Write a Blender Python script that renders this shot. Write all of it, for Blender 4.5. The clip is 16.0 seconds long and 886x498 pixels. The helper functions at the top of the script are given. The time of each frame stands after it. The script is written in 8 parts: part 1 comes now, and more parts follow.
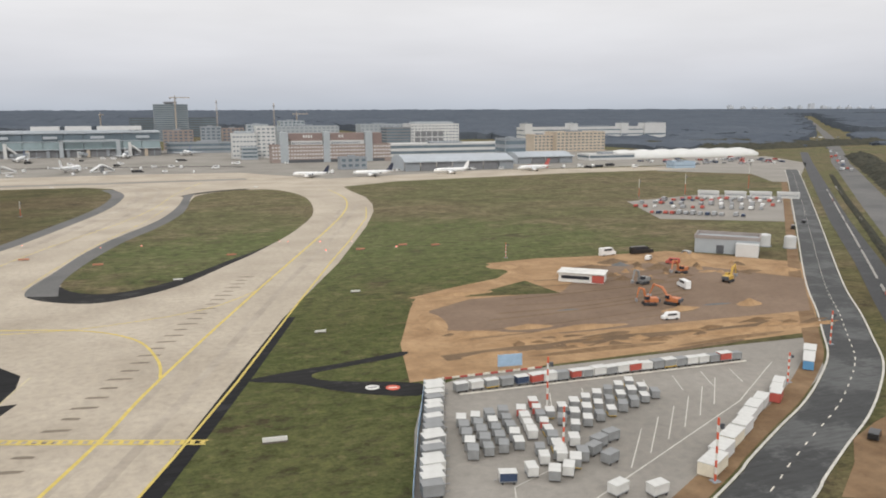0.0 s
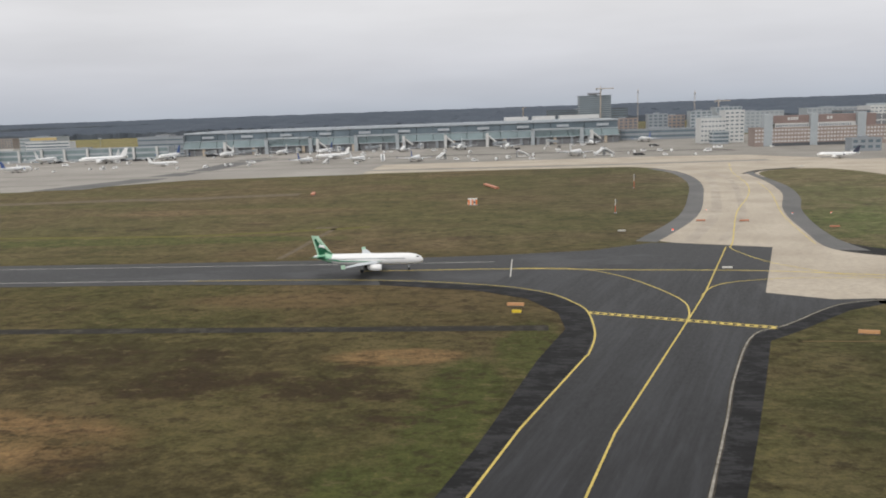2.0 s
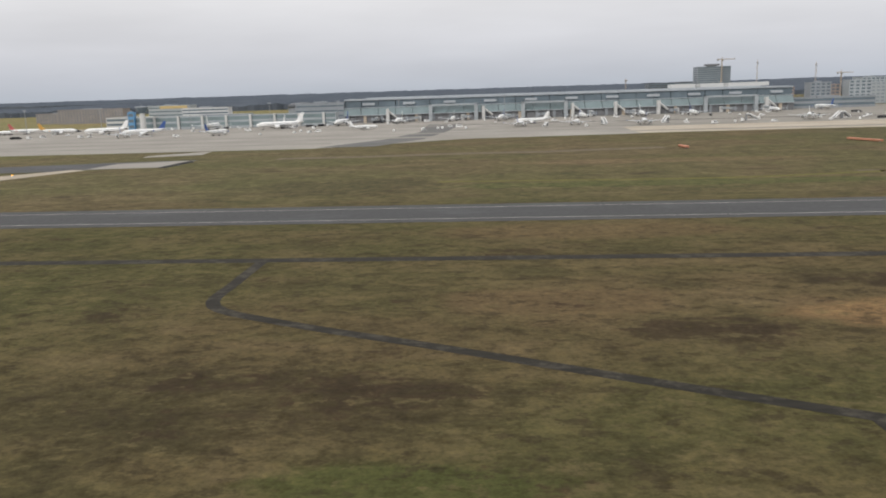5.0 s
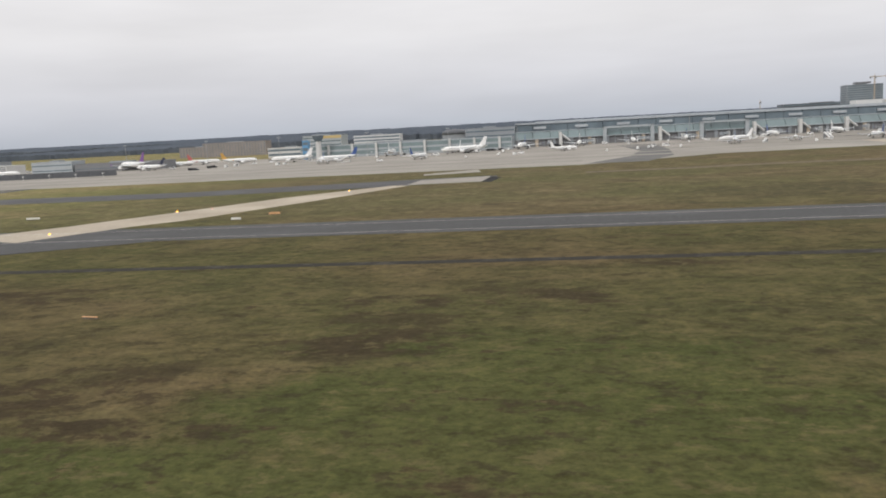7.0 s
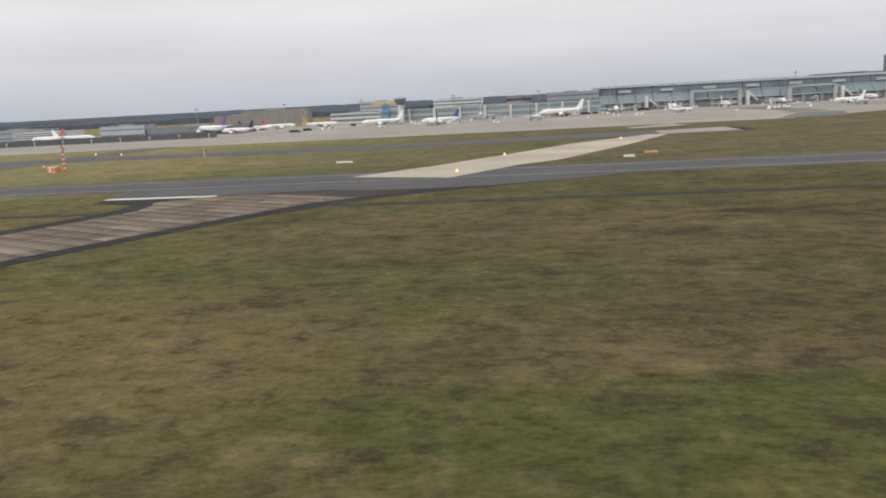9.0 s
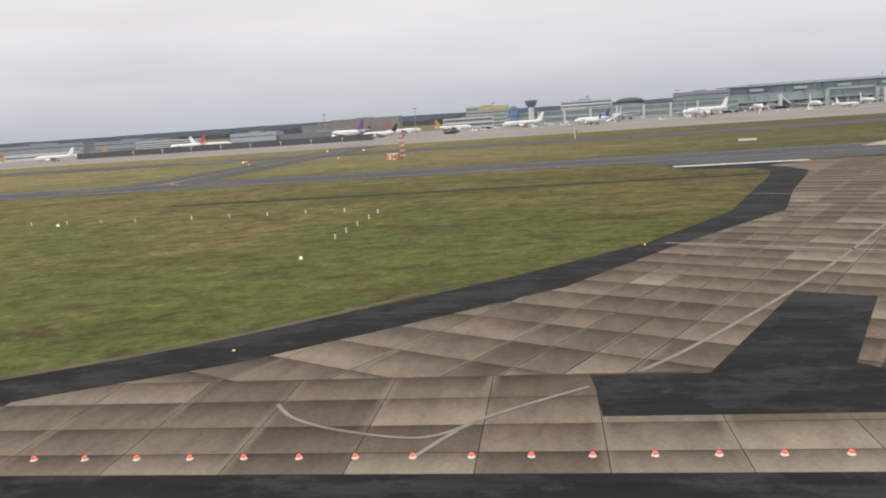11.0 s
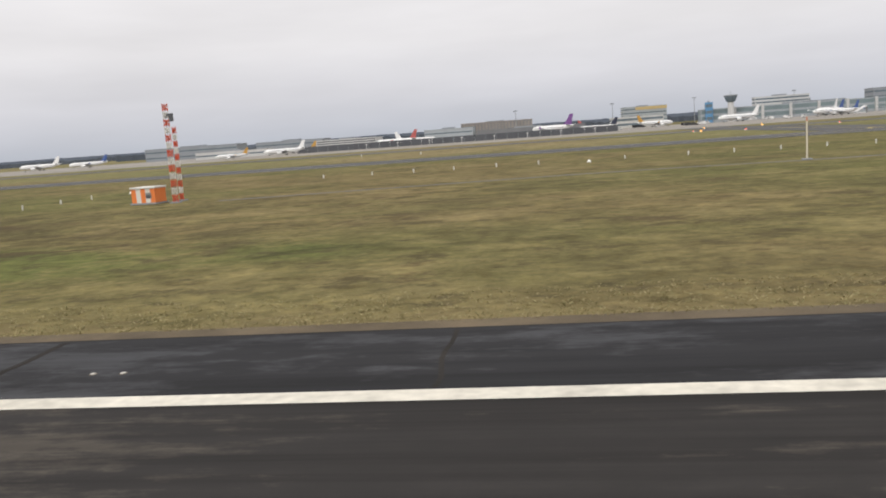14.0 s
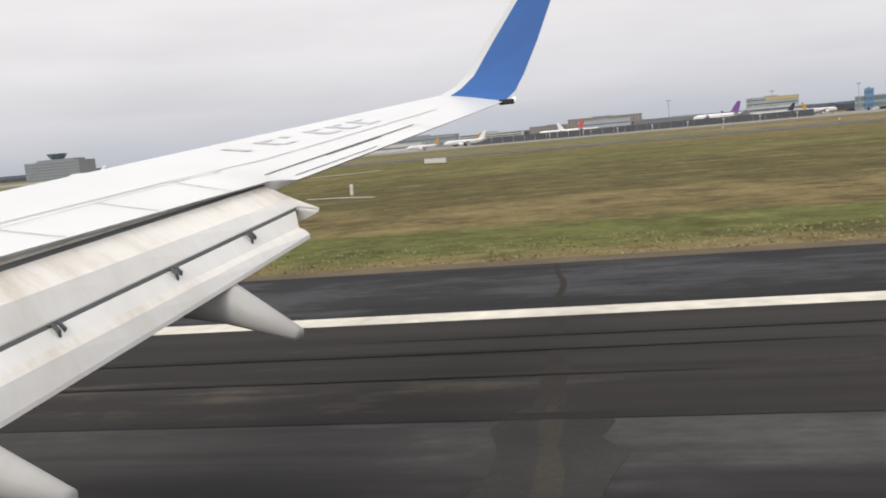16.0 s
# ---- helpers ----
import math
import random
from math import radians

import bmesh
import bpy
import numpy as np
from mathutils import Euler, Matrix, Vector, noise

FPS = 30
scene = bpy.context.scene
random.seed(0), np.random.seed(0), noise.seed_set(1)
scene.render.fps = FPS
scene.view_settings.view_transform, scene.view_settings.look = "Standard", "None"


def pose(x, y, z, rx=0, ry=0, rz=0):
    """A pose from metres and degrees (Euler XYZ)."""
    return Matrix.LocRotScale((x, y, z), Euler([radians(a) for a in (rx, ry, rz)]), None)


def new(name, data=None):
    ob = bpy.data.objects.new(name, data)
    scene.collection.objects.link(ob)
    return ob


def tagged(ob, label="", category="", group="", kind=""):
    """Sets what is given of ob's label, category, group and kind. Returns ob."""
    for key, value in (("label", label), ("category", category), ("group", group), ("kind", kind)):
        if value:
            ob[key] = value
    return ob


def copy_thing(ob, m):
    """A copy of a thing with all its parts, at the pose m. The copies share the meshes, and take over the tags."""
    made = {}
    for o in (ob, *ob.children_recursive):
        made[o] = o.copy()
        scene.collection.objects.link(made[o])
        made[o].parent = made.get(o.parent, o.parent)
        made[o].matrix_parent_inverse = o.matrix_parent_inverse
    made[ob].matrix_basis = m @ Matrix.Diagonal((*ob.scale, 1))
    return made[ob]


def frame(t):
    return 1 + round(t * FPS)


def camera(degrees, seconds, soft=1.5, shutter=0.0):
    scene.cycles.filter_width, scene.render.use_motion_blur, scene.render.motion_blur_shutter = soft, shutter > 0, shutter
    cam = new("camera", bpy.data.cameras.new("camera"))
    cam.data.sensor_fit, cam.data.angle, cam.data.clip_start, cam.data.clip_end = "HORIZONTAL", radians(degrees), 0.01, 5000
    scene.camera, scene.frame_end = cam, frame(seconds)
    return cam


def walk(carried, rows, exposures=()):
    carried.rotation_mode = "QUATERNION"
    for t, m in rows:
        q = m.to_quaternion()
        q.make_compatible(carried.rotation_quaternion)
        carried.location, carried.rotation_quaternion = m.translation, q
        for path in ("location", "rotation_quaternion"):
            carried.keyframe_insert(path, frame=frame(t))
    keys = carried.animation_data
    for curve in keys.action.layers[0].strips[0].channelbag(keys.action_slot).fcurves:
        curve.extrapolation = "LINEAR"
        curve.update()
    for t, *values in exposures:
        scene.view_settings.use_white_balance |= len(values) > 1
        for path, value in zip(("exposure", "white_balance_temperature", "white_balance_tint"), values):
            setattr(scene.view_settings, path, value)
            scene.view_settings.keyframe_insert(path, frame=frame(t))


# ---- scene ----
# the whole place is laid out in true metres and then drawn at this one scale,
# since the flight is faster than the camera may travel
K = 0.45

cam = camera(58.88, 16.0, soft=1.9)
PATH = [
    (0, pose(K * -0.71, K * -5.75, K * 60.94, 79.97, 0.13, -18.83)),
    (0.1, pose(K * -9.04, K * -5.51, K * 60.76, 79.23, 1.21, -15.28)),
    (0.2, pose(K * -17.48, K * -5.29, K * 60.48, 79.88, 1.80, -12.56)),
    (0.3, pose(K * -26.08, K * -5.08, K * 60.03, 79.47, 2.24, -7.82)),
    (0.4, pose(K * -34.58, K * -4.87, K * 59.46, 79.34, 2.21, -3.97)),
    (0.5, pose(K * -42.64, K * -4.60, K * 58.84, 79.16, 2.29, 0.52)),
    (0.6, pose(K * -50.05, K * -4.28, K * 58.23, 79.86, 2.19, 2.71)),
    (0.7, pose(K * -57.12, K * -3.99, K * 57.67, 79.77, 1.98, 3.11)),
    (0.8, pose(K * -64.30, K * -3.87, K * 57.21, 79.53, 1.88, 3.76)),
    (0.9, pose(K * -71.92, K * -4.04, K * 56.86, 79.33, 1.62, 3.93)),
    (1, pose(K * -79.81, K * -4.20, K * 56.53, 78.32, 1.41, 4.50)),
    (1.2, pose(K * -95.66, K * -3.85, K * 55.72, 77.51, 1.09, 5.14)),
    (1.3, pose(K * -103.60, K * -3.51, K * 55.27, 77.04, 1.08, 5.65)),
    (1.5, pose(K * -119.57, K * -2.90, K * 54.41, 76.91, 1.06, 5.57)),
    (1.7, pose(K * -135.73, K * -2.62, K * 53.72, 78.38, 1.45, 5.55)),
    (1.8, pose(K * -143.87, K * -2.57, K * 53.40, 79.05, 1.63, 5.18)),
    (2, pose(K * -160.23, K * -2.54, K * 52.65, 80.03, 1.98, 5.43)),
    (2.2, pose(K * -176.65, K * -2.51, K * 51.65, 81.00, 2.08, 6.06)),
    (2.3, pose(K * -184.87, K * -2.47, K * 51.10, 81.11, 2.07, 6.10)),
    (2.5, pose(K * -201.27, K * -2.34, K * 50.04, 80.54, 1.95, 5.57)),
    (2.7, pose(K * -217.62, K * -2.12, K * 49.15, 79.50, 1.94, 2.39)),
    (2.8, pose(K * -225.79, K * -1.99, K * 48.76, 78.16, 1.59, -1.90)),
    (3, pose(K * -242.21, K * -1.80, K * 47.98, 77.84, 1.23, -6.95)),
    (3.1, pose(K * -250.48, K * -1.75, K * 47.57, 77.46, 0.59, -9.89)),
    (3.2, pose(K * -258.77, K * -1.72, K * 47.13, 77.07, -0.01, -11.72)),
    (3.3, pose(K * -267.07, K * -1.71, K * 46.68, 77.45, -0.54, -12.93)),
    (3.4, pose(K * -275.36, K * -1.69, K * 46.22, 77.72, -1.03, -14.02)),
    (3.5, pose(K * -283.62, K * -1.65, K * 45.74, 78.12, -1.18, -14.24)),
    (3.6, pose(K * -291.83, K * -1.59, K * 45.25, 78.63, -1.28, -14.27)),
    (3.7, pose(K * -300.00, K * -1.50, K * 44.76, 78.88, -1.25, -13.07)),
    (3.8, pose(K * -308.14, K * -1.39, K * 44.28, 78.76, -1.05, -10.84)),
    (3.9, pose(K * -316.24, K * -1.26, K * 43.81, 78.31, -0.96, -9.17)),
    (4, pose(K * -324.31, K * -1.13, K * 43.35, 77.36, -0.84, -7.75)),
    (4.1, pose(K * -332.36, K * -1.00, K * 42.92, 76.37, -0.36, -5.40)),
    (4.2, pose(K * -340.40, K * -0.87, K * 42.50, 75.96, 0.08, -3.66)),
    (4.3, pose(K * -348.43, K * -0.77, K * 42.10, 75.95, 0.79, -1.14)),
    (4.4, pose(K * -356.46, K * -0.70, K * 41.70, 75.91, 1.19, 0.02)),
    (4.5, pose(K * -364.48, K * -0.67, K * 41.30, 75.76, 1.50, 0.96)),
    (4.6, pose(K * -372.51, K * -0.68, K * 40.89, 75.80, 1.78, 2.15)),
    (4.7, pose(K * -380.55, K * -0.72, K * 40.47, 75.90, 1.83, 2.75)),
    (4.8, pose(K * -388.63, K * -0.76, K * 40.05, 77.50, 1.93, 3.90)),
    (4.9, pose(K * -396.74, K * -0.80, K * 39.61, 78.50, 1.86, 4.55)),
    (5, pose(K * -404.90, K * -0.81, K * 39.17, 78.71, 1.78, 5.20)),
    (5.2, pose(K * -421.34, K * -0.52, K * 38.27, 79.02, 1.95, 7.06)),
    (7.5, pose(K * -607.41, K * 0.04, K * 29.36, 81.46, 3.08, 9.39)),
    (8, pose(K * -649.48, K * 0.06, K * 27.05, 80.88, 2.54, 6.85)),
    (10.5, pose(K * -852.88, K * 0.24, K * 18.13, 78.44, 3.38, 6.86)),
    (10.8, pose(K * -876.04, K * 0.22, K * 17.44, 79.67, 3.37, 6.95)),
    (11, pose(K * -891.58, K * 0.05, K * 16.86, 80.57, 3.86, 7.47)),
    (11.2, pose(K * -907.61, K * -0.26, K * 16.35, 81.03, 3.98, 7.85)),
    (11.5, pose(K * -931.38, K * 0.11, K * 14.96, 81.53, 3.97, 8.18)),
    (12, pose(K * -972.03, K * 0.11, K * 13.45, 81.24, 2.21, 6.66)),
    (12.5, pose(K * -1011.43, K * 0.29, K * 12.15, 81.86, 2.93, 7.36)),
    (13, pose(K * -1052.06, K * 0.24, K * 10.46, 82.08, 3.09, 6.95)),
    (13.5, pose(K * -1092.82, K * 0.37, K * 8.71, 81.83, 3.61, 7.92)),
    (14, pose(K * -1134.89, K * 0.34, K * 7.16, 81.83, 4.08, 7.86)),
    (14.5, pose(K * -1177.50, K * 0.97, K * 5.80, 81.75, 4.68, 8.20)),
    (15, pose(K * -1215.92, K * 0.79, K * 5.03, 82.93, 5.59, 9.20)),
    (15.5, pose(K * -1254.22, K * 0.62, K * 4.80, 82.68, 5.71, 9.43)),
    (16, pose(K * -1295.62, K * 1.65, K * 4.48, 82.35, 5.02, 9.42)),
]
walk(cam, PATH, [(0, 0.30, 6500, 10), (0.5, 0.30, 6500, 10), (1.2, 0.16, 6450, 10), (5, 0.22, 6500, 10), (8, 0.26, 6550, 11), (11, 0.26, 6570, 11.5), (16, 0.26, 6570, 11.5)])

# ---- sky and sun: a bright, even overcast ----
world = bpy.data.worlds.new("overcast")
scene.world = world
world.use_nodes = True
wn, wl = world.node_tree.nodes, world.node_tree.links
wn.clear()
SUN_EL, SUN_AZ = radians(32), radians(205)
sky = wn.new("ShaderNodeTexSky")
sky.sky_type, sky.sun_disc = "NISHITA", False
sky.sun_elevation, sky.sun_rotation = SUN_EL, SUN_AZ
sky.dust_density, sky.air_density = 4.0, 1.0
grey = wn.new("ShaderNodeHueSaturation")
grey.inputs["Saturation"].default_value = 0.15
grey.inputs["Value"].default_value = 0.11
wl.new(sky.outputs[0], grey.inputs["Color"])
wco = wn.new("ShaderNodeTexCoord")
wsep = wn.new("ShaderNodeSeparateXYZ")
wl.new(wco.outputs["Generated"], wsep.inputs[0])
wramp = wn.new("ShaderNodeValToRGB")
for p, c in ((0.0, (0.41, 0.445, 0.50)), (0.02, (0.465, 0.487, 0.535)), (0.06, (0.565, 0.572, 0.605)), (0.12, (0.645, 0.642, 0.655)), (0.2, (0.695, 0.69, 0.70)), (0.32, (0.80, 0.79, 0.79)), (0.5, (0.97, 0.96, 0.95))):
    e = wramp.color_ramp.elements[0] if p == 0.0 else wramp.color_ramp.elements.new(p)
    e.position, e.color = p, (*c, 1)
wramp.color_ramp.elements[-1].color = (1.0, 1.0, 1.0, 1)
wl.new(wsep.outputs["Z"], wramp.inputs[0])
# long soft cloud banks
wmap = wn.new("ShaderNodeMapping")
wmap.inputs["Scale"].default_value = (1.6, 1.6, 9.0)
wl.new(wco.outputs["Generated"], wmap.inputs[0])
wnoise = wn.new("ShaderNodeTexNoise")
wnoise.inputs["Scale"].default_value, wnoise.inputs["Detail"].default_value = 2.2, 4.0
wl.new(wmap.outputs[0], wnoise.inputs["Vector"])
wcl = wn.new("ShaderNodeMapRange")
wcl.inputs["From Min"].default_value, wcl.inputs["From Max"].default_value = 0.3, 0.7
wcl.inputs["To Min"].default_value, wcl.inputs["To Max"].default_value = 0.94, 1.06
wl.new(wnoise.outputs["Fac"], wcl.inputs[0])
wmul = wn.new("ShaderNodeVectorMath")
wmul.operation = "SCALE"
wl.new(wramp.outputs[0], wmul.inputs[0]), wl.new(wcl.outputs[0], wmul.inputs["Scale"])
wmix = wn.new("ShaderNodeMix")
wmix.data_type = "RGBA"
wmix.inputs["Factor"].default_value = 0.92
wl.new(grey.outputs[0], wmix.inputs["A"]), wl.new(wmul.outputs[0], wmix.inputs["B"])
wbg = wn.new("ShaderNodeBackground")
wbg.inputs["Strength"].default_value = 1.04
wout = wn.new("ShaderNodeOutputWorld")
wl.new(wmix.outputs["Result"], wbg.inputs["Color"]), wl.new(wbg.outputs[0], wout.inputs[0])
sun = new("sun", bpy.data.lights.new("sun", "SUN"))
sun.data.energy, sun.data.angle, sun.data.color = 0.9, radians(18), (1.0, 0.96, 0.9)
sun.rotation_euler = (radians(90) - SUN_EL, 0, radians(180) - SUN_AZ)

# ---- materials ----
def material(name, rough=0.8, metal=0.0):
    m = bpy.data.materials.new(name)
    m.use_nodes = True
    b = m.node_tree.nodes["Principled BSDF"]
    b.inputs["Roughness"].default_value, b.inputs["Metallic"].default_value = rough, metal
    return m, m.node_tree.nodes, m.node_tree.links, b


def plain(name, col, rough=0.6, metal=0.0, vary=0.12, scale=3.0, bump=0.0):
    """A paint, metal or plastic with faint uneven dirt."""
    m, n, l, b = material(name, rough, metal)
    tc = n.new("ShaderNodeTexCoord")
    t1, t2 = n.new("ShaderNodeTexNoise"), n.new("ShaderNodeTexNoise")
    t1.inputs["Scale"].default_value, t1.inputs["Detail"].default_value = scale / K, 5
    t2.inputs["Scale"].default_value, t2.inputs["Detail"].default_value = scale * 0.17 / K, 3
    l.new(tc.outputs["Object"], t1.inputs["Vector"]), l.new(tc.outputs["Object"], t2.inputs["Vector"])
    ad = n.new("ShaderNodeMath")
    l.new(t1.outputs["Fac"], ad.inputs[0]), l.new(t2.outputs["Fac"], ad.inputs[1])
    mr = n.new("ShaderNodeMapRange")
    mr.inputs["From Min"].default_value, mr.inputs["From Max"].default_value = 0.6, 1.4
    mr.inputs["To Min"].default_value, mr.inputs["To Max"].default_value = 1 - vary, 1 + vary
    l.new(ad.outputs[0], mr.inputs[0])
    sc = n.new("ShaderNodeVectorMath")
    sc.operation, sc.inputs[0].default_value = "SCALE", col
    l.new(mr.outputs[0], sc.inputs["Scale"]), l.new(sc.outputs[0], b.inputs["Base Color"])
    if bump:
        bp = n.new("ShaderNodeBump")
        bp.inputs["Strength"].default_value, bp.inputs["Distance"].default_value = bump, 0.02
        l.new(t1.outputs["Fac"], bp.inputs["Height"]), l.new(bp.outputs[0], b.inputs["Normal"])
    return m


def noise_tex(n, l, src, scale, detail=5, stretch=(1, 1, 1), rough=0.55):
    mp = n.new("ShaderNodeMapping")
    mp.inputs["Scale"].default_value = [v / K for v in stretch]
    l.new(src, mp.inputs[0])
    t = n.new("ShaderNodeTexNoise")
    t.inputs["Scale"].default_value, t.inputs["Detail"].default_value, t.inputs["Roughness"].default_value = scale, detail, rough
    l.new(mp.outputs[0], t.inputs["Vector"])
    return t.outputs["Fac"]


def ramp(n, l, fac, stops):
    r = n.new("ShaderNodeValToRGB")
    el = r.color_ramp.elements
    el[0].position, el[0].color = stops[0][0], (*stops[0][1], 1)
    el[1].position, el[1].color = stops[-1][0], (*stops[-1][1], 1)
    for p, c in stops[1:-1]:
        e = el.new(p)
        e.color = (*c, 1)
    l.new(fac, r.inputs[0])
    return r.outputs[0]


def mixc(n, l, fac, a, b_, blend="MIX"):
    x = n.new("ShaderNodeMix")
    x.data_type, x.blend_type = "RGBA", blend
    for s, v in (("Factor", fac), ("A", a), ("B", b_)):
        if isinstance(v, (int, float)):
            x.inputs[s].default_value = v
        elif isinstance(v, tuple):
            x.inputs[s].default_value = (*v, 1)
        else:
            l.new(v, x.inputs[s])
    return x.outputs["Result"]


def rng(n, l, fac, a, b_, c, d):
    mr = n.new("ShaderNodeMapRange")
    for i, v in zip(("From Min", "From Max", "To Min", "To Max"), (a, b_, c, d)):
        mr.inputs[i].default_value = v
    l.new(fac, mr.inputs[0])
    return mr.outputs[0]


def ellipse(n, l, src, cx, cy, rx, ry, wob):
    """1 inside an oval patch of ground, falling off raggedly to 0 at its rim; places in true metres."""
    mp = n.new("ShaderNodeMapping")
    mp.inputs["Location"].default_value = (-cx / rx, -cy / ry, 0)
    mp.inputs["Scale"].default_value = (1 / rx / K, 1 / ry / K, 0)
    l.new(src, mp.inputs[0])
    ln = n.new("ShaderNodeVectorMath")
    ln.operation = "LENGTH"
    l.new(mp.outputs[0], ln.inputs[0])
    ad = n.new("ShaderNodeMath")
    ad.operation = "ADD"
    l.new(ln.outputs["Value"], ad.inputs[0]), l.new(wob, ad.inputs[1])
    return rng(n, l, ad.outputs[0], 0.75, 1.15, 1.0, 0.0)


def most(n, l, a, b_):
    x = n.new("ShaderNodeMath")
    x.operation = "MAXIMUM"
    l.new(a, x.inputs[0]), l.new(b_, x.inputs[1])
    return x.outputs[0]


def add(n, l, a, b_, k=1.0):
    x = n.new("ShaderNodeMath")
    x.operation, x.inputs[1].default_value = "MULTIPLY_ADD", k
    l.new(b_, x.inputs[0]), l.new(a, x.inputs[2])
    return x.outputs[0]


def patches(n, l, src, wob, ovals):
    """The union of several ragged oval patches of ground."""
    out = None
    for e in ovals:
        q = ellipse(n, l, src, *e, wob)
        out = q if out is None else most(n, l, out, q)
    return out


def grass_material():
    m, n, l, b = material("winter_grass", 0.95)
    w = n.new("ShaderNodeTexCoord").outputs["Object"]
    sep = n.new("ShaderNodeSeparateXYZ")
    l.new(w, sep.inputs[0])
    big = noise_tex(n, l, w, 0.012, 4, (0.6, 1.0, 1), 0.6)
    mid = noise_tex(n, l, w, 0.06, 6, (0.9, 1.1, 1), 0.66)
    mow = noise_tex(n, l, w, 0.05, 3, (0.05, 1.6, 1), 0.5)
    fine = noise_tex(n, l, w, 1.1, 6, (0.9, 1.0, 1), 0.8)
    tuft = noise_tex(n, l, w, 0.30, 6, (0.9, 1.1, 1), 0.72)
    dark = noise_tex(n, l, w, 0.045, 6, (0.8, 1.2, 1), 0.68)
    wob = rng(n, l, add(n, l, mid, tuft, 0.35), 0.35, 1.0, -0.5, 0.5)
    green = ramp(n, l, mid, [(0.3, (0.050, 0.053, 0.018)), (0.5, (0.078, 0.077, 0.025)), (0.72, (0.115, 0.104, 0.037))])
    straw = ramp(n, l, mid, [(0.3, (0.070, 0.054, 0.024)), (0.5, (0.112, 0.085, 0.036)), (0.72, (0.160, 0.120, 0.054))])
    c = mixc(n, l, rng(n, l, big, 0.42, 0.60, 0.1, 0.75), green, straw)
    lush = patches(n, l, w, wob, ((20, 115, 75, 75), (28, 215, 42, 95), (-890, 85, 60, 45), (-905, 110, 40, 40), (-670, 52, 90, 14), (80, 330, 130, 90), (-935, 75, 50, 40), (-838, 66, 12, 26), (-175, 100, 9, 22), (-172, 140, 8, 22), (-158, 166, 9, 20), (-174, 118, 8, 24), (-183, 92, 8, 20), (-1195, 52, 40, 10), (-1295, 37, 90, 5), (-625, 62, 60, 12), (-570, 85, 40, 30), (-340, 328, 110, 11), (-418, 72, 18, 5), (-1012, 122, 60, 40)))
    c = mixc(n, l, rng(n, l, lush, 0, 1, 0.0, 0.72), c, (0.067, 0.080, 0.021))
    worn = patches(n, l, w, wob, ((-330, 430, 90, 14), (-846, 42, 6, 3), (-822, 50, 16, 12), (-790, 70, 40, 30), (-64, 130, 9, 20), (-76, 108, 12, 18), (-352, 139, 8, 8), (-264, 97, 26, 9), (-339, 90, 16, 20), (-396, 143, 22, 14), (-229, 214, 30, 9), (-384, 219, 48, 14)))
    c = mixc(n, l, rng(n, l, worn, 0, 1, 0.0, 0.55), c, (0.150, 0.108, 0.046))
    dry = patches(n, l, w, wob, ((-304, 131, 19, 12), (-258, 114, 32, 14), (-328, 136, 30, 9), (-188, 161, 16, 6)))
    c = mixc(n, l, rng(n, l, dry, 0, 1, 0.0, 0.85), c, (0.214, 0.144, 0.056))
    dim = patches(n, l, w, wob, ((-297, 90, 24, 24), (-448, 92, 42, 16), (-480, 335, 45, 30), (-1275, 82, 100, 28), (-222, 86, 24, 30), (-245, 158, 44, 22), (-320, 160, 30, 9), (-1012, 50, 42, 10)))
    c = mixc(n, l, rng(n, l, dim, 0, 1, 0.0, 0.6), c, (0.056, 0.048, 0.020))
    bog = patches(n, l, w, wob, ((-280, 161, 54, 14), (-213, 143, 32, 15), (-303, 160, 30, 12), (-429, 99, 26, 8), (-411, 101, 15, 6), (-447, 98, 15, 4), (-376, 126, 15, 8), (-308, 101, 7, 14), (-630, 92, 14, 13), (-598, 114, 16, 18), (-662, 77, 12, 7), (-623, 75, 12, 6), (-604, 77, 7, 5), (-583, 144, 24, 9), (-647, 84, 16, 9), (-681, 152, 16, 8), (-1018, 50, 13, 3), (-990, 57, 6, 10), (-1028, 47, 5, 3), (-1016, 47, 10, 2.5), (-1005, 51, 12, 4), (-997, 51, 5, 4), (-992, 47, 4, 4), (-993, 63, 8, 5)))
    blot = rng(n, l, add(n, l, add(n, l, dark, tuft, 0.6), bog, 0.14), 0.895, 0.975, 0.0, 0.82)
    c = mixc(n, l, blot, c, (0.042, 0.031, 0.016))
    clump = noise_tex(n, l, w, 0.19, 8, (0.8, 1.15, 1), 0.74)
    c = mixc(n, l, rng(n, l, clump, 0.535, 0.60, 0.0, 0.64), c, (0.046, 0.038, 0.018))
    c = mixc(n, l, rng(n, l, clump, 0.45, 0.39, 0.0, 0.55), c, (0.132, 0.112, 0.044))
    c = mixc(n, l, rng(n, l, mow, 0.5, 0.68, 0.0, 0.25), c, (0.086, 0.083, 0.028))
    # grass tint stepped along x, palest towards the west end of the field
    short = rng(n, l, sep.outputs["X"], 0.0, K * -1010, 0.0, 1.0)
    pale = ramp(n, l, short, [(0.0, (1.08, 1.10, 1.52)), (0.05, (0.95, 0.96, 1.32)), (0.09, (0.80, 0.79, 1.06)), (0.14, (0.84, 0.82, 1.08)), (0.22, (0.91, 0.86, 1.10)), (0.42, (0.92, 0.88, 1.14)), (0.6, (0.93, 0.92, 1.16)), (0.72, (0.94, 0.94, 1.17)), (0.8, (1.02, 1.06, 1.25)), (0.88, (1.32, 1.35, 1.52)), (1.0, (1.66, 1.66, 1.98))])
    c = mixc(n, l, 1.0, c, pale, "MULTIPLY")
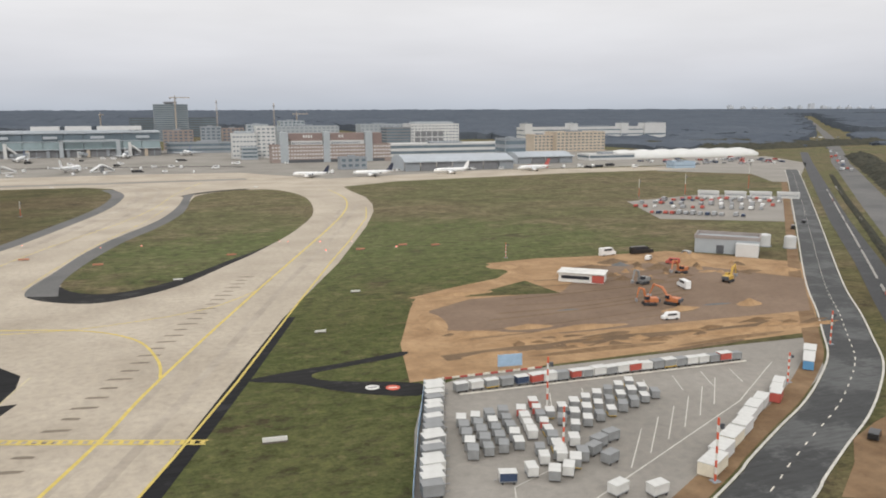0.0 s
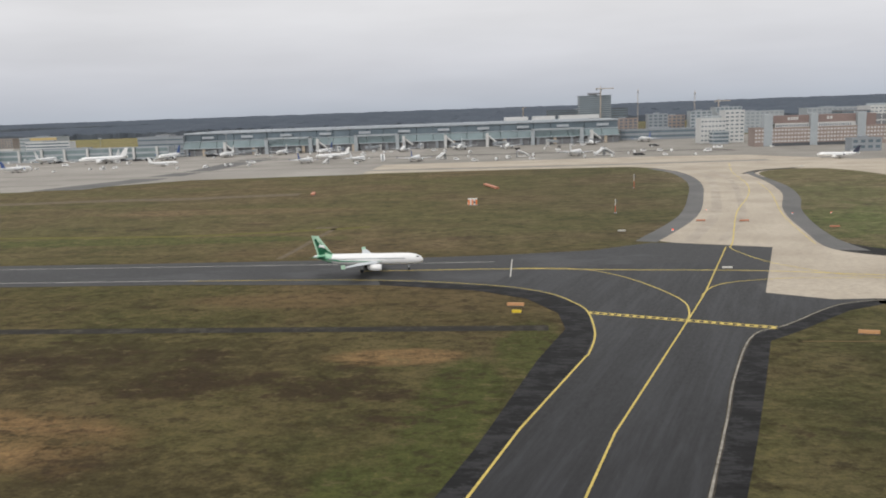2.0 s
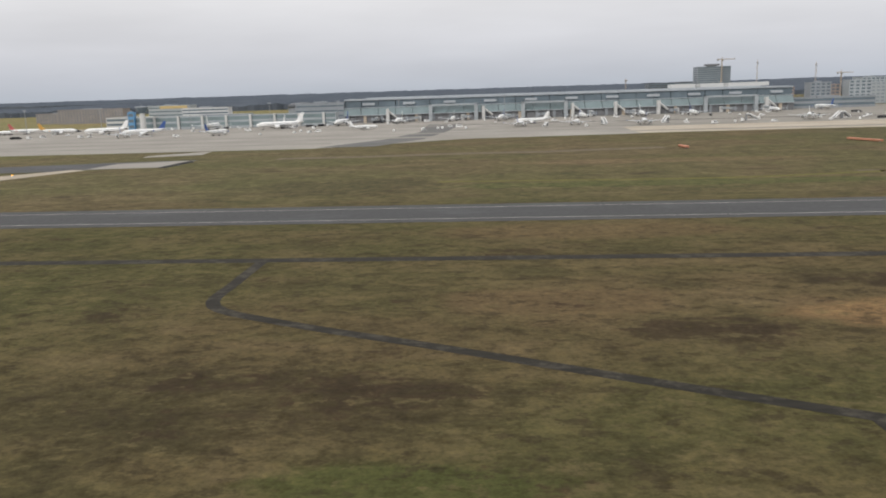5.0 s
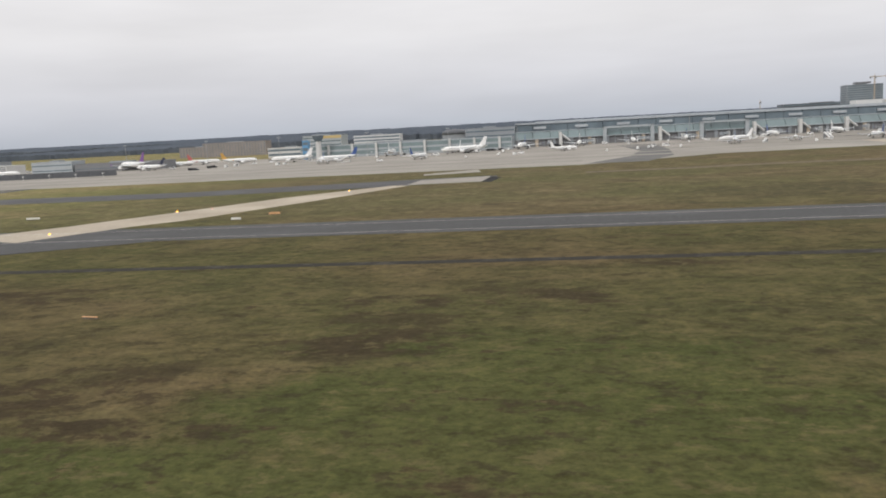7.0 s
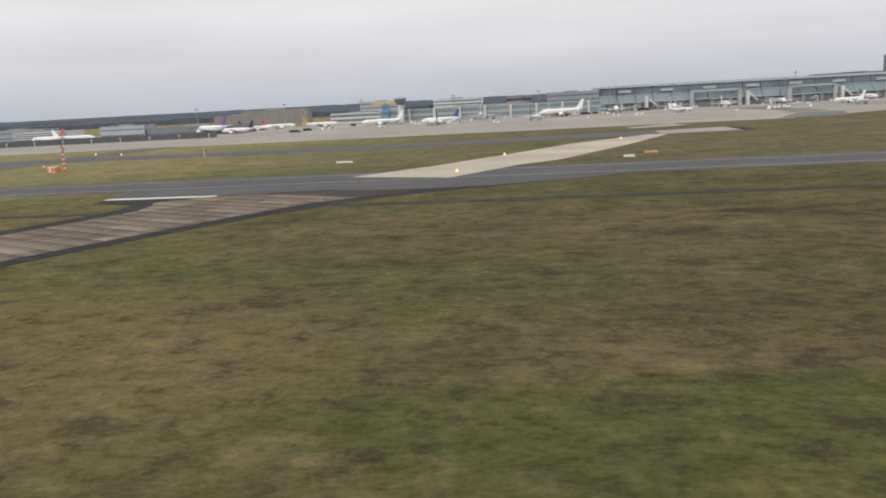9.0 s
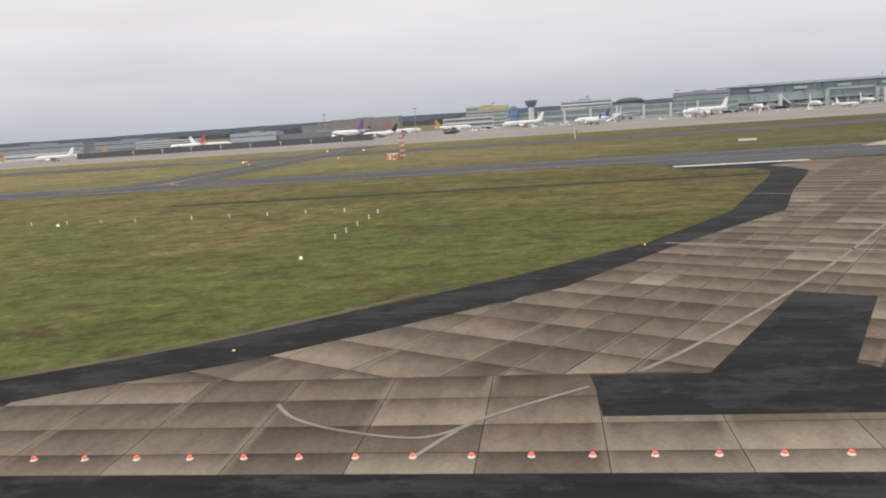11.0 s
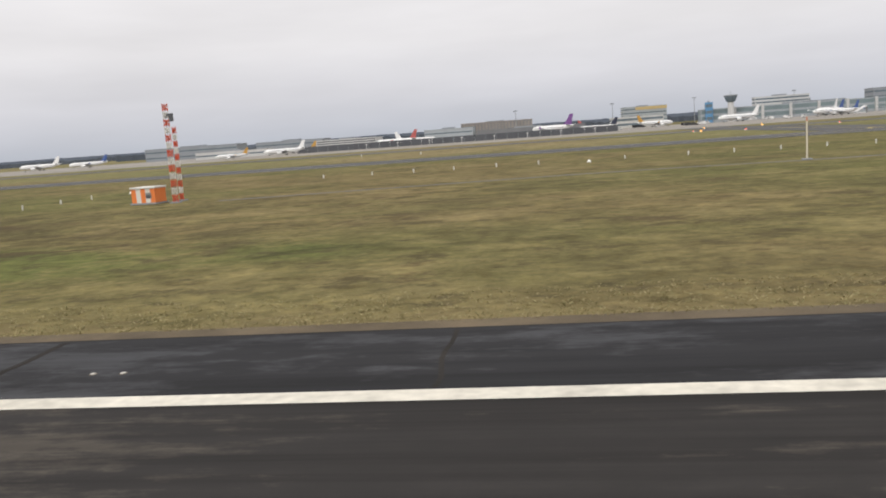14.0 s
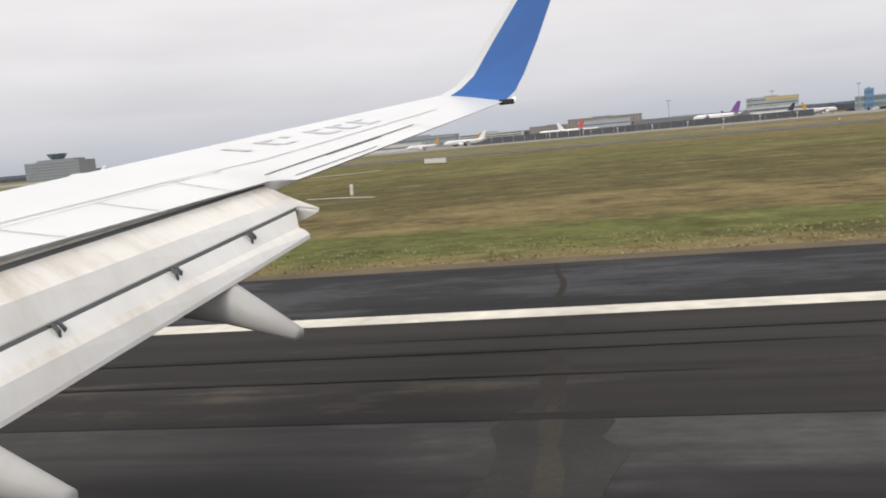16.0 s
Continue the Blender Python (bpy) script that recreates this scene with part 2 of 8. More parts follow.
    # distance haze painted in: meadow between the taxiway and the apron turned paler, bluer
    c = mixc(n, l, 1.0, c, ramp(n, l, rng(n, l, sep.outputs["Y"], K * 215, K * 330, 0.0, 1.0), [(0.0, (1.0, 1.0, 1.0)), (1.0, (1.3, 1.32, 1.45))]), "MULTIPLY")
    c = mixc(n, l, 1.0, c, ramp(n, l, tuft, [(0.32, (0.64, 0.62, 0.58)), (0.5, (1, 1, 1)), (0.68, (1.36, 1.32, 1.22))]), "MULTIPLY")
    c = mixc(n, l, 1.0, c, ramp(n, l, fine, [(0.3, (0.64, 0.64, 0.64)), (0.5, (1, 1, 1)), (0.7, (1.36, 1.32, 1.24))]), "MULTIPLY")
    # dry fringe along the runway
    far_side = n.new("ShaderNodeMath")
    far_side.operation = "ABSOLUTE"
    l.new(sep.outputs["Y"], far_side.inputs[0])
    edge = rng(n, l, add(n, l, far_side.outputs[0], tuft, K * -9.0), K * 24.5, K * 28.2, 0.7, 0.0)
    west = n.new("ShaderNodeMath")
    west.operation = "MULTIPLY"
    l.new(edge, west.inputs[0]), l.new(rng(n, l, sep.outputs["X"], K * -850, K * -960, 0.0, 1.0), west.inputs[1])
    c = mixc(n, l, west.outputs[0], c, (0.24, 0.19, 0.095))
    l.new(c, b.inputs["Base Color"])
    b.inputs["Specular IOR Level"].default_value = 0.05
    bp = n.new("ShaderNodeBump")
    bp.inputs["Strength"].default_value, bp.inputs["Distance"].default_value = 0.6, 0.1
    l.new(fine, bp.inputs["Height"]), l.new(bp.outputs[0], b.inputs["Normal"])
    return m


def worn_runway(name, low, worn, amount, x_dark=None, along=0.22, patch=0.10, sheen=0.12, rough=0.85, rubber=None, turn=0.0):
    """Runway surface with long ragged areas of wear and dark tyre smears along it; rubber: half-width of the blackened middle."""
    m, n, l, b = material(name, rough)
    w = n.new("ShaderNodeTexCoord").outputs["Object"]
    if turn:
        vr = n.new("ShaderNodeVectorRotate")
        vr.rotation_type = "Z_AXIS"
        vr.inputs["Angle"].default_value = radians(-turn)
        l.new(w, vr.inputs["Vector"])
        w = vr.outputs[0]
    a = noise_tex(n, l, w, patch, 6, (along, 1.0, 1), 0.7)
    s = noise_tex(n, l, w, 0.9, 5, (0.18 * along, 1.0, 1), 0.6)
    f = noise_tex(n, l, w, 1.2, 5, (0.5, 1.0, 1), 0.75)
    c = mixc(n, l, rng(n, l, add(n, l, a, f, 0.22), 0.62 - amount, 0.70 - amount, 0.0, 0.8), low, worn)
    c = mixc(n, l, 1.0, c, ramp(n, l, s, [(0.32, (0.62, 0.61, 0.61)), (0.55, (1, 1, 1)), (0.75, (1.22, 1.2, 1.18))]), "MULTIPLY")
    c = mixc(n, l, 1.0, c, ramp(n, l, f, [(0.25, (0.75, 0.75, 0.75)), (0.75, (1.2, 1.2, 1.2))]), "MULTIPLY")
    if x_dark:
        sep = n.new("ShaderNodeSeparateXYZ")
        l.new(w, sep.inputs[0])
        rub = rng(n, l, add(n, l, sep.outputs["X"], a, K * 60), K * (x_dark + 55), K * (x_dark + 5), 0.0, 1.0)
        c = mixc(n, l, 1.0, c, ramp(n, l, rub, [(0.0, (1, 1, 1)), (1.0, (0.37, 0.37, 0.38))]), "MULTIPLY")
    if rubber:
        sep = n.new("ShaderNodeSeparateXYZ")
        l.new(w, sep.inputs[0])
        across = n.new("ShaderNodeMath")
        across.operation = "ABSOLUTE"
        l.new(sep.outputs["Y"], across.inputs[0])
        laid = rng(n, l, add(n, l, across.outputs[0], s, K * 1.6), K * (rubber + 1.7), K * (rubber - 0.1), 0.0, 1.0)
        c = mixc(n, l, 1.0, c, ramp(n, l, laid, [(0.0, (1, 1, 1)), (1.0, (0.42, 0.42, 0.43))]), "MULTIPLY")
    l.new(c, b.inputs["Base Color"])
    b.inputs["Specular IOR Level"].default_value = sheen
    l.new(rng(n, l, f, 0.3, 0.7, rough - 0.08, rough + 0.08), b.inputs["Roughness"])
    return m


def paving(name, lo, hi, rough=0.8, streak=0.0, patch=0.03, spec=0.35):
    """Asphalt or concrete with stains at three scales; streak: tyre marks along x."""
    m, n, l, b = material(name, rough)
    w = n.new("ShaderNodeTexCoord").outputs["Object"]
    a = noise_tex(n, l, w, patch, 5)
    f = noise_tex(n, l, w, 0.5, 6, (1, 1, 1), 0.7)
    g = noise_tex(n, l, w, 14.0, 3)
    c = ramp(n, l, a, [(0.3, lo), (0.7, hi)])
    c = mixc(n, l, 1.0, c, ramp(n, l, f, [(0.2, (0.72, 0.72, 0.72)), (0.5, (1, 1, 1)), (0.8, (1.22, 1.2, 1.17))]), "MULTIPLY")
    c = mixc(n, l, 1.0, c, ramp(n, l, g, [(0.2, (0.85, 0.85, 0.85)), (0.8, (1.12, 1.12, 1.12))]), "MULTIPLY")
    if streak:
        s = noise_tex(n, l, w, 0.35, 5, (0.02, 1.0, 1), 0.65)
        c = mixc(n, l, 1.0, c, ramp(n, l, s, [(0.35, (1 - streak,) * 3), (0.6, (1.0, 1.0, 1.0)), (0.8, (1 + streak * 0.7,) * 3)]), "MULTIPLY")
    l.new(c, b.inputs["Base Color"])
    l.new(rng(n, l, f, 0.3, 0.7, rough - 0.12, rough + 0.08), b.inputs["Roughness"])
    b.inputs["Specular IOR Level"].default_value = spec
    bp = n.new("ShaderNodeBump")
    bp.inputs["Strength"].default_value, bp.inputs["Distance"].default_value = 0.25, 0.02
    l.new(g, bp.inputs["Height"]), l.new(bp.outputs[0], b.inputs["Normal"])
    return m


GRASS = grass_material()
ASPHALT = worn_runway("taxiway_asphalt", (0.0155, 0.0154, 0.016), (0.044, 0.0442, 0.0468), -0.01, along=0.5, patch=0.05, sheen=0.2, rough=0.52)
LEGASPH = worn_runway("streaked_taxiway_asphalt", (0.0168, 0.017, 0.0182), (0.031, 0.0318, 0.0346), 0.03, along=0.12, patch=0.16, sheen=0.2, rough=0.55, turn=70.0)
RUNWAY = paving("runway_asphalt", (0.020, 0.0185, 0.018), (0.042, 0.040, 0.039), 0.85, streak=0.5, spec=0.1)
SERVROAD = worn_runway("service_road_asphalt", (0.028, 0.0255, 0.020), (0.064, 0.057, 0.045), 0.0, along=1.0, patch=0.2, sheen=0.1, rough=0.75)
SHOULDER = worn_runway("shoulder_asphalt", (0.022, 0.0215, 0.0215), (0.058, 0.056, 0.055), -0.05, along=0.7)
BLACKSH = worn_runway("black_shoulder_asphalt", (0.017, 0.017, 0.0178), (0.034, 0.034, 0.036), -0.05, along=0.7)
XSHOULDER = worn_runway("patchy_shoulder_asphalt", (0.0185, 0.0182, 0.0185), (0.041, 0.0405, 0.042), 0.03, along=0.7, patch=0.2)
GREYPAVE = paving("grey_asphalt", (0.11, 0.11, 0.108), (0.165, 0.16, 0.155), 0.9, spec=0.15)
CONCRETE = paving("taxiway_concrete", (0.335, 0.288, 0.228), (0.462, 0.405, 0.328), 0.9, spec=0.2)
APRON = paving("apron_concrete", (0.25, 0.232, 0.208), (0.34, 0.318, 0.288), 0.9, patch=0.012, spec=0.15)
RWCONC = worn_runway("runway_concrete", (0.155, 0.151, 0.145), (0.245, 0.239, 0.23), 0.05, -1231, rubber=11.6)
INNER = worn_runway("worn_inner_asphalt", (0.036, 0.0335, 0.032), (0.088, 0.077, 0.064), -0.02, along=0.14, patch=0.2)
OUTER = worn_runway("outer_asphalt", (0.028, 0.028, 0.030), (0.066, 0.067, 0.072), 0.01, along=0.3, patch=0.14)
DIRT = paving("bare_soil", (0.25, 0.155, 0.085), (0.40, 0.265, 0.15), 0.95, patch=0.1, spec=0.1)
BROWNSOIL = paving("trodden_brown_soil", (0.15, 0.095, 0.055), (0.24, 0.16, 0.095), 0.95, patch=0.12, spec=0.1)
GRAVEL = paving("grey_gravel", (0.160, 0.112, 0.080), (0.225, 0.163, 0.120), 0.95, spec=0.1)
VERGE = paving("trodden_verge", (0.10, 0.08, 0.055), (0.17, 0.135, 0.09), 0.95, patch=0.2, spec=0.1)
OLDCONC = paving("old_stained_concrete", (0.085, 0.072, 0.058), (0.15, 0.13, 0.105), 0.9, patch=0.08, spec=0.12)
DARKAPRON = paving("worn_apron_asphalt", (0.215, 0.200, 0.178), (0.30, 0.282, 0.252), 0.9, patch=0.02, spec=0.12)
LOT = paving("lot_asphalt", (0.215, 0.198, 0.174), (0.29, 0.268, 0.238), 0.85)
STRAWM = paving("mown_straw_grass", (0.10, 0.095, 0.03), (0.16, 0.14, 0.05), 0.95, patch=0.15, spec=0.05)
JOINTC = paving("dark_joint_filler", (0.035, 0.031, 0.027), (0.06, 0.054, 0.047), 0.9, spec=0.1)
YELLOW = plain("yellow_line_paint", (0.53, 0.405, 0.095), 0.7, vary=0.25, scale=2)
WHITE = plain("white_line_paint", (0.63, 0.595, 0.51), 0.8, vary=0.28, scale=2)
PALE = plain("weathered_pale_line", (0.50, 0.48, 0.43), 0.8, vary=0.3, scale=2)


# ---- building helpers ----
def part(name, bm, mat, parent, label="", smooth=False):
    """Links a bmesh as one mesh object under a thing or a part."""
    me = bpy.data.meshes.new(name)
    bmesh.ops.scale(bm, vec=(K, K, K), verts=bm.verts)
    bm.to_mesh(me)
    bm.free()
    if smooth:
        for p in me.polygons:
            p.use_smooth = True
    me.materials.append(mat)
    ob = new(name, me)
    if parent is not None:
        ob.parent = parent
    return tagged(ob, label) if label else ob


def box(bm, x0, x1, y0, y1, z0, z1, bevel=0.0):
    vs = [bm.verts.new(p) for p in ((x0, y0, z0), (x1, y0, z0), (x1, y1, z0), (x0, y1, z0), (x0, y0, z1), (x1, y0, z1), (x1, y1, z1), (x0, y1, z1))]
    fs = [bm.faces.new([vs[i] for i in f]) for f in ((3, 2, 1, 0), (4, 5, 6, 7), (0, 1, 5, 4), (1, 2, 6, 5), (2, 3, 7, 6), (3, 0, 4, 7))]
    if bevel:
        bmesh.ops.bevel(bm, geom=list({e for f in fs for e in f.edges}), offset=bevel, segments=1, affect="EDGES")
    return bm


def boxes(*items, bevel=0.0):
    bm = bmesh.new()
    for i in items:
        box(bm, *i, bevel=bevel)
    return bm


def tube(bm, pts, radii, sides=10, cap=True):
    """A round body through points, with a radius (or (ry, rz)) at each."""
    rings = []
    for i, p in enumerate(pts):
        p = Vector(p)
        d = (Vector(pts[min(i + 1, len(pts) - 1)]) - Vector(pts[max(i - 1, 0)])).normalized()
        up = Vector((0, 0, 1)) if abs(d.z) < 0.95 else Vector((0, 1, 0))
        s = d.cross(up).normalized()
        u = s.cross(d).normalized()
        r = radii[i] if isinstance(radii[i], tuple) else (radii[i], radii[i])
        rings.append([bm.verts.new(p + s * (r[0] * math.cos(a)) + u * (r[1] * math.sin(a))) for a in [2 * math.pi * k / sides for k in range(sides)]])
    for a, b in zip(rings, rings[1:]):
        for k in range(sides):
            bm.faces.new((a[k], a[(k + 1) % sides], b[(k + 1) % sides], b[k]))
    if cap:
        bm.faces.new(list(reversed(rings[0])))
        bm.faces.new(rings[-1])
    return bm


def thing(name, label, category, group="", m=None):
    """An empty that carries the parts of one thing."""
    ob = new(name)
    ob.empty_display_size = 0.5
    tagged(ob, label, category, group)
    if m is not None:
        ob.matrix_basis = m
    return ob


def at(x, y, z=0.0, turn=0.0, size=1.0, tilt=0.0):
    """A place on the plan in true metres, turned by degrees."""
    return pose(K * x, K * y, K * z, 0, tilt, turn) @ Matrix.Diagonal((size, size, size, 1))


def again(ob, x, y, z=0.0, turn=0.0, size=1.0, label="", tilt=0.0):
    """One more of a thing, at a place on the plan."""
    c = copy_thing(ob, pose(K * x, K * y, K * z, 0, tilt, turn))
    c.scale = (size, size, size)
    return tagged(c, label) if label else c


def spline(pts, n=6, closed=False):
    """Smooth points through a few given ones."""
    k = len(pts)
    out = []
    for i in range(k if closed else k - 1):
        p0, p1, p2, p3 = [Vector((*pts[j % k if closed else min(max(j, 0), k - 1)][:2], 0)) for j in (i - 1, i, i + 1, i + 2)]
        for s in range(n):
            t = s / n
            q = 0.5 * (2 * p1 + (p2 - p0) * t + (2 * p0 - 5 * p1 + 4 * p2 - p3) * t * t + (3 * p1 - p0 - 3 * p2 + p3) * t ** 3)
            out.append((q.x, q.y))
    if not closed:
        out.append(tuple(pts[-1][:2]))
    return out


def slab(name, pts, z, mat, label="", category="", kind="structure", depth=None):
    """A flat sheet of ground of any outline, its rim going down into the ground."""
    bm = bmesh.new()
    top = [bm.verts.new((x, y, z)) for x, y in pts]
    f = bm.faces.new(top)
    f.normal_update()
    if f.normal.z < 0:
        f.normal_flip()
        top.reverse()
    low = [bm.verts.new((v.co.x, v.co.y, -0.05 if depth is None else z - depth)) for v in top]
    for i in range(len(top)):
        j = (i + 1) % len(top)
        bm.faces.new((top[i], low[i], low[j], top[j]))
    bmesh.ops.triangulate(bm, faces=[f])
    return tagged(part(name, bm, mat, None), label, category, kind=kind)


def ribbon_bm(bm, pts, width, z):
    """A band of even width along points."""
    w = width / 2
    prev = None
    for i, p in enumerate(pts):
        a, b = Vector(pts[max(i - 1, 0)]), Vector(pts[min(i + 1, len(pts) - 1)])
        d = (b - a).normalized()
        s = Vector((-d.y, d.x)) * w
        cur = (bm.verts.new((p[0] + s.x, p[1] + s.y, z)), bm.verts.new((p[0] - s.x, p[1] - s.y, z)))
        if prev:
            bm.faces.new((prev[0], prev[1], cur[1], cur[0]))
        prev = cur
    return bm


def ribbon(name, pts, width, z, mat, label="", category="", kind="structure"):
    return tagged(part(name, ribbon_bm(bmesh.new(), pts, width, z), mat, None), label, category, kind=kind)


def dashes(bm, pts, width, z, on, off):
    """Broken line along points."""
    dist, acc = 0.0, []
    for a, b in zip(pts, pts[1:]):
        a, b = Vector(a), Vector(b)
        ln = (b - a).length
        steps = max(1, int(ln / 0.5))
        for k in range(steps):
            q = a.lerp(b, k / steps)
            if dist % (on + off) < on:
                acc.append((q.x, q.y))
            elif len(acc) > 1:
                ribbon_bm(bm, [acc[0], acc[-1]], width, z)
                acc = []
            else:
                acc = []
            dist += ln / steps
    return bm

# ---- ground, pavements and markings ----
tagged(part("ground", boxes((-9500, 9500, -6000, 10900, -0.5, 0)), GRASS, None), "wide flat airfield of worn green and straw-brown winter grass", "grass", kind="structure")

# landing runway under the camera's line
RW0 = 260
slab("runway", [(-4500, -29), (RW0, -29), (RW0, 28.9), (-4500, 28.9)], 0.03, RUNWAY, "long dark asphalt runway with worn tyre streaks", "runway")
slab("runway_concrete", [(-4500, -13.8), (-1160, -13.8), (-1160, 13.8), (-4500, 13.8)], 0.045, RWCONC, "grey concrete middle band of the runway", "runway")
slab("runway_lane", [(-4500, 13.8), (RW0, 13.8), (RW0, 20.9), (-4500, 20.9)], 0.036, INNER, "worn brownish inner asphalt lane of the runway", "asphalt")
slab("runway_lane", [(-4500, 20.9), (RW0, 20.9), (RW0, 28.7), (-4500, 28.7)], 0.034, OUTER, "dark blue-grey outer asphalt lane of the runway", "asphalt")
ribbon("runway_edge_line", [(-4500, 21.2), (-1000, 21.2)], 0.95, 0.05, WHITE, "white painted runway edge line", "line")
ribbon("runway_edge_line", [(-4500, -21.2), (-1000, -21.2)], 0.95, 0.05, WHITE, "white painted runway edge line", "line")
slab("runway_verge", [(-4500, 28.9), (-1003, 28.9), (-1003, 29.9), (-1100, 30.3), (-1200, 30.0), (-1330, 30.2), (-4500, 30.1)], 0.02, VERGE, "narrow strip of bare soil along the runway edge", "verge")

# taxiway parallel to the runway, and its junction
JUNCTION = [(-1500, 276), (-300, 274.5), (-218, 276), (-166, 281), (-135, 287), (-111, 301), (-100, 301), (-69.6, 287.5), (-93, 217), (-60, 212), (-36, 203), (-30, 180), (-38, 100), (-60, 28),
            (-196, 28), (-176.5, 85), (-168, 114), (-157, 159), (-150, 182), (-151, 197), (-159, 213), (-174, 224), (-204, 233), (-267, 237), (-1500, 238)]
slab("taxiway", JUNCTION, 0.03, ASPHALT, "dark asphalt taxiway and wide junction", "taxiway")
slab("shoulder", [(-196, 28), (-176.5, 85), (-168, 114), (-157, 159), (-150, 182), (-151, 197), (-159, 213), (-174, 224), (-204, 233), (-206, 239.6), (-169, 230), (-153, 219.4), (-145.6, 206.5), (-143.4, 196.4), (-143.6, 177), (-147, 161), (-161.2, 121.6), (-172.2, 85.4), (-190.2, 28)], 0.038, XSHOULDER, "dark asphalt shoulder of the junction", "shoulder")
slab("shoulder", [(-160, 28), (-139.3, 87.6), (-128, 121), (-118.6, 150), (-108, 175.7), (-98, 184), (-80, 202), (-67, 207), (-62, 203.5), (-67.7, 202), (-79, 196), (-97, 178), (-105.4, 170), (-114.8, 142), (-123.8, 116), (-134, 87), (-154, 28)], 0.038, XSHOULDER, "dark asphalt shoulder of the junction", "shoulder")
slab("taxiway_leg", [(-190, 28), (-172, 85.4), (-161, 121.6), (-147, 161), (-143, 190), (-146, 207), (-155, 220), (-170, 231), (-162, 252), (-130, 260), (-100, 262), (-90, 248), (-93, 217), (-72, 207.5), (-80, 202), (-98, 184), (-108, 175.7), (-118.6, 150), (-128, 121), (-139.3, 87.6), (-160, 28)], 0.034, LEGASPH, "streaked dark asphalt of a turning taxiway", "taxiway")
CONC_RIGHT = [(-41.5, 28), (-15.2, 102.4), (-1.9, 141), (27.5, 225), (60, 304), (95, 402), (113, 460), (122, 500), (127, 541), (126, 585), (128, 622), (181, 655), (360, 683), (502, 686)]
CONC_LEFT = [(-62, 28), (-50, 103), (-43.6, 144), (-37, 181), (-37.6, 192), (-44, 201), (-54, 207), (-68, 209), (-78, 208.5), (-93, 217), (-69.6, 287.5), (-101, 300), (-108, 306),
             (-78, 373), (-56, 458), (-41, 534), (-37, 610), (-48, 665), (-70, 685), (-154, 690)]
slab("taxiway", CONC_RIGHT + [(520, 690), (480, 730), (300, 745), (130, 700), (60, 800), (-40, 812), (-300, 800), (-300, 688)] + CONC_LEFT[::-1], 0.05, CONCRETE, "pale concrete taxiway with dark rubber scuffs", "taxiway")
slab("apron", [(-2200, 600), (-560, 590), (-500, 630), (-450, 668), (-300, 682), (-290, 690), (-290, 1165), (-2200, 1165)], 0.04, APRON, "broad pale concrete apron in front of the terminal", "apron")
slab("shoulder", spline([(-50.6, 281), (-44, 292), (-30, 296), (10, 326), (46, 384), (50, 382), (30, 338), (17, 314), (-3, 279), (-24, 263), (-40, 268)], 4, True), 0.07, SHOULDER, "dark asphalt rim of a grass island", "shoulder")
ribbon("shoulder", spline([(4, 588), (13.4, 605), (30, 620), (53, 630)], 4), 7, 0.072, SHOULDER, "dark asphalt rim of a grass island", "shoulder")
GREY_L = [(4.9, 599), (-0.2, 528.7), (-11.5, 461), (-30.8, 399.6), (-40.5, 359), (-46.8, 320), (-51.4, 292), (-50.5, 280)]
GREY_R = [(-40, 277), (-41.5, 303), (-35.3, 345), (-24.7, 390.5), (-9.2, 438), (3.4, 499), (9.3, 579), (13, 604)]
slab("shoulder", spline(GREY_L, 4) + spline(GREY_R, 4), 0.08, GREYPAVE, "grey asphalt shoulder along the grass island", "shoulder")
ISLAND_G = [(-42, 298), (-36, 344), (-26, 390.5), (-10.5, 438.1), (2, 498.8), (8.5, 560), (14, 592), (30, 615), (49.3, 623.4), (74.2, 611.7), (86, 553.3), (77.3, 467.3), (58.8, 404.8), (40, 360), (17, 322), (0, 295), (-14, 280), (-30, 277)]
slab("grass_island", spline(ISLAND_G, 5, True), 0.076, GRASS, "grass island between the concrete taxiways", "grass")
slab("shoulder", [(-73.5, 28), (-59.2, 103), (-52.6, 144), (-46.6, 181), (-47.5, 190), (-52.5, 198), (-61, 202.5), (-68.5, 203.4), (-68, 209), (-54, 207), (-44, 201), (-37.6, 192), (-37, 181), (-43.6, 144), (-50, 103), (-62, 28)], 0.038, BLACKSH, "near-black asphalt shoulder beside the concrete taxiway", "shoulder")
GR = [(-155, 28), (-134.5, 88), (-124, 117), (-115, 143), (-105.6, 171), (-97, 178.5), (-79, 196.5), (-67.7, 203), (-60.5, 202), (-52, 197.7), (-47, 190), (-46.1, 181), (-52.1, 144), (-58.8, 103), (-73, 28)]
slab("grass_island", GR, 0.06, GRASS, "grass wedge between the asphalt and concrete taxiways", "grass")
slab("shoulder", [(-45, 28), (-18, 102), (-5, 141), (25, 225), (30.9, 224.4), (14.6, 176.4), (2.1, 141.1), (-11.8, 102.2), (-38.5, 28)], 0.04, BLACKSH, "dark asphalt shoulder beside the concrete taxiway", "shoulder")
ribbon("shoulder", spline([(-112, 304), (-82, 373), (-60, 458), (-45, 534), (-41, 610), (-52, 660)], 5), 8.5, 0.06, GREYPAVE, "grey asphalt shoulder beside the concrete taxiway", "shoulder")
ribbon("service_road", [(-985, 183), (-154, 183)], 4.6, 0.02, SERVROAD, "narrow worn asphalt service road through the grass", "road")
ribbon("service_road", spline([(-467, 183), (-466, 160), (-463.5, 141), (-445, 129), (-418, 116.5), (-390, 103), (-373, 95), (-362, 90), (-357, 88), (-354.5, 82), (-354.6, 66), (-354.6, 29)], 5), 2.8, 0.025, SERVROAD, "narrow dark service road bending through the grass", "road")
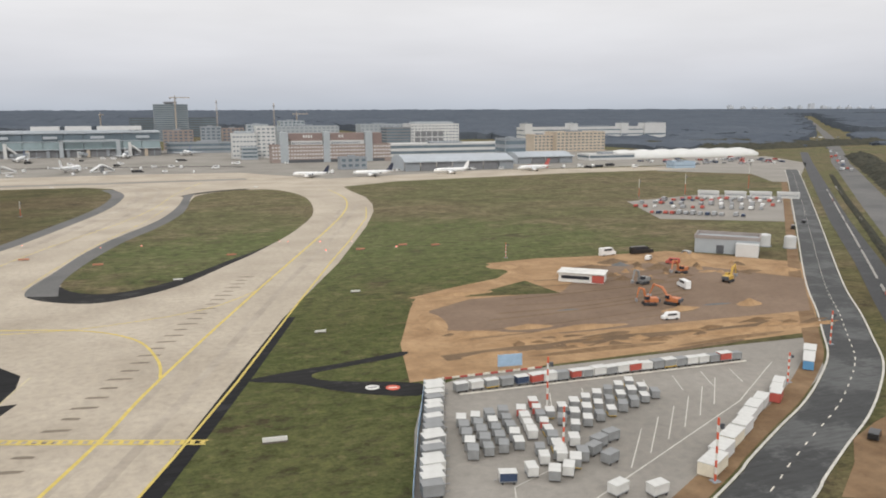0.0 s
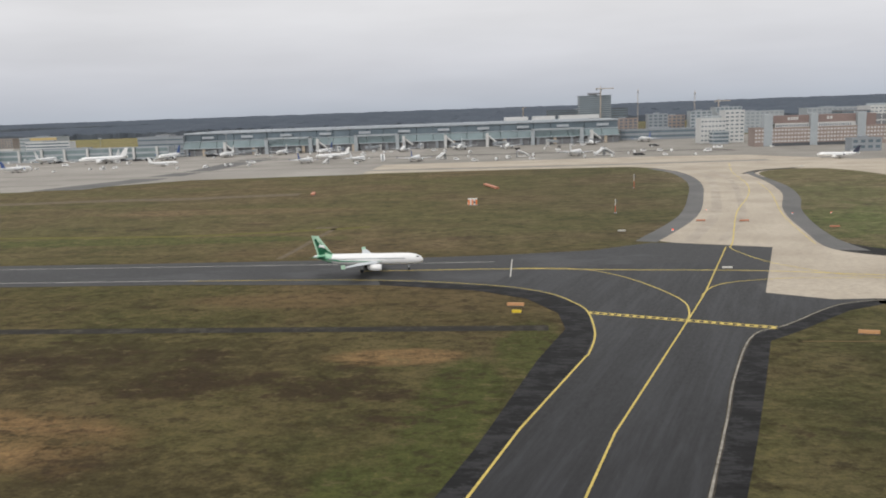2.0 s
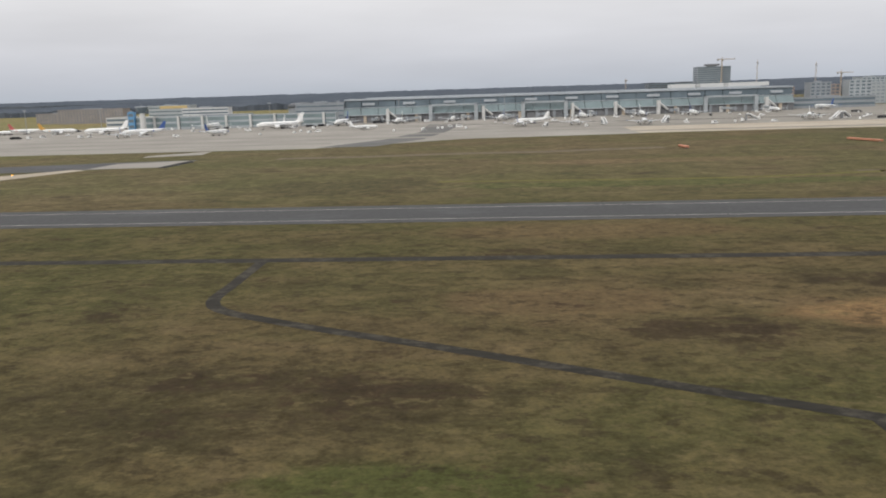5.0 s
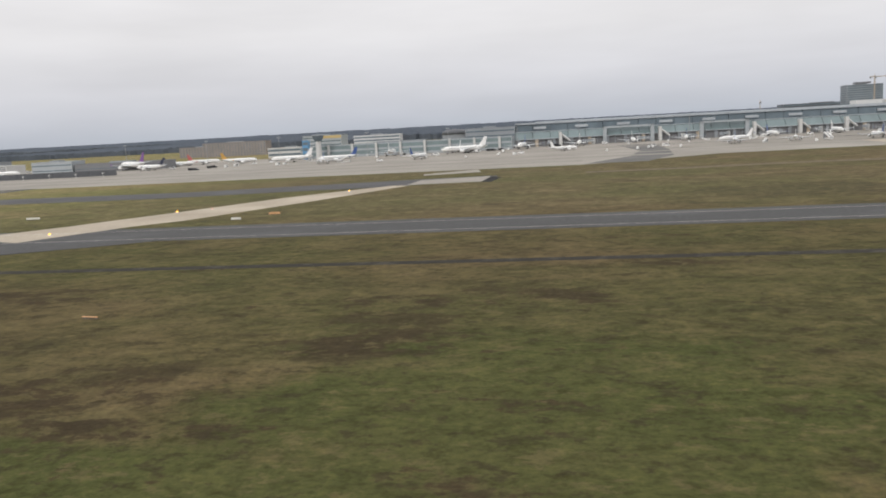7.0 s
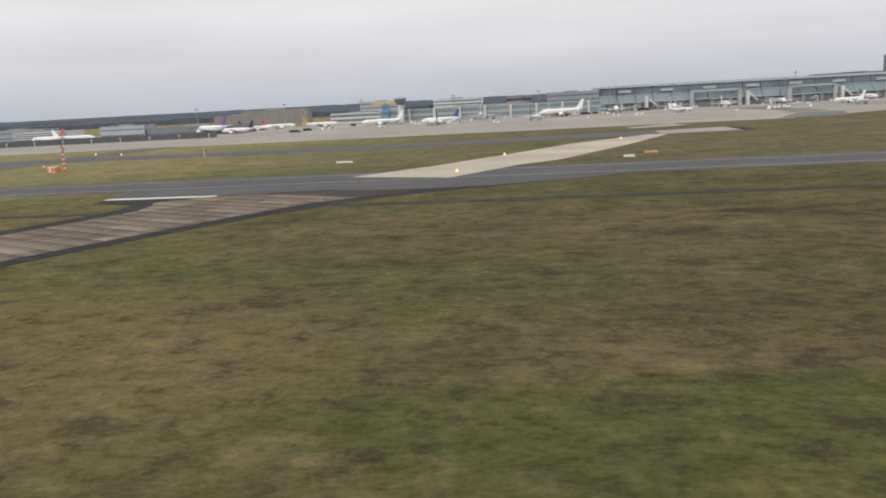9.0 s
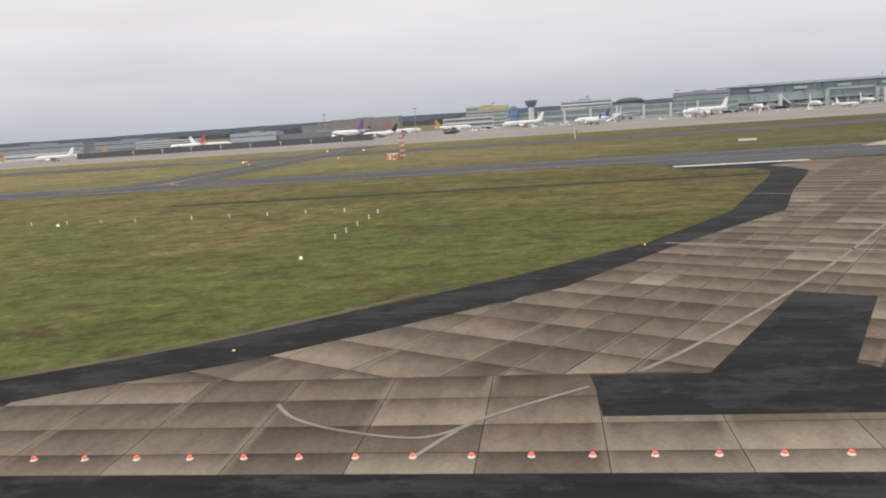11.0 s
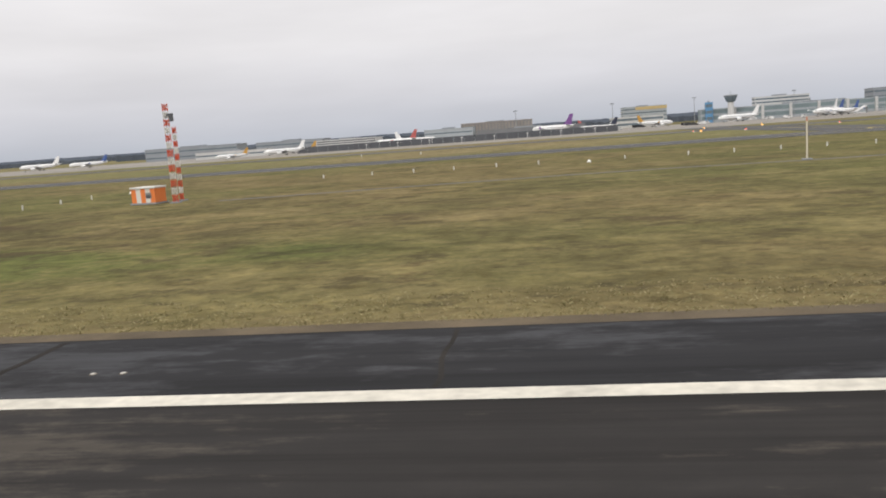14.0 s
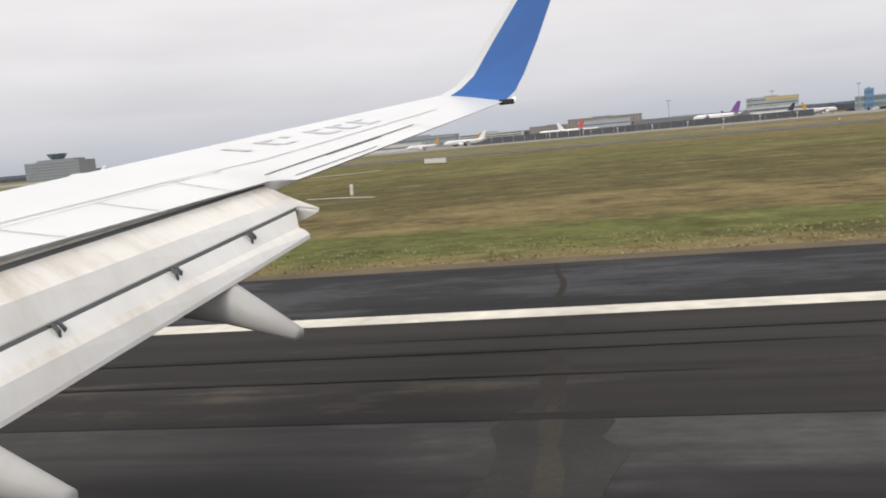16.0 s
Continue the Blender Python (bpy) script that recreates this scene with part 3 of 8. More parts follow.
slab("pad", [(-364, 90), (-363, 78.5), (-355, 78), (-354, 88)], 0.03, SERVROAD, "small asphalt pad round an equipment hut", "pad")

slab("apron", [(-300, 800), (-40, 812), (60, 800), (130, 700), (300, 745), (560, 745), (620, 900), (640, 1300), (-300, 1300)], 0.035, DARKAPRON, "greyer apron with stands in front of hangars and offices", "apron")
slab("apron_stand", [(-480, 812), (-440, 905), (-60, 905), (-40, 830), (-300, 812)], 0.06, DARKAPRON, "darker asphalt stand area for parked airliners", "apron")
ribbon("apron_road", spline([(-470, 950), (-300, 945), (-120, 930), (40, 905), (70, 880)], 5), 9, 0.07, SHOULDER, "dark apron road behind the parked airliners", "road")
slab("apron_link", [(-513, 600), (-485, 677), (-475, 800), (-471, 1000), (-515, 1000), (-503, 800), (-520, 690), (-560, 600)], 0.06, GREYPAVE, "dark asphalt link crossing the pale apron", "apron")
ribbon("disused_strip", spline([(-560, 500), (-502, 500), (-459, 506), (-420, 508), (-390, 506), (-350, 514), (-310, 520)], 4), 16, 0.015, VERGE, "disused grey strip overgrown with grass", "track")
for k, (y, w, x0, x1) in enumerate(((648, 14, -1900, -560), (706, 22, -1900, -470), (772, 16, -1500, -300), (930, 20, -1500, -480), (720, 18, -300, 60), (980, 18, -900, 20))):
    ribbon("apron_lane", spline([(x0, y + 4), ((x0 + x1) / 2, y - 3), (x1, y + 3)], 6), w, 0.062 + k * 0.002, DARKAPRON, "darker worn taxi lane across the pale apron", "apron")
ribbon("mown_strip", spline([(-440, 347), (-400, 345), (-318, 341), (-265, 350), (-231, 359)], 4), 5, 0.02, STRAWM, "pale yellow-green mown strip in the grass", "grass")

# yellow and white taxi lines
LINES = bmesh.new()
ribbon_bm(LINES, spline([(-58, 28), (-32.4, 103), (-17, 146), (-6.7, 179), (23.7, 264), (69, 386), (92, 452), (105, 500), (112, 545), (112, 600)], 5), 0.85, 0.075)
ribbon_bm(LINES, spline([(-6.7, 179), (-7.5, 194), (-13.6, 214.6), (-29, 229.4), (-60, 239.5), (-90, 247), (-130, 251), (-162, 255), (-215, 254.6)], 6), 0.75, 0.077)
ribbon_bm(LINES, spline([(23.7, 264), (7, 244), (-14, 234.5), (-34, 231), (-60, 236), (-78, 258), (-84, 280), (-84, 291)], 6), 0.45, 0.079)
ribbon_bm(LINES, [(-173, 30), (-155.6, 86.5), (-145.6, 120), (-120.5, 187), (-109.4, 217), (-85.5, 289.5)], 0.38, 0.081)
ribbon_bm(LINES, spline([(-85.5, 289.5), (-81, 298), (-57, 383), (-33, 450.6), (-16, 514.7), (-1, 608), (20, 700)], 5), 0.45, 0.087)
ribbon_bm(LINES, spline([(-53, 292), (-45.6, 338), (-37, 382), (-17.5, 461), (-6, 528)], 4), 0.35, 0.086)
ribbon_bm(LINES, spline([(-162, 256), (-142, 253.3), (-129, 240.5), (-120, 220), (-117, 207), (-118, 196), (-120.5, 187)], 5), 0.45, 0.083)
ribbon_bm(LINES, spline([(-111, 214), (-105, 225.5), (-96, 231.6), (-80, 235), (-60, 234)], 5), 0.4, 0.085)
ribbon_bm(LINES, spline([(-270, 242.6), (-206, 240), (-169, 230.3), (-153, 219.6), (-145.6, 206.5), (-143.2, 196.4), (-143.4, 177), (-146.2, 162), (-146.7, 161)], 5) + [(-161, 121.6), (-172, 85.4), (-190, 28)], 0.45, 0.08)
ribbon_bm(LINES, [(-43, 28), (-15.6, 104.3), (-3.8, 134.2), (9.8, 170.8), (30.6, 231), (57.5, 307), (76, 357), (102, 433), (113, 480)], 0.6, 0.08)
tagged(part("taxi_line", LINES, YELLOW, None), "yellow painted taxiway centre and edge lines", "line", kind="structure")
WL = bmesh.new()
ribbon_bm(WL, [(-1500, 243), (-267, 243)], 0.5, 0.08)
ribbon_bm(WL, [(-1500, 266), (-170, 267.5)], 0.5, 0.08)
ribbon_bm(WL, [(-163.5, 272), (-163.8, 242.5)], 0.36, 0.082)
tagged(part("edge_line", WL, PALE, None), "weathered pale taxiway edge lines", "line", kind="structure")
# chipped pale band along the turning taxiway, with grit gathered beside it
CHIPPED = paving("chipped_tan_white_band", (0.10, 0.090, 0.074), (0.40, 0.375, 0.325), 0.9, patch=1.2, spec=0.1)
GRITTY = paving("grit_on_asphalt", (0.045, 0.040, 0.033), (0.085, 0.075, 0.060), 0.95, patch=0.4, spec=0.05)
BAND = spline([(-160, 28), (-139.3, 87.6), (-128, 121), (-118.6, 150), (-108, 175.7), (-98, 184), (-80, 202), (-67, 207), (-52, 205)], 6)
for name, w, z, m, lab in (("edge_grit", 0.8, 0.0805, GRITTY, "brown grit lying along a taxiway edge band"), ("edge_band", 0.36, 0.082, CHIPPED, "chipped tan-white edge band of the turning taxiway")):
    left, right = [], []
    for i, (x, y) in enumerate(BAND):
        d = (Vector(BAND[min(i + 1, len(BAND) - 1)]) - Vector(BAND[max(i - 1, 0)])).normalized()
        a, b = (w * (0.5 + 0.3 * noise.noise(Vector((i * 0.8, q, w * 9)))) for q in (0, 7))
        left.append((x - d.y * a, y + d.x * a)), right.append((x + d.y * b, y - d.x * b))
    slab(name, left + right[::-1], z, m, lab, "line")
# stop bars: yellow ladder markings
HB = bmesh.new()
for (xa, ya), (xb, yb) in (((-40.6, 153.4), (2, 139)), ((-143.2, 197), (-101, 181.5))):
    a, b = Vector((xa, ya)), Vector((xb, yb))
    d = (b - a).normalized()
    nrm = Vector((-d.y, d.x))
    for off in (-0.9, 0.9):
        ribbon_bm(HB, [a + nrm * off, b + nrm * off], 0.45, 0.09)
    k = 0.0
    while k < (b - a).length:
        ribbon_bm(HB, [a + d * k, a + d * (k + 0.9)], 1.3, 0.092)
        k += 1.9
tagged(part("stop_bar", HB, YELLOW, None), "yellow ladder-patterned holding position bars", "line", kind="structure")

# crossing taxiway of old concrete slabs
XA = [(-1010, 28), (-998, 29.9), (-984, 33), (-971, 36.5), (-954, 42), (-945, 45), (-932, 51), (-919, 60), (-911, 67), (-896, 81), (-880, 98.5), (-864.4, 124), (-852, 158), (-847, 171), (-843, 183), (-841, 191), (-842.6, 200), (-858, 207), (-862, 238),
      (-720, 238), (-730, 222), (-752, 210), (-773.5, 196), (-784, 183.6), (-795, 169), (-810, 141), (-824, 112.6), (-841.6, 79), (-858.3, 48), (-857.7, 28)]
slab("taxiway", XA, 0.04, XSHOULDER, "dark asphalt shoulders of a crossing taxiway", "taxiway")
XC = [(-951, 35), (-943, 37.4), (-934, 42), (-928, 46), (-915, 53.5), (-905, 62), (-890.6, 75), (-878, 94), (-867, 109), (-857, 122), (-848, 149), (-840.5, 168), (-834, 185.6), (-835, 196), (-838, 204), (-826, 214), (-809, 217), (-794, 219), (-779, 214), (-766, 212), (-769.6, 206), (-779, 199), (-790, 189.5), (-802, 169), (-817, 139.4), (-829, 114), (-846, 84), (-858, 63.5), (-865, 49), (-864.8, 35)]
slab("taxiway", XC, 0.05, JOINTC, "stained old concrete slabs of a crossing taxiway", "taxiway")
slab("taxiway", [(-796, 259), (-778, 283), (-773, 290), (-745, 340), (-718, 394), (-701, 416), (-672, 452), (-662, 447), (-692, 370), (-725, 298), (-739, 283), (-760, 244), (-775, 250)], 0.05, CONCRETE, "pale concrete link taxiway", "taxiway")
slab("taxiway", [(-864, 239), (-863, 226), (-858, 221), (-826, 216), (-809, 218.5), (-794, 220.5), (-779, 215.5), (-766, 213.5), (-745, 216), (-722, 226), (-700, 239)], 0.046, ASPHALT, "worn asphalt edge of the parallel taxiway", "taxiway")
slab("taxiway", [(-2000, 470), (-811, 425), (-721, 440), (-690, 440), (-612, 465), (-616, 505), (-663, 500), (-811, 470), (-2000, 520)], 0.045, ASPHALT, "far dark asphalt taxiway", "taxiway")
slab("taxiway", [(-1046, 270), (-1046, 598), (-1014, 598), (-1016, 270)], 0.055, ASPHALT, "dark asphalt taxiway leading to the apron", "taxiway")

TLINES = bmesh.new()
ribbon_bm(TLINES, [(-1031, 268), (-1031, 594)], 0.7, 0.085)
ribbon_bm(TLINES, spline([(-1066, 255.5), (-1046, 258), (-1035, 268), (-1031, 284)], 5), 0.6, 0.087)
ribbon_bm(TLINES, spline([(-996, 255.5), (-1016, 258), (-1027, 268), (-1031, 284)], 5), 0.6, 0.089)
tagged(part("taxi_line", TLINES, YELLOW, None), "yellow guide lines branching towards the apron", "line", kind="structure")

# building site, cart lot and roads
ROADM = worn_runway("perimeter_road_asphalt", (0.040, 0.041, 0.041), (0.100, 0.102, 0.100), 0.03, along=1.0, patch=0.05, sheen=0.3, rough=0.65)
slab("building_site", [(47, 158), (53, 187), (66, 222), (73, 238), (88, 246), (109, 255), (118, 265), (116, 283), (140, 286), (162, 283), (201, 283), (212, 272), (237, 243), (223, 224), (167, 161)], 0.03, DIRT, "bare orange-brown soil of a building site", "soil")
slab("site_gravel", [(64, 198), (71, 218), (88, 228), (122, 228), (150, 262), (185, 262), (215, 218), (182, 180), (150, 181), (99, 182)], 0.05, GRAVEL, "levelled grey-brown gravel of the building site", "gravel")
slab("grass_patch", [(88, 232), (117, 248), (120, 226)], 0.07, GRASS, "triangle of grass left on the building site", "grass")
slab("cart_lot", [(22, 28), (32, 105), (40, 131), (48.5, 152), (60, 157.5), (136, 157.5), (160, 157), (143, 134), (117, 117), (75, 90), (20, 52)], 0.04, LOT, "grey asphalt parking lot for baggage carts", "lot")
slab("stores_yard", [(462, 676), (524, 614), (484, 540), (500, 528), (690, 720), (740, 842), (640, 900), (560, 745), (480, 730)], 0.045, LOT, "worn grey yard with stores and parked vehicles", "lot")
ROAD = [(600, 645), (496, 526), (331, 339), (222, 216), (189, 176), (171, 155), (157, 139), (142, 126), (126, 114), (110, 104), (96, 95), (84, 87), (20, 48)]
ribbon("road", spline(ROAD, 5), 11.5, 0.05, ROADM, "curving dark asphalt perimeter road", "road")
ribbon("road", [(860, 905), (686, 713), (490, 493), (347, 332), (262, 233), (213, 178), (150, 105), (100, 48)], 10.5, 0.045, ASPHALT, "second dark carriageway of the perimeter road", "road")
slab("car_park", [(287, 453), (364, 474), (413, 441), (321, 337), (258, 372)], 0.04, LOT, "grey car park with rows of vehicles", "lot")

# ---- far woods and low hills; distance haze is mixed into the tree colour ----
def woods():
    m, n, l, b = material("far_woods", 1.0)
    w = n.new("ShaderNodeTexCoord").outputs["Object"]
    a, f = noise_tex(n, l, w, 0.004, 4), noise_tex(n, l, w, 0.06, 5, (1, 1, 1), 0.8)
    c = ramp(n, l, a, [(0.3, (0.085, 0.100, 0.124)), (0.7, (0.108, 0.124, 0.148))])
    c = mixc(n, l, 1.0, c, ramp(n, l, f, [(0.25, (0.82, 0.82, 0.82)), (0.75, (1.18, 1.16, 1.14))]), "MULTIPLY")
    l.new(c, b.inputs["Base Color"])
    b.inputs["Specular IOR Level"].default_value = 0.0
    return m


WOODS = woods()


def canopy(name, x0, x1, y0, y1, nx, ny, low, high, label, cut=None):
    """A rough sheet of tree tops with a ragged, upright front edge."""
    bm = bmesh.new()
    grid = []
    for j in range(ny + 1):
        y = y0 + (y1 - y0) * (j / ny) ** 1.4
        row = []
        for i in range(nx + 1):
            x = x0 + (x1 - x0) * i / nx + random.uniform(-6, 6)
            z = low + (high - low) * (j / ny) + 7 * noise.noise(Vector((x * 0.004, y * 0.004, 3))) + random.uniform(-3.5, 3.5)
            row.append(bm.verts.new((x, y + random.uniform(-8, 8), max(4, z))))
        grid.append(row)
    foot = [bm.verts.new((v.co.x, v.co.y, -0.1)) for v in grid[0]]
    for a, b in zip([foot] + grid, grid):
        for i in range(nx):
            bm.faces.new((a[i], a[i + 1], b[i + 1], b[i]))
    if cut:
        a, b = Vector((*cut[0], 0)), Vector((*cut[1], 0))
        d = (b - a).normalized()
        gone = []
        for f in bm.faces:
            q = f.calc_center_median()
            r = Vector((q.x, q.y, 0)) - a
            if (r - d * r.dot(d)).length < 55 + r.length * 0.012:
                gone.append(f)
        bmesh.ops.delete(bm, geom=gone, context="FACES")
    rim = bmesh.ops.extrude_edge_only(bm, edges=[e for e in bm.edges if e.is_boundary])["geom"]
    for v in rim:
        if isinstance(v, bmesh.types.BMVert):
            v.co.z = -0.1
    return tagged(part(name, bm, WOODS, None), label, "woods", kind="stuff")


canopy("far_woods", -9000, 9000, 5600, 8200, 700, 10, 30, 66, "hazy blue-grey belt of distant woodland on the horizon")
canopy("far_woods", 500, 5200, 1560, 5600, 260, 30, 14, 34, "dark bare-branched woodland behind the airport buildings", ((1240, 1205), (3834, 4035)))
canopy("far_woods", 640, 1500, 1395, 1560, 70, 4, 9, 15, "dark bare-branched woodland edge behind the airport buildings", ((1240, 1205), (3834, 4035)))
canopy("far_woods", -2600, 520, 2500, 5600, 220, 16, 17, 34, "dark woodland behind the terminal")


def belt(pts, w0, h, label):
    """A shaggy strip of shrubs and low trees along a line."""
    bm = bmesh.new()
    prev = None
    line = spline(pts, 14)
    for i, p in enumerate(line):
        a, b = Vector(line[max(i - 1, 0)]), Vector(line[min(i + 1, len(line) - 1)])
        d = (b - a).normalized()
        s = Vector((-d.y, d.x))
        cur = []
        for k in range(9):
            f = k / 8 * 2 - 1
            end = min(1, i / 4, (len(line) - 1 - i) / 4)
            top = max(0.05, h * end * (1 - abs(f) ** 3) * random.uniform(0.55, 1.15))
            q = Vector(p) + s * (f * w0 * random.uniform(0.9, 1.1)) + d * random.uniform(-2.5, 2.5)
            cur.append(bm.verts.new((q.x, q.y, -0.1 if k in (0, 8) else top)))
        if prev:
            for k in range(8):
                bm.faces.new((prev[k], prev[k + 1], cur[k + 1], cur[k]))
        prev = cur
    return tagged(part("shrub_belt", bm, SHRUB, None), label, "shrubs", kind="stuff")


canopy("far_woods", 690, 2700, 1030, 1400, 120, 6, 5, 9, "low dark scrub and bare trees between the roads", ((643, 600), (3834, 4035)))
SHRUB = paving("bare_brown_shrubs", (0.045, 0.048, 0.040), (0.085, 0.080, 0.062), 1.0, patch=0.15, spec=0.02)
random.seed(31)
belt([(262, 220), (308, 271), (376, 347), (450, 430), (590, 583)], 2.2, 1.4, "low dark shrubs on the verge between the roads")
belt([(470, 385), (560, 480), (660, 590), (760, 700), (860, 810)], 17, 7, "belt of bare shrubs and low trees beside the main road")
belt([(760, 1010), (900, 1040), (1100, 1090), (1250, 1120)], 40, 9, "belt of bare trees between the roads")
belt([(700, 1180), (900, 1200), (1080, 1210)], 30, 8, "belt of bare trees in front of the long building")

# towers of the far-off city, just over the woods; haze is in their wall colour
CITY = plain("hazy_city_wall", (0.47, 0.50, 0.55), 0.9, vary=0.06, scale=0.02)
random.seed(64)
for k in range(15):
    x = 6900 + k * 170 + random.uniform(-70, 70)
    tw_ = thing("distant_tower", "pale hazy tower block of a far city skyline", "building", "far city skyline", at(x, 8600))
    wd, ht = random.uniform(40, 85), random.choice((80, 88, 95, 108, 140))
    part("shaft", boxes((-wd / 2, wd / 2, 0, 50, 0, ht)), CITY, tw_)
    part("roof_storey", boxes((-wd / 4, wd / 4, 10, 40, ht, ht + random.uniform(6, 22))), CITY, tw_)

# ---- buildings ----
GLASS_GREEN = plain("green_grey_glass", (0.165, 0.215, 0.225), 0.3, vary=0.25, scale=0.06)
GLASS_DARK = plain("dark_blue_glass", (0.135, 0.172, 0.20), 0.2, vary=0.3, scale=0.05)
PANEL = plain("pale_grey_cladding", (0.33, 0.36, 0.38), 0.5, vary=0.1, scale=0.3)
OFFWHITE = plain("off_white_render", (0.52, 0.52, 0.51), 0.7, vary=0.08, scale=0.3)
BRICKM = plain("red_brown_brick", (0.275, 0.222, 0.20), 0.85, vary=0.15, scale=0.5)
BROWNM = plain("brown_cladding", (0.26, 0.23, 0.215), 0.8, vary=0.15, scale=0.4)
BEIGE = plain("beige_stone", (0.46, 0.39, 0.31), 0.85, vary=0.12, scale=0.4)
GREYB = plain("grey_concrete_wall", (0.25, 0.27, 0.29), 0.8, vary=0.12, scale=0.4)
SLATE = plain("slate_grey_facade", (0.17, 0.175, 0.185), 0.6, vary=0.15, scale=0.4)
MANSARD = plain("red_brown_mansard", (0.225, 0.168, 0.155), 0.8, vary=0.12, scale=0.3)
DARKB = plain("dark_facade", (0.075, 0.08, 0.09), 0.5, vary=0.2, scale=0.4)
ROOFM = plain("pale_metal_roof", (0.35, 0.38, 0.41), 0.55, vary=0.12, scale=0.25)
TENT = plain("white_tent_fabric", (0.60, 0.60, 0.58), 0.7, vary=0.06, scale=0.2)
OCHRE = plain("ochre_panel", (0.50, 0.38, 0.18), 0.7)
PALEBLUE = plain("pale_blue_sheet", (0.34, 0.43, 0.52), 0.7)
BLUEP = plain("blue_panel", (0.10, 0.26, 0.45), 0.5)
STEEL = plain("dull_grey_steel", (0.30, 0.31, 0.32), 0.5, 0.6)
CRANE = plain("crane_steel", (0.42, 0.36, 0.30), 0.6)


def terminal():
    t = thing("terminal_building", "long glass airport terminal with a pale roof edge and many gates", "terminal", m=at(-647, 1106, 0, 4.4))
    ln = 632
    part("rear_body", boxes((0, ln, 22, 70, 0, 29)), GREYB, t)
    part("ground_wall", boxes((0, ln, 4, 22, 0, 10)), SLATE, t, "dark recessed ground floor")
    part("ledge", boxes((0, ln, 0, 22, 10, 11.2)), PANEL, t)
    part("roof_edge", boxes((0, ln, 9, 74, 31.2, 33.2)), ROOFM, t, "pale roof edge")
    for a, b in ((470, 505), (512, 545), (552, 610)):
        part("roof_block", boxes((a, b, 40, 60, 34.6, 40)), OFFWHITE, t)
    part("roof_step", boxes((30, ln - 40, 22, 66, 33.2, 34.6)), ROOFM, t)
    n = 26
    for i in range(n):
        a, b = i * ln / n, (i + 1) * ln / n - 0.7
        bm = bmesh.new()
        vs = [bm.verts.new(p) for p in ((a, 0.6, 11.2), (b, 0.6, 11.2), (b, 9, 20.5), (a, 9, 20.5), (a, 4, 11.2), (b, 4, 11.2), (b, 12, 20.5), (a, 12, 20.5))]
        for f in ((0, 1, 2, 3), (7, 6, 5, 4), (1, 5, 6, 2), (4, 0, 3, 7), (3, 2, 6, 7)):
            bm.faces.new([vs[k] for k in f])
        part("glass_panel", bm, GLASS_GREEN, t)
        part("upper_glass", boxes((a, b, 11.5, 22, 20.5, 31.2)), GLASS_DARK, t)
        part("pier", boxes((a + 3, a + 7, 1.5, 5, 0, 10)), BEIGE if i % 3 == 1 else GREYB, t)
        part("pier", boxes((a + 15, a + 16, 2.5, 5, 0, 10)), GREYB, t)
    part("transom", boxes((0, ln, 8, 12, 20.3, 21.3)), PANEL, t, "pale horizontal band between glass storeys")
    for i in range(11):
        a = 26 + i * 57.5
        part("skylight_box", boxes((a, a + 17, 8.6, 12, 24.2, 27.6)), ROOFM, t)
    for a, w in ((120, 64), (250, 60), (505, 70)):
        part("portal_frame", boxes((a, a + 5, -3, 3, 0, 23), (a + w, a + w + 5, -3, 3, 0, 23), (a, a + w + 5, -3, 3, 20.5, 23)), PANEL, t, "pale portal frame")
    for a in (60, 195, 320, 380, 440, 590):
        part("stair_tower", boxes((a, a + 4, -4, 4, 0, 19)), OFFWHITE, t)
        part("stair_flight", tube(bmesh.new(), [(a + 4, -2, 15), (a + 15, -2, 6)], [1.3, 1.3], 4), OFFWHITE, t)
    return t


terminal()


def office(name, x, y, w, d, h, floors, wall, label, category="building", turn=0.0, z0=1.2, band=GLASS_DARK, fill=0.5, rail=None, bays=0, plant=True):
    """A block with a band of windows for each storey, a parapet and a plant room."""
    t = thing(name, label, category, m=at(x, y, 0, turn))
    part("wall", boxes((0, w, 0, d, 0, h)), wall, t)
    part("parapet", boxes((-0.3, w + 0.3, -0.3, 0.4, h, h + 0.9), (-0.3, w + 0.3, d - 0.4, d + 0.3, h, h + 0.9), (-0.3, 0.4, 0.4, d - 0.4, h, h + 0.9), (w - 0.4, w + 0.3, 0.4, d - 0.4, h, h + 0.9)), rail or wall, t)
    st = (h - z0) / floors
    for k in range(floors):
        a = z0 + k * st + st * 0.3
        if bays:
            bw = w / bays
            for i in range(bays):
                part("window", boxes((i * bw + bw * 0.2, (i + 1) * bw - bw * 0.2, -0.12, 0.3, a, a + st * fill)), band, t)
        else:
            part("window_band", boxes((0.8, w - 0.8, -0.12, 0.3, a, a + st * fill)), band, t)
            part("window_band", boxes((-0.12, 0.3, 0.8, d - 0.8, a, a + st * fill)), band, t)
    if plant:
        part("plant_room", boxes((w * 0.35, w * 0.6, d * 0.3, d * 0.7, h - 0.2, h + 2.6)), GREYB, t)
    return t


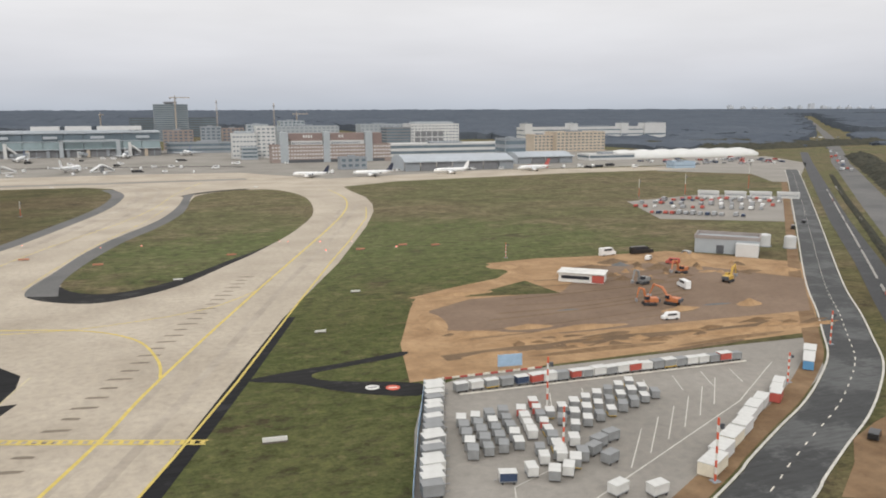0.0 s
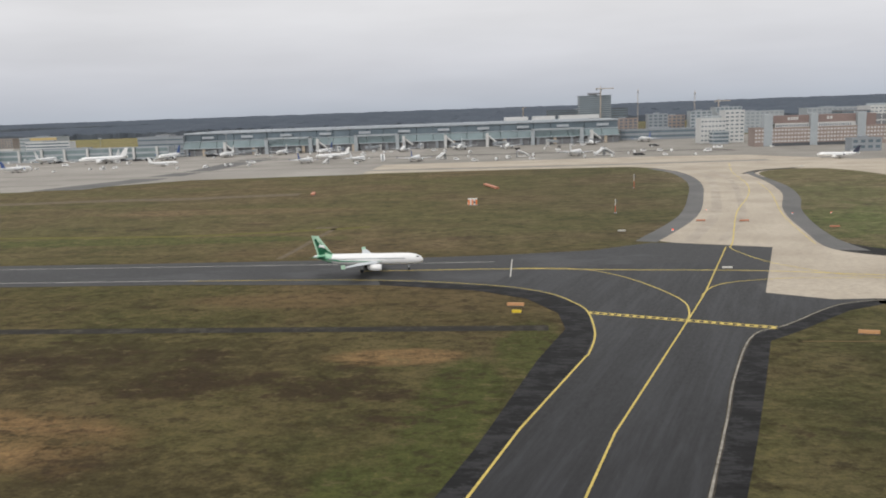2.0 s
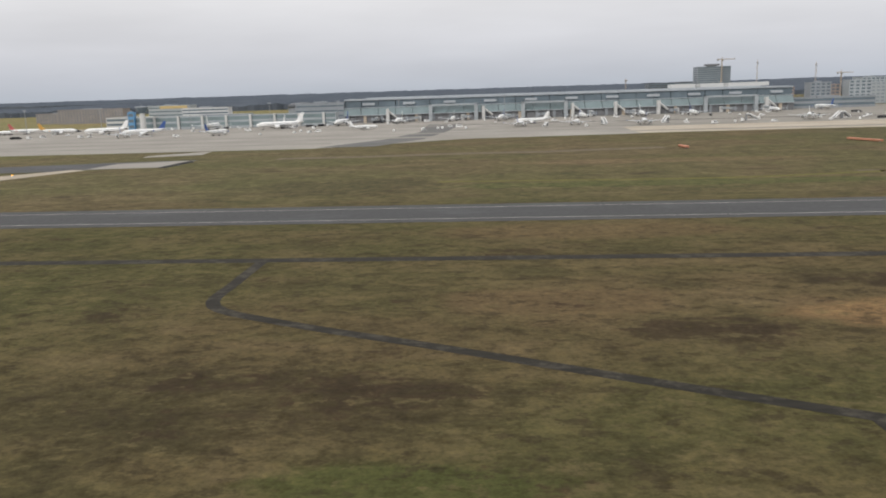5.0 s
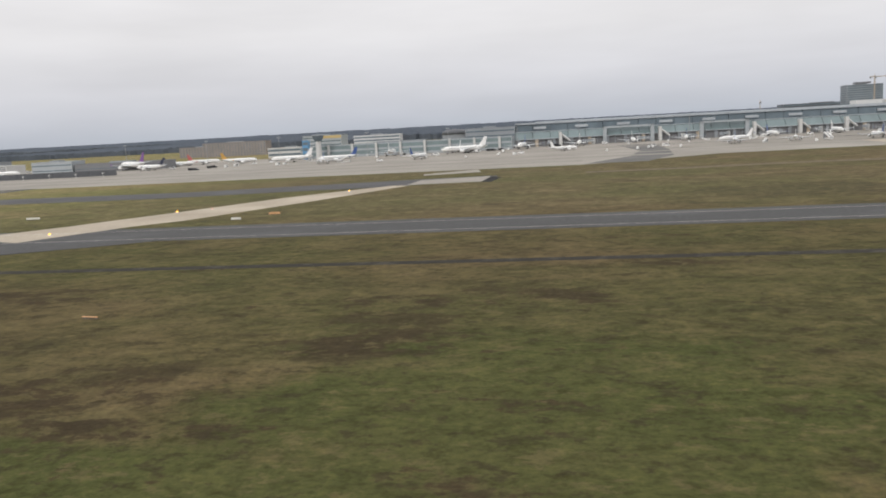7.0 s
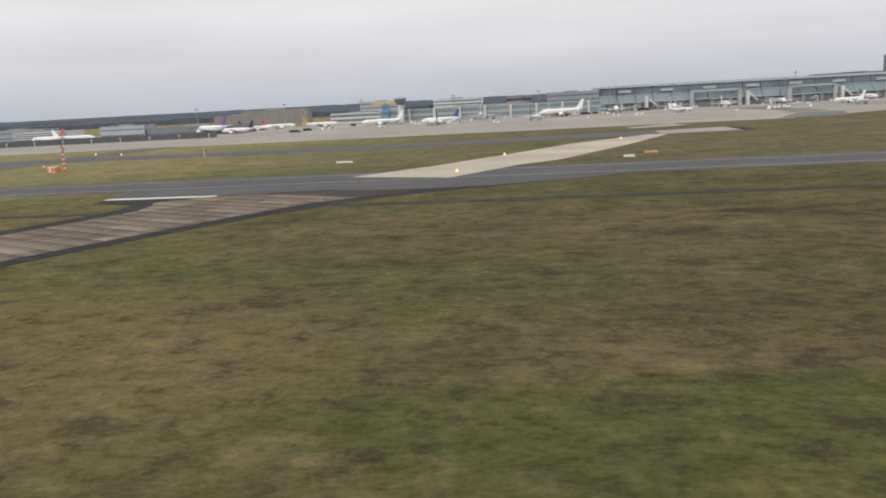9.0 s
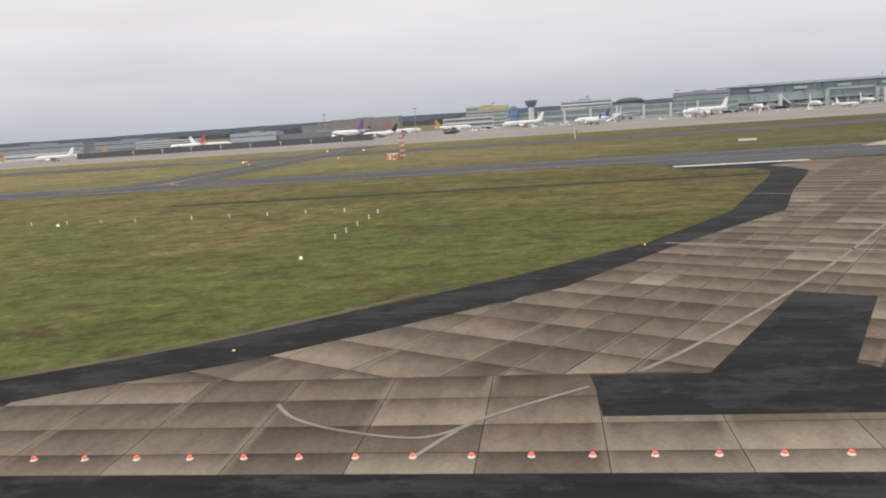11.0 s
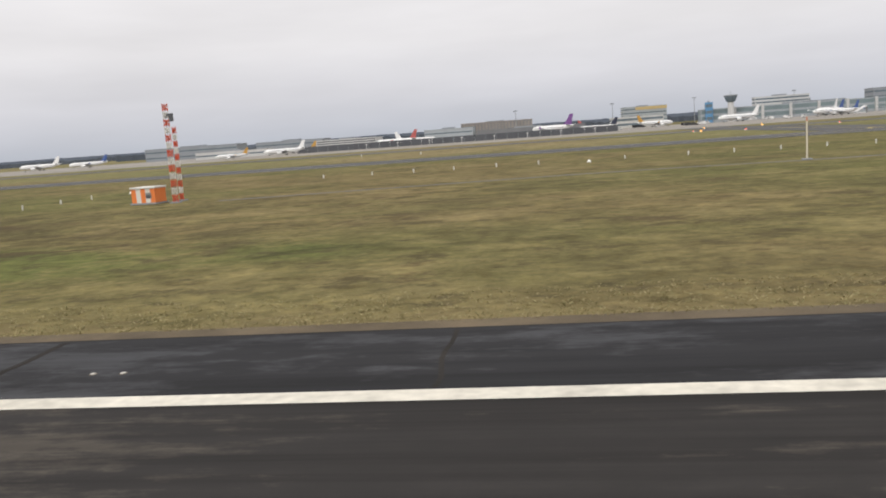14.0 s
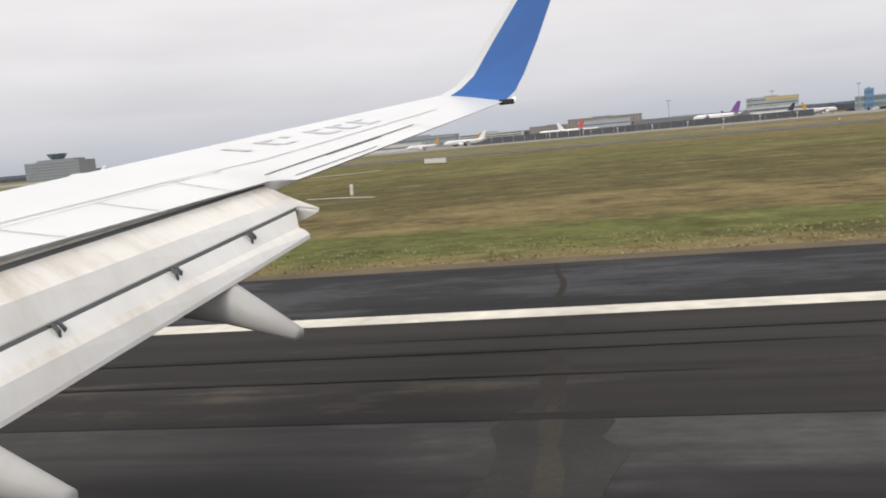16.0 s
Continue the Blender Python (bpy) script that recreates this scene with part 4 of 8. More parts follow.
# office tower and its neighbours
tw = office("office_tower", -35, 1683, 66, 40, 73, 17, GREYB, "tall grey-blue glass office tower behind the terminal", bays=0, fill=0.62)
part("top_storey", boxes((20, 46, 8, 32, 75.5, 79)), SLATE, tw)
office("office_block", -92, 1930, 190, 60, 44, 8, DARKB, "low dark building beside the office tower")
wo = office("white_office", 71, 1040, 31, 30, 31, 5, OFFWHITE, "white office block with a large dark glass square", bays=7, fill=0.28, plant=False)
part("glass_square", boxes((12, 24, -1.2, -0.4, 4, 13)), SLATE, wo)
part("roof_screen", boxes((4, 27, 6, 24, 31.9, 34.5)), PANEL, wo)
office("white_office", 102, 1044, 24, 30, 40, 8, OFFWHITE, "tall white office block with narrow dark windows", bays=4, fill=0.35, plant=False)
office("grey_annex", 80, 1014, 20, 18, 15, 3, PANEL, "grey annex beside the white office block", plant=False)
bk = office("brick_office", 108, 935, 144, 26, 20, 4, BRICKM, "long red-brown brick office with pale window bands", bays=40, band=OFFWHITE, fill=0.42, plant=False, z0=3.4)
# dark box on the wall stands in for the shade of a ground-floor recess
part("ground_recess", boxes((12, 136, -0.5, 0.4, 0, 3.4)), DARKB, bk)
for a, b in ((10, 19.5), (61, 69), (112, 121)):
    part("stair_tower", boxes((a, b, -0.8, 12, 0, 36)), PANEL, bk)
part("attic_band", boxes((23, 60.5, 3, 24, 19.9, 25.4)), OFFWHITE, bk, "white attic storey")
part("attic_band", boxes((69.5, 111.5, 3, 24, 19.9, 25.4)), OFFWHITE, bk, "white attic storey")
for k in range(15):
    a = 24.5 + k * 2.4 if k < 15 else 0
    part("attic_window", boxes((a, a + 1.2, 2.8, 3.2, 21.4, 23.8)), GLASS_DARK, bk)
    part("attic_window", boxes((a + 47, a + 48.2, 2.8, 3.2, 21.4, 23.8)), GLASS_DARK, bk)
part("mansard", boxes((20, 60.9, 5, 24, 25.4, 34)), MANSARD, bk, "red-brown mansard roof")
part("mansard", boxes((69.1, 111.9, 5, 24, 25.4, 34)), MANSARD, bk, "red-brown mansard roof")
part("mansard", boxes((121.1, 134, 5, 24, 19.9, 34)), MANSARD, bk, "red-brown mansard roof")
for a in (37.5, 40.6, 43.7, 46.8, 80.5, 84):
    part("lettering_bar", boxes((a, a + 2.2, 4.7, 5.1, 29, 32)), OFFWHITE, bk)
office("grey_kiosk_block", 163, 805, 28, 16, 12, 2, GREYB, "small grey flat-roofed block on the apron edge", bays=4)
office("white_hall", 268, 1010, 183, 40, 16, 2, OFFWHITE, "long white low hall with a pale roof")
gb = office("office_block", 386, 1300, 88, 50, 37, 7, OFFWHITE, "white office block with a dark gridded front", bays=14, fill=0.3, plant=False)
for r in range(2):
    for c in range(5):
        part("grid_window", boxes((8 + c * 10.5, 16.5 + c * 10.5, -0.8, 0.2, 5 + r * 11.5, 14 + r * 11.5)), SLATE, gb)
part("roof_screen", boxes((10, 80, 10, 40, 37.9, 41)), PANEL, gb)
office("dark_block", 342, 1296, 43, 40, 31, 6, SLATE, "dark square office block")
# where windows are grey, distance haze is put into the block's colour
office("office_block", 166, 1350, 106, 40, 34, 6, PANEL, "pale office blocks in the airport quarter", bays=14, band=GREYB)
office("office_block", 180, 1420, 44, 40, 42, 8, PANEL, "pale grey office block in the airport quarter", bays=6)
office("office_block", 312, 1360, 80, 40, 36, 6, PANEL, "pale office block in the airport quarter", bays=10, band=GREYB)
office("office_block", 40, 1260, 30, 26, 36, 7, GREYB, "grey office slab beyond the terminal end", bays=4)
office("office_block", 112, 1300, 34, 26, 38, 7, PANEL, "pale office slab beyond the terminal end", bays=4)
office("brick_office", -15, 1300, 45, 26, 30, 6, BRICKM, "brown brick building beyond the terminal end", bays=6)
office("brick_office", 76, 1330, 34, 26, 32, 6, BRICKM, "brown brick building beyond the terminal end", bays=5)
office("low_link", -10, 1200, 120, 20, 15, 2, GREYB, "low grey link building behind the apron")
office("white_long_building", 636, 1386, 320, 30, 27, 3, OFFWHITE, "very long white building in front of the woods", fill=0.25)
for i, x in enumerate((638, 736, 850, 903)):
    office("stair_block", x, 1382.4, 16 if i < 3 else 50, 24, 34, 1, OFFWHITE, "white stair block of the long building", fill=0.1)
office("beige_office", 537, 1050, 81, 40, 28, 6, BEIGE, "beige stone office block", bays=12, fill=0.4)
office("beige_office", 505, 1060, 32, 30, 24, 5, BEIGE, "beige stone office wing", bays=5, fill=0.4)
office("flat_hall", 480, 850, 64, 30, 6.5, 1, OFFWHITE, "low flat white hall beside the apron")
office("box_hall", 368, 850, 27, 30, 27, 3, GREYB, "grey box above the hangar")
office("airport_hotel", -873, 1083, 67, 16, 27.5, 6, OFFWHITE, "white building with dark window stripes above the pier", fill=0.45)
office("grey_hall", -718, 1112, 70, 30, 29, 4, GREYB, "grey hall at the end of the terminal", fill=0.3)
pier = office("glass_pier", -945, 1060, 296, 20, 16.5, 2, PANEL, "low glazed passenger pier in front of the terminal", band=GLASS_GREEN, fill=0.62, turn=0.6)
for i in range(9):
    part("pylon", boxes((6 + i * 34, 9 + i * 34, -3, 0, 0, 18)), OFFWHITE, pier)
bx = office("box_building", -1023, 1295, 68, 40, 31, 5, PANEL, "grey box building with an ochre top", fill=0.3)
part("top_band", boxes((20, 68.4, -0.4, 0, 26.5, 31)), OCHRE, bx)
office("low_block", -1049, 1200, 76, 20, 15, 2, OFFWHITE, "low white block beside the pier")
office("blue_kiosk", -940, 1056, 9, 6, 25, 3, BLUEP, "blue-panelled stair tower on the pier")
office("brown_hotel", -1306, 1497, 134, 30, 27, 7, BROWNM, "wide brown hotel block", bays=22, fill=0.4)
office("brown_hotel", -1380, 1540, 90, 30, 20, 5, BROWNM, "low brown wing of a hotel", bays=14, fill=0.4)
office("striped_car_park", -1440, 1000, 80, 40, 12, 4, OFFWHITE, "white multi-storey car park with dark stripes", band=DARKB, fill=0.5)
office("grey_hall", -1290, 960, 60, 30, 15, 2, PANEL, "pale grey hall with a white front", fill=0.2)
office("dark_hall", -1226, 960, 130, 30, 10, 1, SLATE, "long dark hall with a white inscription band", fill=0.1)
office("grey_hall", -1560, 1100, 100, 40, 16, 2, GREYB, "low grey freight hall beside the apron", fill=0.25)
office("grey_hall", -1760, 1150, 150, 40, 18, 2, GREYB, "grey freight hall beyond the apron", fill=0.25)
office("white_hall", -1560, 900, 90, 20, 7, 1, OFFWHITE, "low white hall by the apron", fill=0.3)
cw = office("crew_building", -2288, 1300, 110, 50, 33, 6, GREYB, "wide grey building with a control cab on its roof", fill=0.18, plant=False)
part("cab", tube(bmesh.new(), [(55, 20, 33), (55, 20, 38), (55, 20, 40), (55, 20, 48)], [9, 9, 13, 18], 8), GLASS_DARK, cw)
part("upper_block", boxes((20, 95, 8, 42, 33, 38)), GREYB, cw)


def hangar(name, x, y, w, d, h, label, doors=4):
    t = thing(name, label, "hangar", m=at(x, y))
    bm = bmesh.new()
    prof = [(0, 0), (0, h * 0.62), (d * 0.12, h * 0.78), (d * 0.4, h), (d * 0.75, h * 0.95), (d, h * 0.7), (d, 0)]
    ends = [[bm.verts.new((xx, yy, zz)) for yy, zz in prof] for xx in (0, w)]
    for i in range(1, len(prof) - 2):
        bm.faces.new((ends[0][i], ends[1][i], ends[1][i + 1], ends[0][i + 1]))
    bm.faces.new(ends[0]), bm.faces.new(list(reversed(ends[1])))
    part("roof", bm, ROOFM, t, "pale curved metal roof")
    part("eave", boxes((-1, w + 1, -3, 0.5, h * 0.56, h * 0.64)), ROOFM, t)
    for i in range(doors):
        a = i * w / doors
        part("hangar_door", boxes((a + 0.6, a + w / doors - 0.6, -0.4, 0.3, 0, h * 0.55)), SLATE if i % 3 else GREYB, t)
    return t


hangar("hangar", 219, 760, 120, 50, 15.5, "wide pale hangar with a curved roof and dark doors", 7)
hangar("hangar", 372, 822, 70, 44, 13, "blue-grey hangar with a low curved roof", 4)


def tent(x, y):
    t = thing("tent_hall", "long white fabric tent hall with a scalloped roof", "tent", m=at(x, y))
    for i in range(7):
        bm = bmesh.new()
        a, w = i * 30, 30
        rows = []
        for j in range(7):
            xx = a + w * j / 6
            hh = 8.4 + 1.8 * math.sin(math.pi * j / 6)
            rows.append([bm.verts.new((xx, yy, zz)) for yy, zz in ((0, 0), (0, 4), (12, hh * 0.85), (25, hh), (40, hh * 0.8), (50, 4), (50, 0))])
        for p, q in zip(rows, rows[1:]):
            for k in range(6):
                bm.faces.new((p[k], q[k], q[k + 1], p[k + 1]))
        part("roof_bay", bm, TENT, t, smooth=True)
    return t


tent(533, 862)


def crane(x, y, h, jib, turn):
    t = thing("tower_crane", "tall thin construction tower crane above the roofs", "crane", "cranes over the quarter", m=at(x, y, 0, turn))
    mast = boxes((-1.1, -0.6, -1.1, -0.6, 0, h), (0.6, 1.1, -1.1, -0.6, 0, h), (-1.1, -0.6, 0.6, 1.1, 0, h), (0.6, 1.1, 0.6, 1.1, 0, h))
    for k in range(int(h / 4)):
        tube(mast, [(-0.9, -0.9, k * 4), (0.9, -0.9, k * 4 + 4)], [0.2, 0.2], 4)
        tube(mast, [(0.9, 0.9, k * 4), (-0.9, 0.9, k * 4 + 4)], [0.2, 0.2], 4)
    part("mast", mast, CRANE, t)
    part("jib", boxes((-jib * 0.35, jib, -0.7, 0.7, h, h + 1.6)), CRANE, t)
    part("cab", boxes((0.8, 3, -1.3, 1.3, h - 3, h)), PANEL, t)
    part("counterweight", boxes((-jib * 0.35, -jib * 0.25, -1.2, 1.2, h - 2.5, h)), GREYB, t)
    part("apex", tube(bmesh.new(), [(0, 0, h + 1), (0, 0, h + 6)], [0.9, 0.3], 6), CRANE, t)


crane(7, 1660, 86, 30, 20), crane(88, 1700, 79, 10, 80), crane(204, 1700, 71, 14, 75), crane(250, 1690, 53, 24, 5), crane(-150, 1900, 52, 18, 70)


def control_tower(x, y):
    t = thing("control_tower", "small apron control tower with a dark flared cab", "tower", m=at(x, y))
    part("shaft", tube(bmesh.new(), [(0, 0, 0), (0, 0, 24)], [4.2, 3.6], 12), OFFWHITE, t)
    part("cab", tube(bmesh.new(), [(0, 0, 24), (0, 0, 26), (0, 0, 31.5)], [4.5, 6, 8.2], 12), GLASS_DARK, t, "dark glazed cab")
    part("cab_roof", tube(bmesh.new(), [(0, 0, 31.5), (0, 0, 32.6), (0, 0, 33.2)], [8.6, 8.6, 5], 12), GREYB, t)
    part("antenna", tube(bmesh.new(), [(0, 0, 33), (0, 0, 38)], [0.25, 0.15], 6), STEEL, t)


control_tower(-912, 1042)
dm = thing("round_hall", "dark round-roofed hall behind the pier", "building", m=at(-761, 1300))
part("drum", tube(bmesh.new(), [(0, 0, 0), (0, 0, 22)], [21, 21], 24), GREYB, dm)
part("dome", tube(bmesh.new(), [(0, 0, 22), (0, 0, 26), (0, 0, 29), (0, 0, 30)], [22, 21, 15, 3], 24), DARKB, dm, smooth=True)


def flood_mast(x, y, h):
    t = thing("flood_light_mast", "tall slim floodlight mast on the apron", "mast", "apron masts", m=at(x, y))
    part("pole", tube(bmesh.new(), [(0, 0, 0), (0, 0, h)], [0.45, 0.25], 8), STEEL, t)
    part("lamp_head", boxes((-2.4, 2.4, -0.6, 0.6, h - 0.6, h + 0.7)), GREYB, t)
    return t


fm = flood_mast(-960, 1020, 32)
for x, y in ((-840, 1030), (-730, 1030), (-640, 1040), (-1180, 1010), (-1060, 1010), (-560, 1050), (-420, 1060)):
    again(fm, x, y)

# dark blast wall and its white lamp posts at the far west apron
bw = thing("blast_wall", "long low dark blast wall in front of the west apron", "wall", m=at(-1400, 800, 0, 1.0))
for i in range(30):
    part("wall_panel", boxes((i * 11, i * 11 + 10.6, 0, 1.2, 0, 6.3)), DARKB, bw)

def lamp_post(x, y):
    t = thing("apron_lamp_post", "short white lamp post in front of the blast wall", "lamp", "posts by the blast wall", at(x, y))
    part("post", tube(bmesh.new(), [(0, 0, 0), (0, 0, 4.0)], [0.28, 0.2], 8), OFFWHITE, t)
    part("head", boxes((-0.9, 0.9, -0.5, 0.5, 3.9, 5.0), bevel=0.1), OFFWHITE, t)
    return t


lp = lamp_post(-1063, 769)
for k in range(1, 9):
    again(lp, -1063 - k * 32, 769 + k * 0.4)

# ---- aircraft ----
PWHITE = plain("white_aircraft_paint", (0.78, 0.78, 0.77), 0.35, vary=0.04, scale=1.0)
PGREY = plain("grey_aircraft_paint", (0.48, 0.50, 0.52), 0.4, vary=0.06, scale=1.0)
TYRE = plain("black_rubber", (0.025, 0.025, 0.027), 0.85)
INTAKE = plain("dark_intake", (0.03, 0.03, 0.035), 0.5, 0.3)
WINDOWM = plain("dark_window_glass", (0.03, 0.035, 0.045), 0.12)


def airfoil_wing(bm, root, tip, croot, ctip, thick):
    """A tapered wing from a root point (leading edge) to a tip point; chords run back along -x."""
    rings = []
    for (x, y, z), c in ((root, croot), (tip, ctip)):
        th = thick * c
        rings.append([bm.verts.new(p) for p in ((x, y, z), (x - 0.15 * c, y, z + 0.5 * th), (x - 0.45 * c, y, z + 0.55 * th), (x - c, y, z), (x - 0.45 * c, y, z - 0.4 * th), (x - 0.15 * c, y, z - 0.45 * th))])
    for k in range(6):
        bm.faces.new((rings[0][k], rings[0][(k + 1) % 6], rings[1][(k + 1) % 6], rings[1][k]))
    bm.faces.new(rings[1]), bm.faces.new(list(reversed(rings[0])))
    bmesh.ops.recalc_face_normals(bm, faces=bm.faces)
    return bm


def fin_bm(lead, trail):
    """An upright fin from its leading and trailing edges."""
    bm = bmesh.new()
    a = [bm.verts.new((x, 0, z)) for x, z in lead]
    b = [bm.verts.new((x, 0, z)) for x, z in trail]
    m = [[bm.verts.new((p[0] * 0.6 + q[0] * 0.4, s, p[1] * 0.6 + q[1] * 0.4)) for p, q in zip(lead, trail)] for s in (-0.22, 0.22)]
    for i in range(len(lead) - 1):
        for k, mm in enumerate(m):
            for u, v in ((a, mm), (mm, b)):
                f = (u[i], v[i], v[i + 1], u[i + 1])
                bm.faces.new(f if k == 0 else f[::-1])
    return bm


def airliner(label, finm, group, m, body=PWHITE, belly=None, stripe=None, fuse=PWHITE, tail=None):
    """A twin jet 37.6 m long, its nose to +x, standing on its wheels."""
    t = thing("airliner", label, "aircraft", group, m)
    zc = 3.9
    xs = [18.8, 18.4, 17.6, 16.2, 14, 10, 0, -7, -11, -15, -18, -18.8]
    rs = [0.1, 0.7, 1.25, 1.7, 1.93, 1.98, 1.98, 1.98, 1.75, 1.15, 0.55, 0.3]
    zz = [zc - 0.55, zc - 0.5, zc - 0.35, zc - 0.15, zc, zc, zc, zc, zc + 0.2, zc + 0.7, zc + 1.05, zc + 1.1]
    part("fuselage", tube(bmesh.new(), [(x, 0, z) for x, z in zip(xs, zz)], rs, 18), fuse, t, smooth=True)
    for s in (1, -1):
        part("window_strip", boxes((-13.5, 13.0, min(s * 1.93, s * 2.0), max(s * 1.93, s * 2.0), zc + 0.35, zc + 0.62)), WINDOWROW, t)
        part("wing", airfoil_wing(bmesh.new(), (4.8, s * 1.2, 3.0), (-3.9, s * 17.0, 4.3), 7.2, 1.6, 0.12), PGREY, t, smooth=False)
        part("wing_tip_fence", boxes((-5.6, -4.2, s * 17.0 - 0.08, s * 17.0 + 0.08, 3.9, 5.2)), finm, t)
        part("tailplane", airfoil_wing(bmesh.new(), (-14.0, s * 0.4, 5.1), (-17.3, s * 6.2, 5.7), 3.8, 1.4, 0.1), tail or PGREY, t)
        eng = part("engine", tube(bmesh.new(), [(5.6, s * 5.75, 2.05), (5.2, s * 5.75, 2.05), (4.0, s * 5.75, 2.05), (2.2, s * 5.75, 2.1), (0.9, s * 5.75, 2.15)], [1.0, 1.14, 1.2, 1.1, 0.7], 16), body, t, smooth=True)
        part("intake", tube(bmesh.new(), [(5.45, s * 5.75, 2.05), (5.63, s * 5.75, 2.05)], [0.9, 0.9], 16), INTAKE, eng)
        part("pylon", boxes((0.6, 3.8, s * 5.75 - 0.2, s * 5.75 + 0.2, 2.9, 3.5)), PGREY, t)
        mg = part("main_gear", tube(bmesh.new(), [(-1.6, s * 3.8, 0.6), (-1.6, s * 3.8, 3.0)], [0.16, 0.2], 8), PGREY, t)
        for o in (-0.45, 0.45):
            part("wheel", tube(bmesh.new(), [(-1.6, s * 3.8 + o - 0.2, 0.58), (-1.6, s * 3.8 + o + 0.2, 0.58)], [0.58, 0.58], 14), TYRE, mg)
        part("cockpit_window", boxes((16.5, 17.5, min(s * 0.15, s * 1.2), max(s * 0.15, s * 1.2), zc + 0.62, zc + 1.02)), WINDOWM, t)
    part("fin", fin_bm([(-10.6, zc + 1.5), (-12.6, zc + 2.3), (-16.9, zc + 8.3)], [(-17.4, zc + 1.4), (-17.7, zc + 2.3), (-19.3, zc + 8.3)]), finm, t, "tail fin in the airline's colours")
    ng = part("nose_gear", tube(bmesh.new(), [(13.8, 0, 0.4), (13.8, 0, 2.4)], [0.1, 0.13], 8), PGREY, t)
    for o in (-0.25, 0.25):
        part("wheel", tube(bmesh.new(), [(13.8, o - 0.12, 0.38), (13.8, o + 0.12, 0.38)], [0.38, 0.38], 12), TYRE, ng)
    if stripe:
        part("tail_band", tube(bmesh.new(), [(-12.4, 0, zc + 0.36), (-14, 0, zc + 0.56), (-15, 0, zc + 0.72), (-17.5, 0, zc + 1.0)], [1.58, 1.36, 1.19, 0.66], 18, cap=False), stripe, t, "green tail band", smooth=True)
    return t


WINDOWROW = plain("cabin_window_row", (0.30, 0.31, 0.33), 0.35)
GREEN = plain("green_fin_paint", (0.03, 0.22, 0.11), 0.4, vary=0.2, scale=0.3)
GREENB = plain("pale_green_band", (0.30, 0.55, 0.38), 0.4)
BLUEF = plain("blue_fin_paint", (0.05, 0.10, 0.28), 0.4)
NAVY = plain("navy_fin_paint", (0.02, 0.025, 0.05), 0.4)
REDF = plain("red_fin_paint", (0.42, 0.10, 0.09), 0.4)
PURPLE = plain("purple_fin_paint", (0.17, 0.07, 0.24), 0.4)
AMBER = plain("amber_fin_paint", (0.50, 0.28, 0.06), 0.4)

MINT = plain("mint_fin_paint", (0.42, 0.62, 0.47), 0.4, vary=0.12, scale=0.3)
taxi = airliner("white airliner with a green tail taxiing on the asphalt", MINT, "", at(-212, 256.0, 0.08, 0), stripe=GREENB, tail=GREEN)
for s in (-1, 1):
    # dark green field inside the pale fin edge, its white emblem, and the sweep along the hull
    bm = bmesh.new()
    ring = [bm.verts.new((x, s * q, z)) for x, z, q in ((-12.2, 5.9, 0.10), (-14.0, 7.1, 0.24), (-16.3, 10.2, 0.25), (-17.5, 11.4, 0.16), (-18.4, 11.0, 0.12), (-17.4, 7.6, 0.22), (-17.0, 5.6, 0.20))]
    bm.faces.new(ring if s < 0 else list(reversed(ring)))
    bmesh.ops.solidify(bm, geom=bm.faces[:], thickness=0.06)
    part("fin_field", bm, GREEN, taxi, "dark green field on the fin")
    part("fin_emblem", tube(bmesh.new(), [(-14.6, s * 0.3, 7.9), (-15.3, s * 0.34, 8.5), (-16.4, s * 0.34, 8.7), (-16.9, s * 0.3, 8.3)], [0.12, 0.5, 0.45, 0.1], 8), PWHITE, taxi)
    part("hull_sweep", tube(bmesh.new(), [(-17.2, s * 0.62, 5.0), (-15.2, s * 1.14, 4.6), (-12.5, s * 1.58, 4.1), (-9, s * 1.93, 3.65), (-2, s * 1.97, 3.45), (5, s * 1.97, 3.4)], [0.25, 0.42, 0.36, 0.22, 0.12, 0.05], 8), GREEN, taxi, "green line sweeping forward from the tail")

blue = airliner("parked white airliner with a dark blue tail", BLUEF, "parked airliners", at(-401, 868, 0.05, 80))
pale = airliner("parked white airliner with a plain white tail", PWHITE, "parked airliners", at(-341, 868, 0.05, 75))
navy = airliner("parked white airliner with a black tail on the apron", NAVY, "parked airliners", at(175, 712, 0.05, 172))
red = airliner("parked white airliner with a red and grey tail", REDF, "parked airliners", at(345, 722, 0.05, 187))
purple = airliner("large white airliner with a purple tail", PURPLE, "parked airliners", at(-1141, 954, 0.05, 150))
purple.scale = (1.85, 1.85, 1.85)
amber = airliner("parked white airliner with a dark amber tail", AMBER, "parked airliners", at(-1412, 845, 0.05, 195))
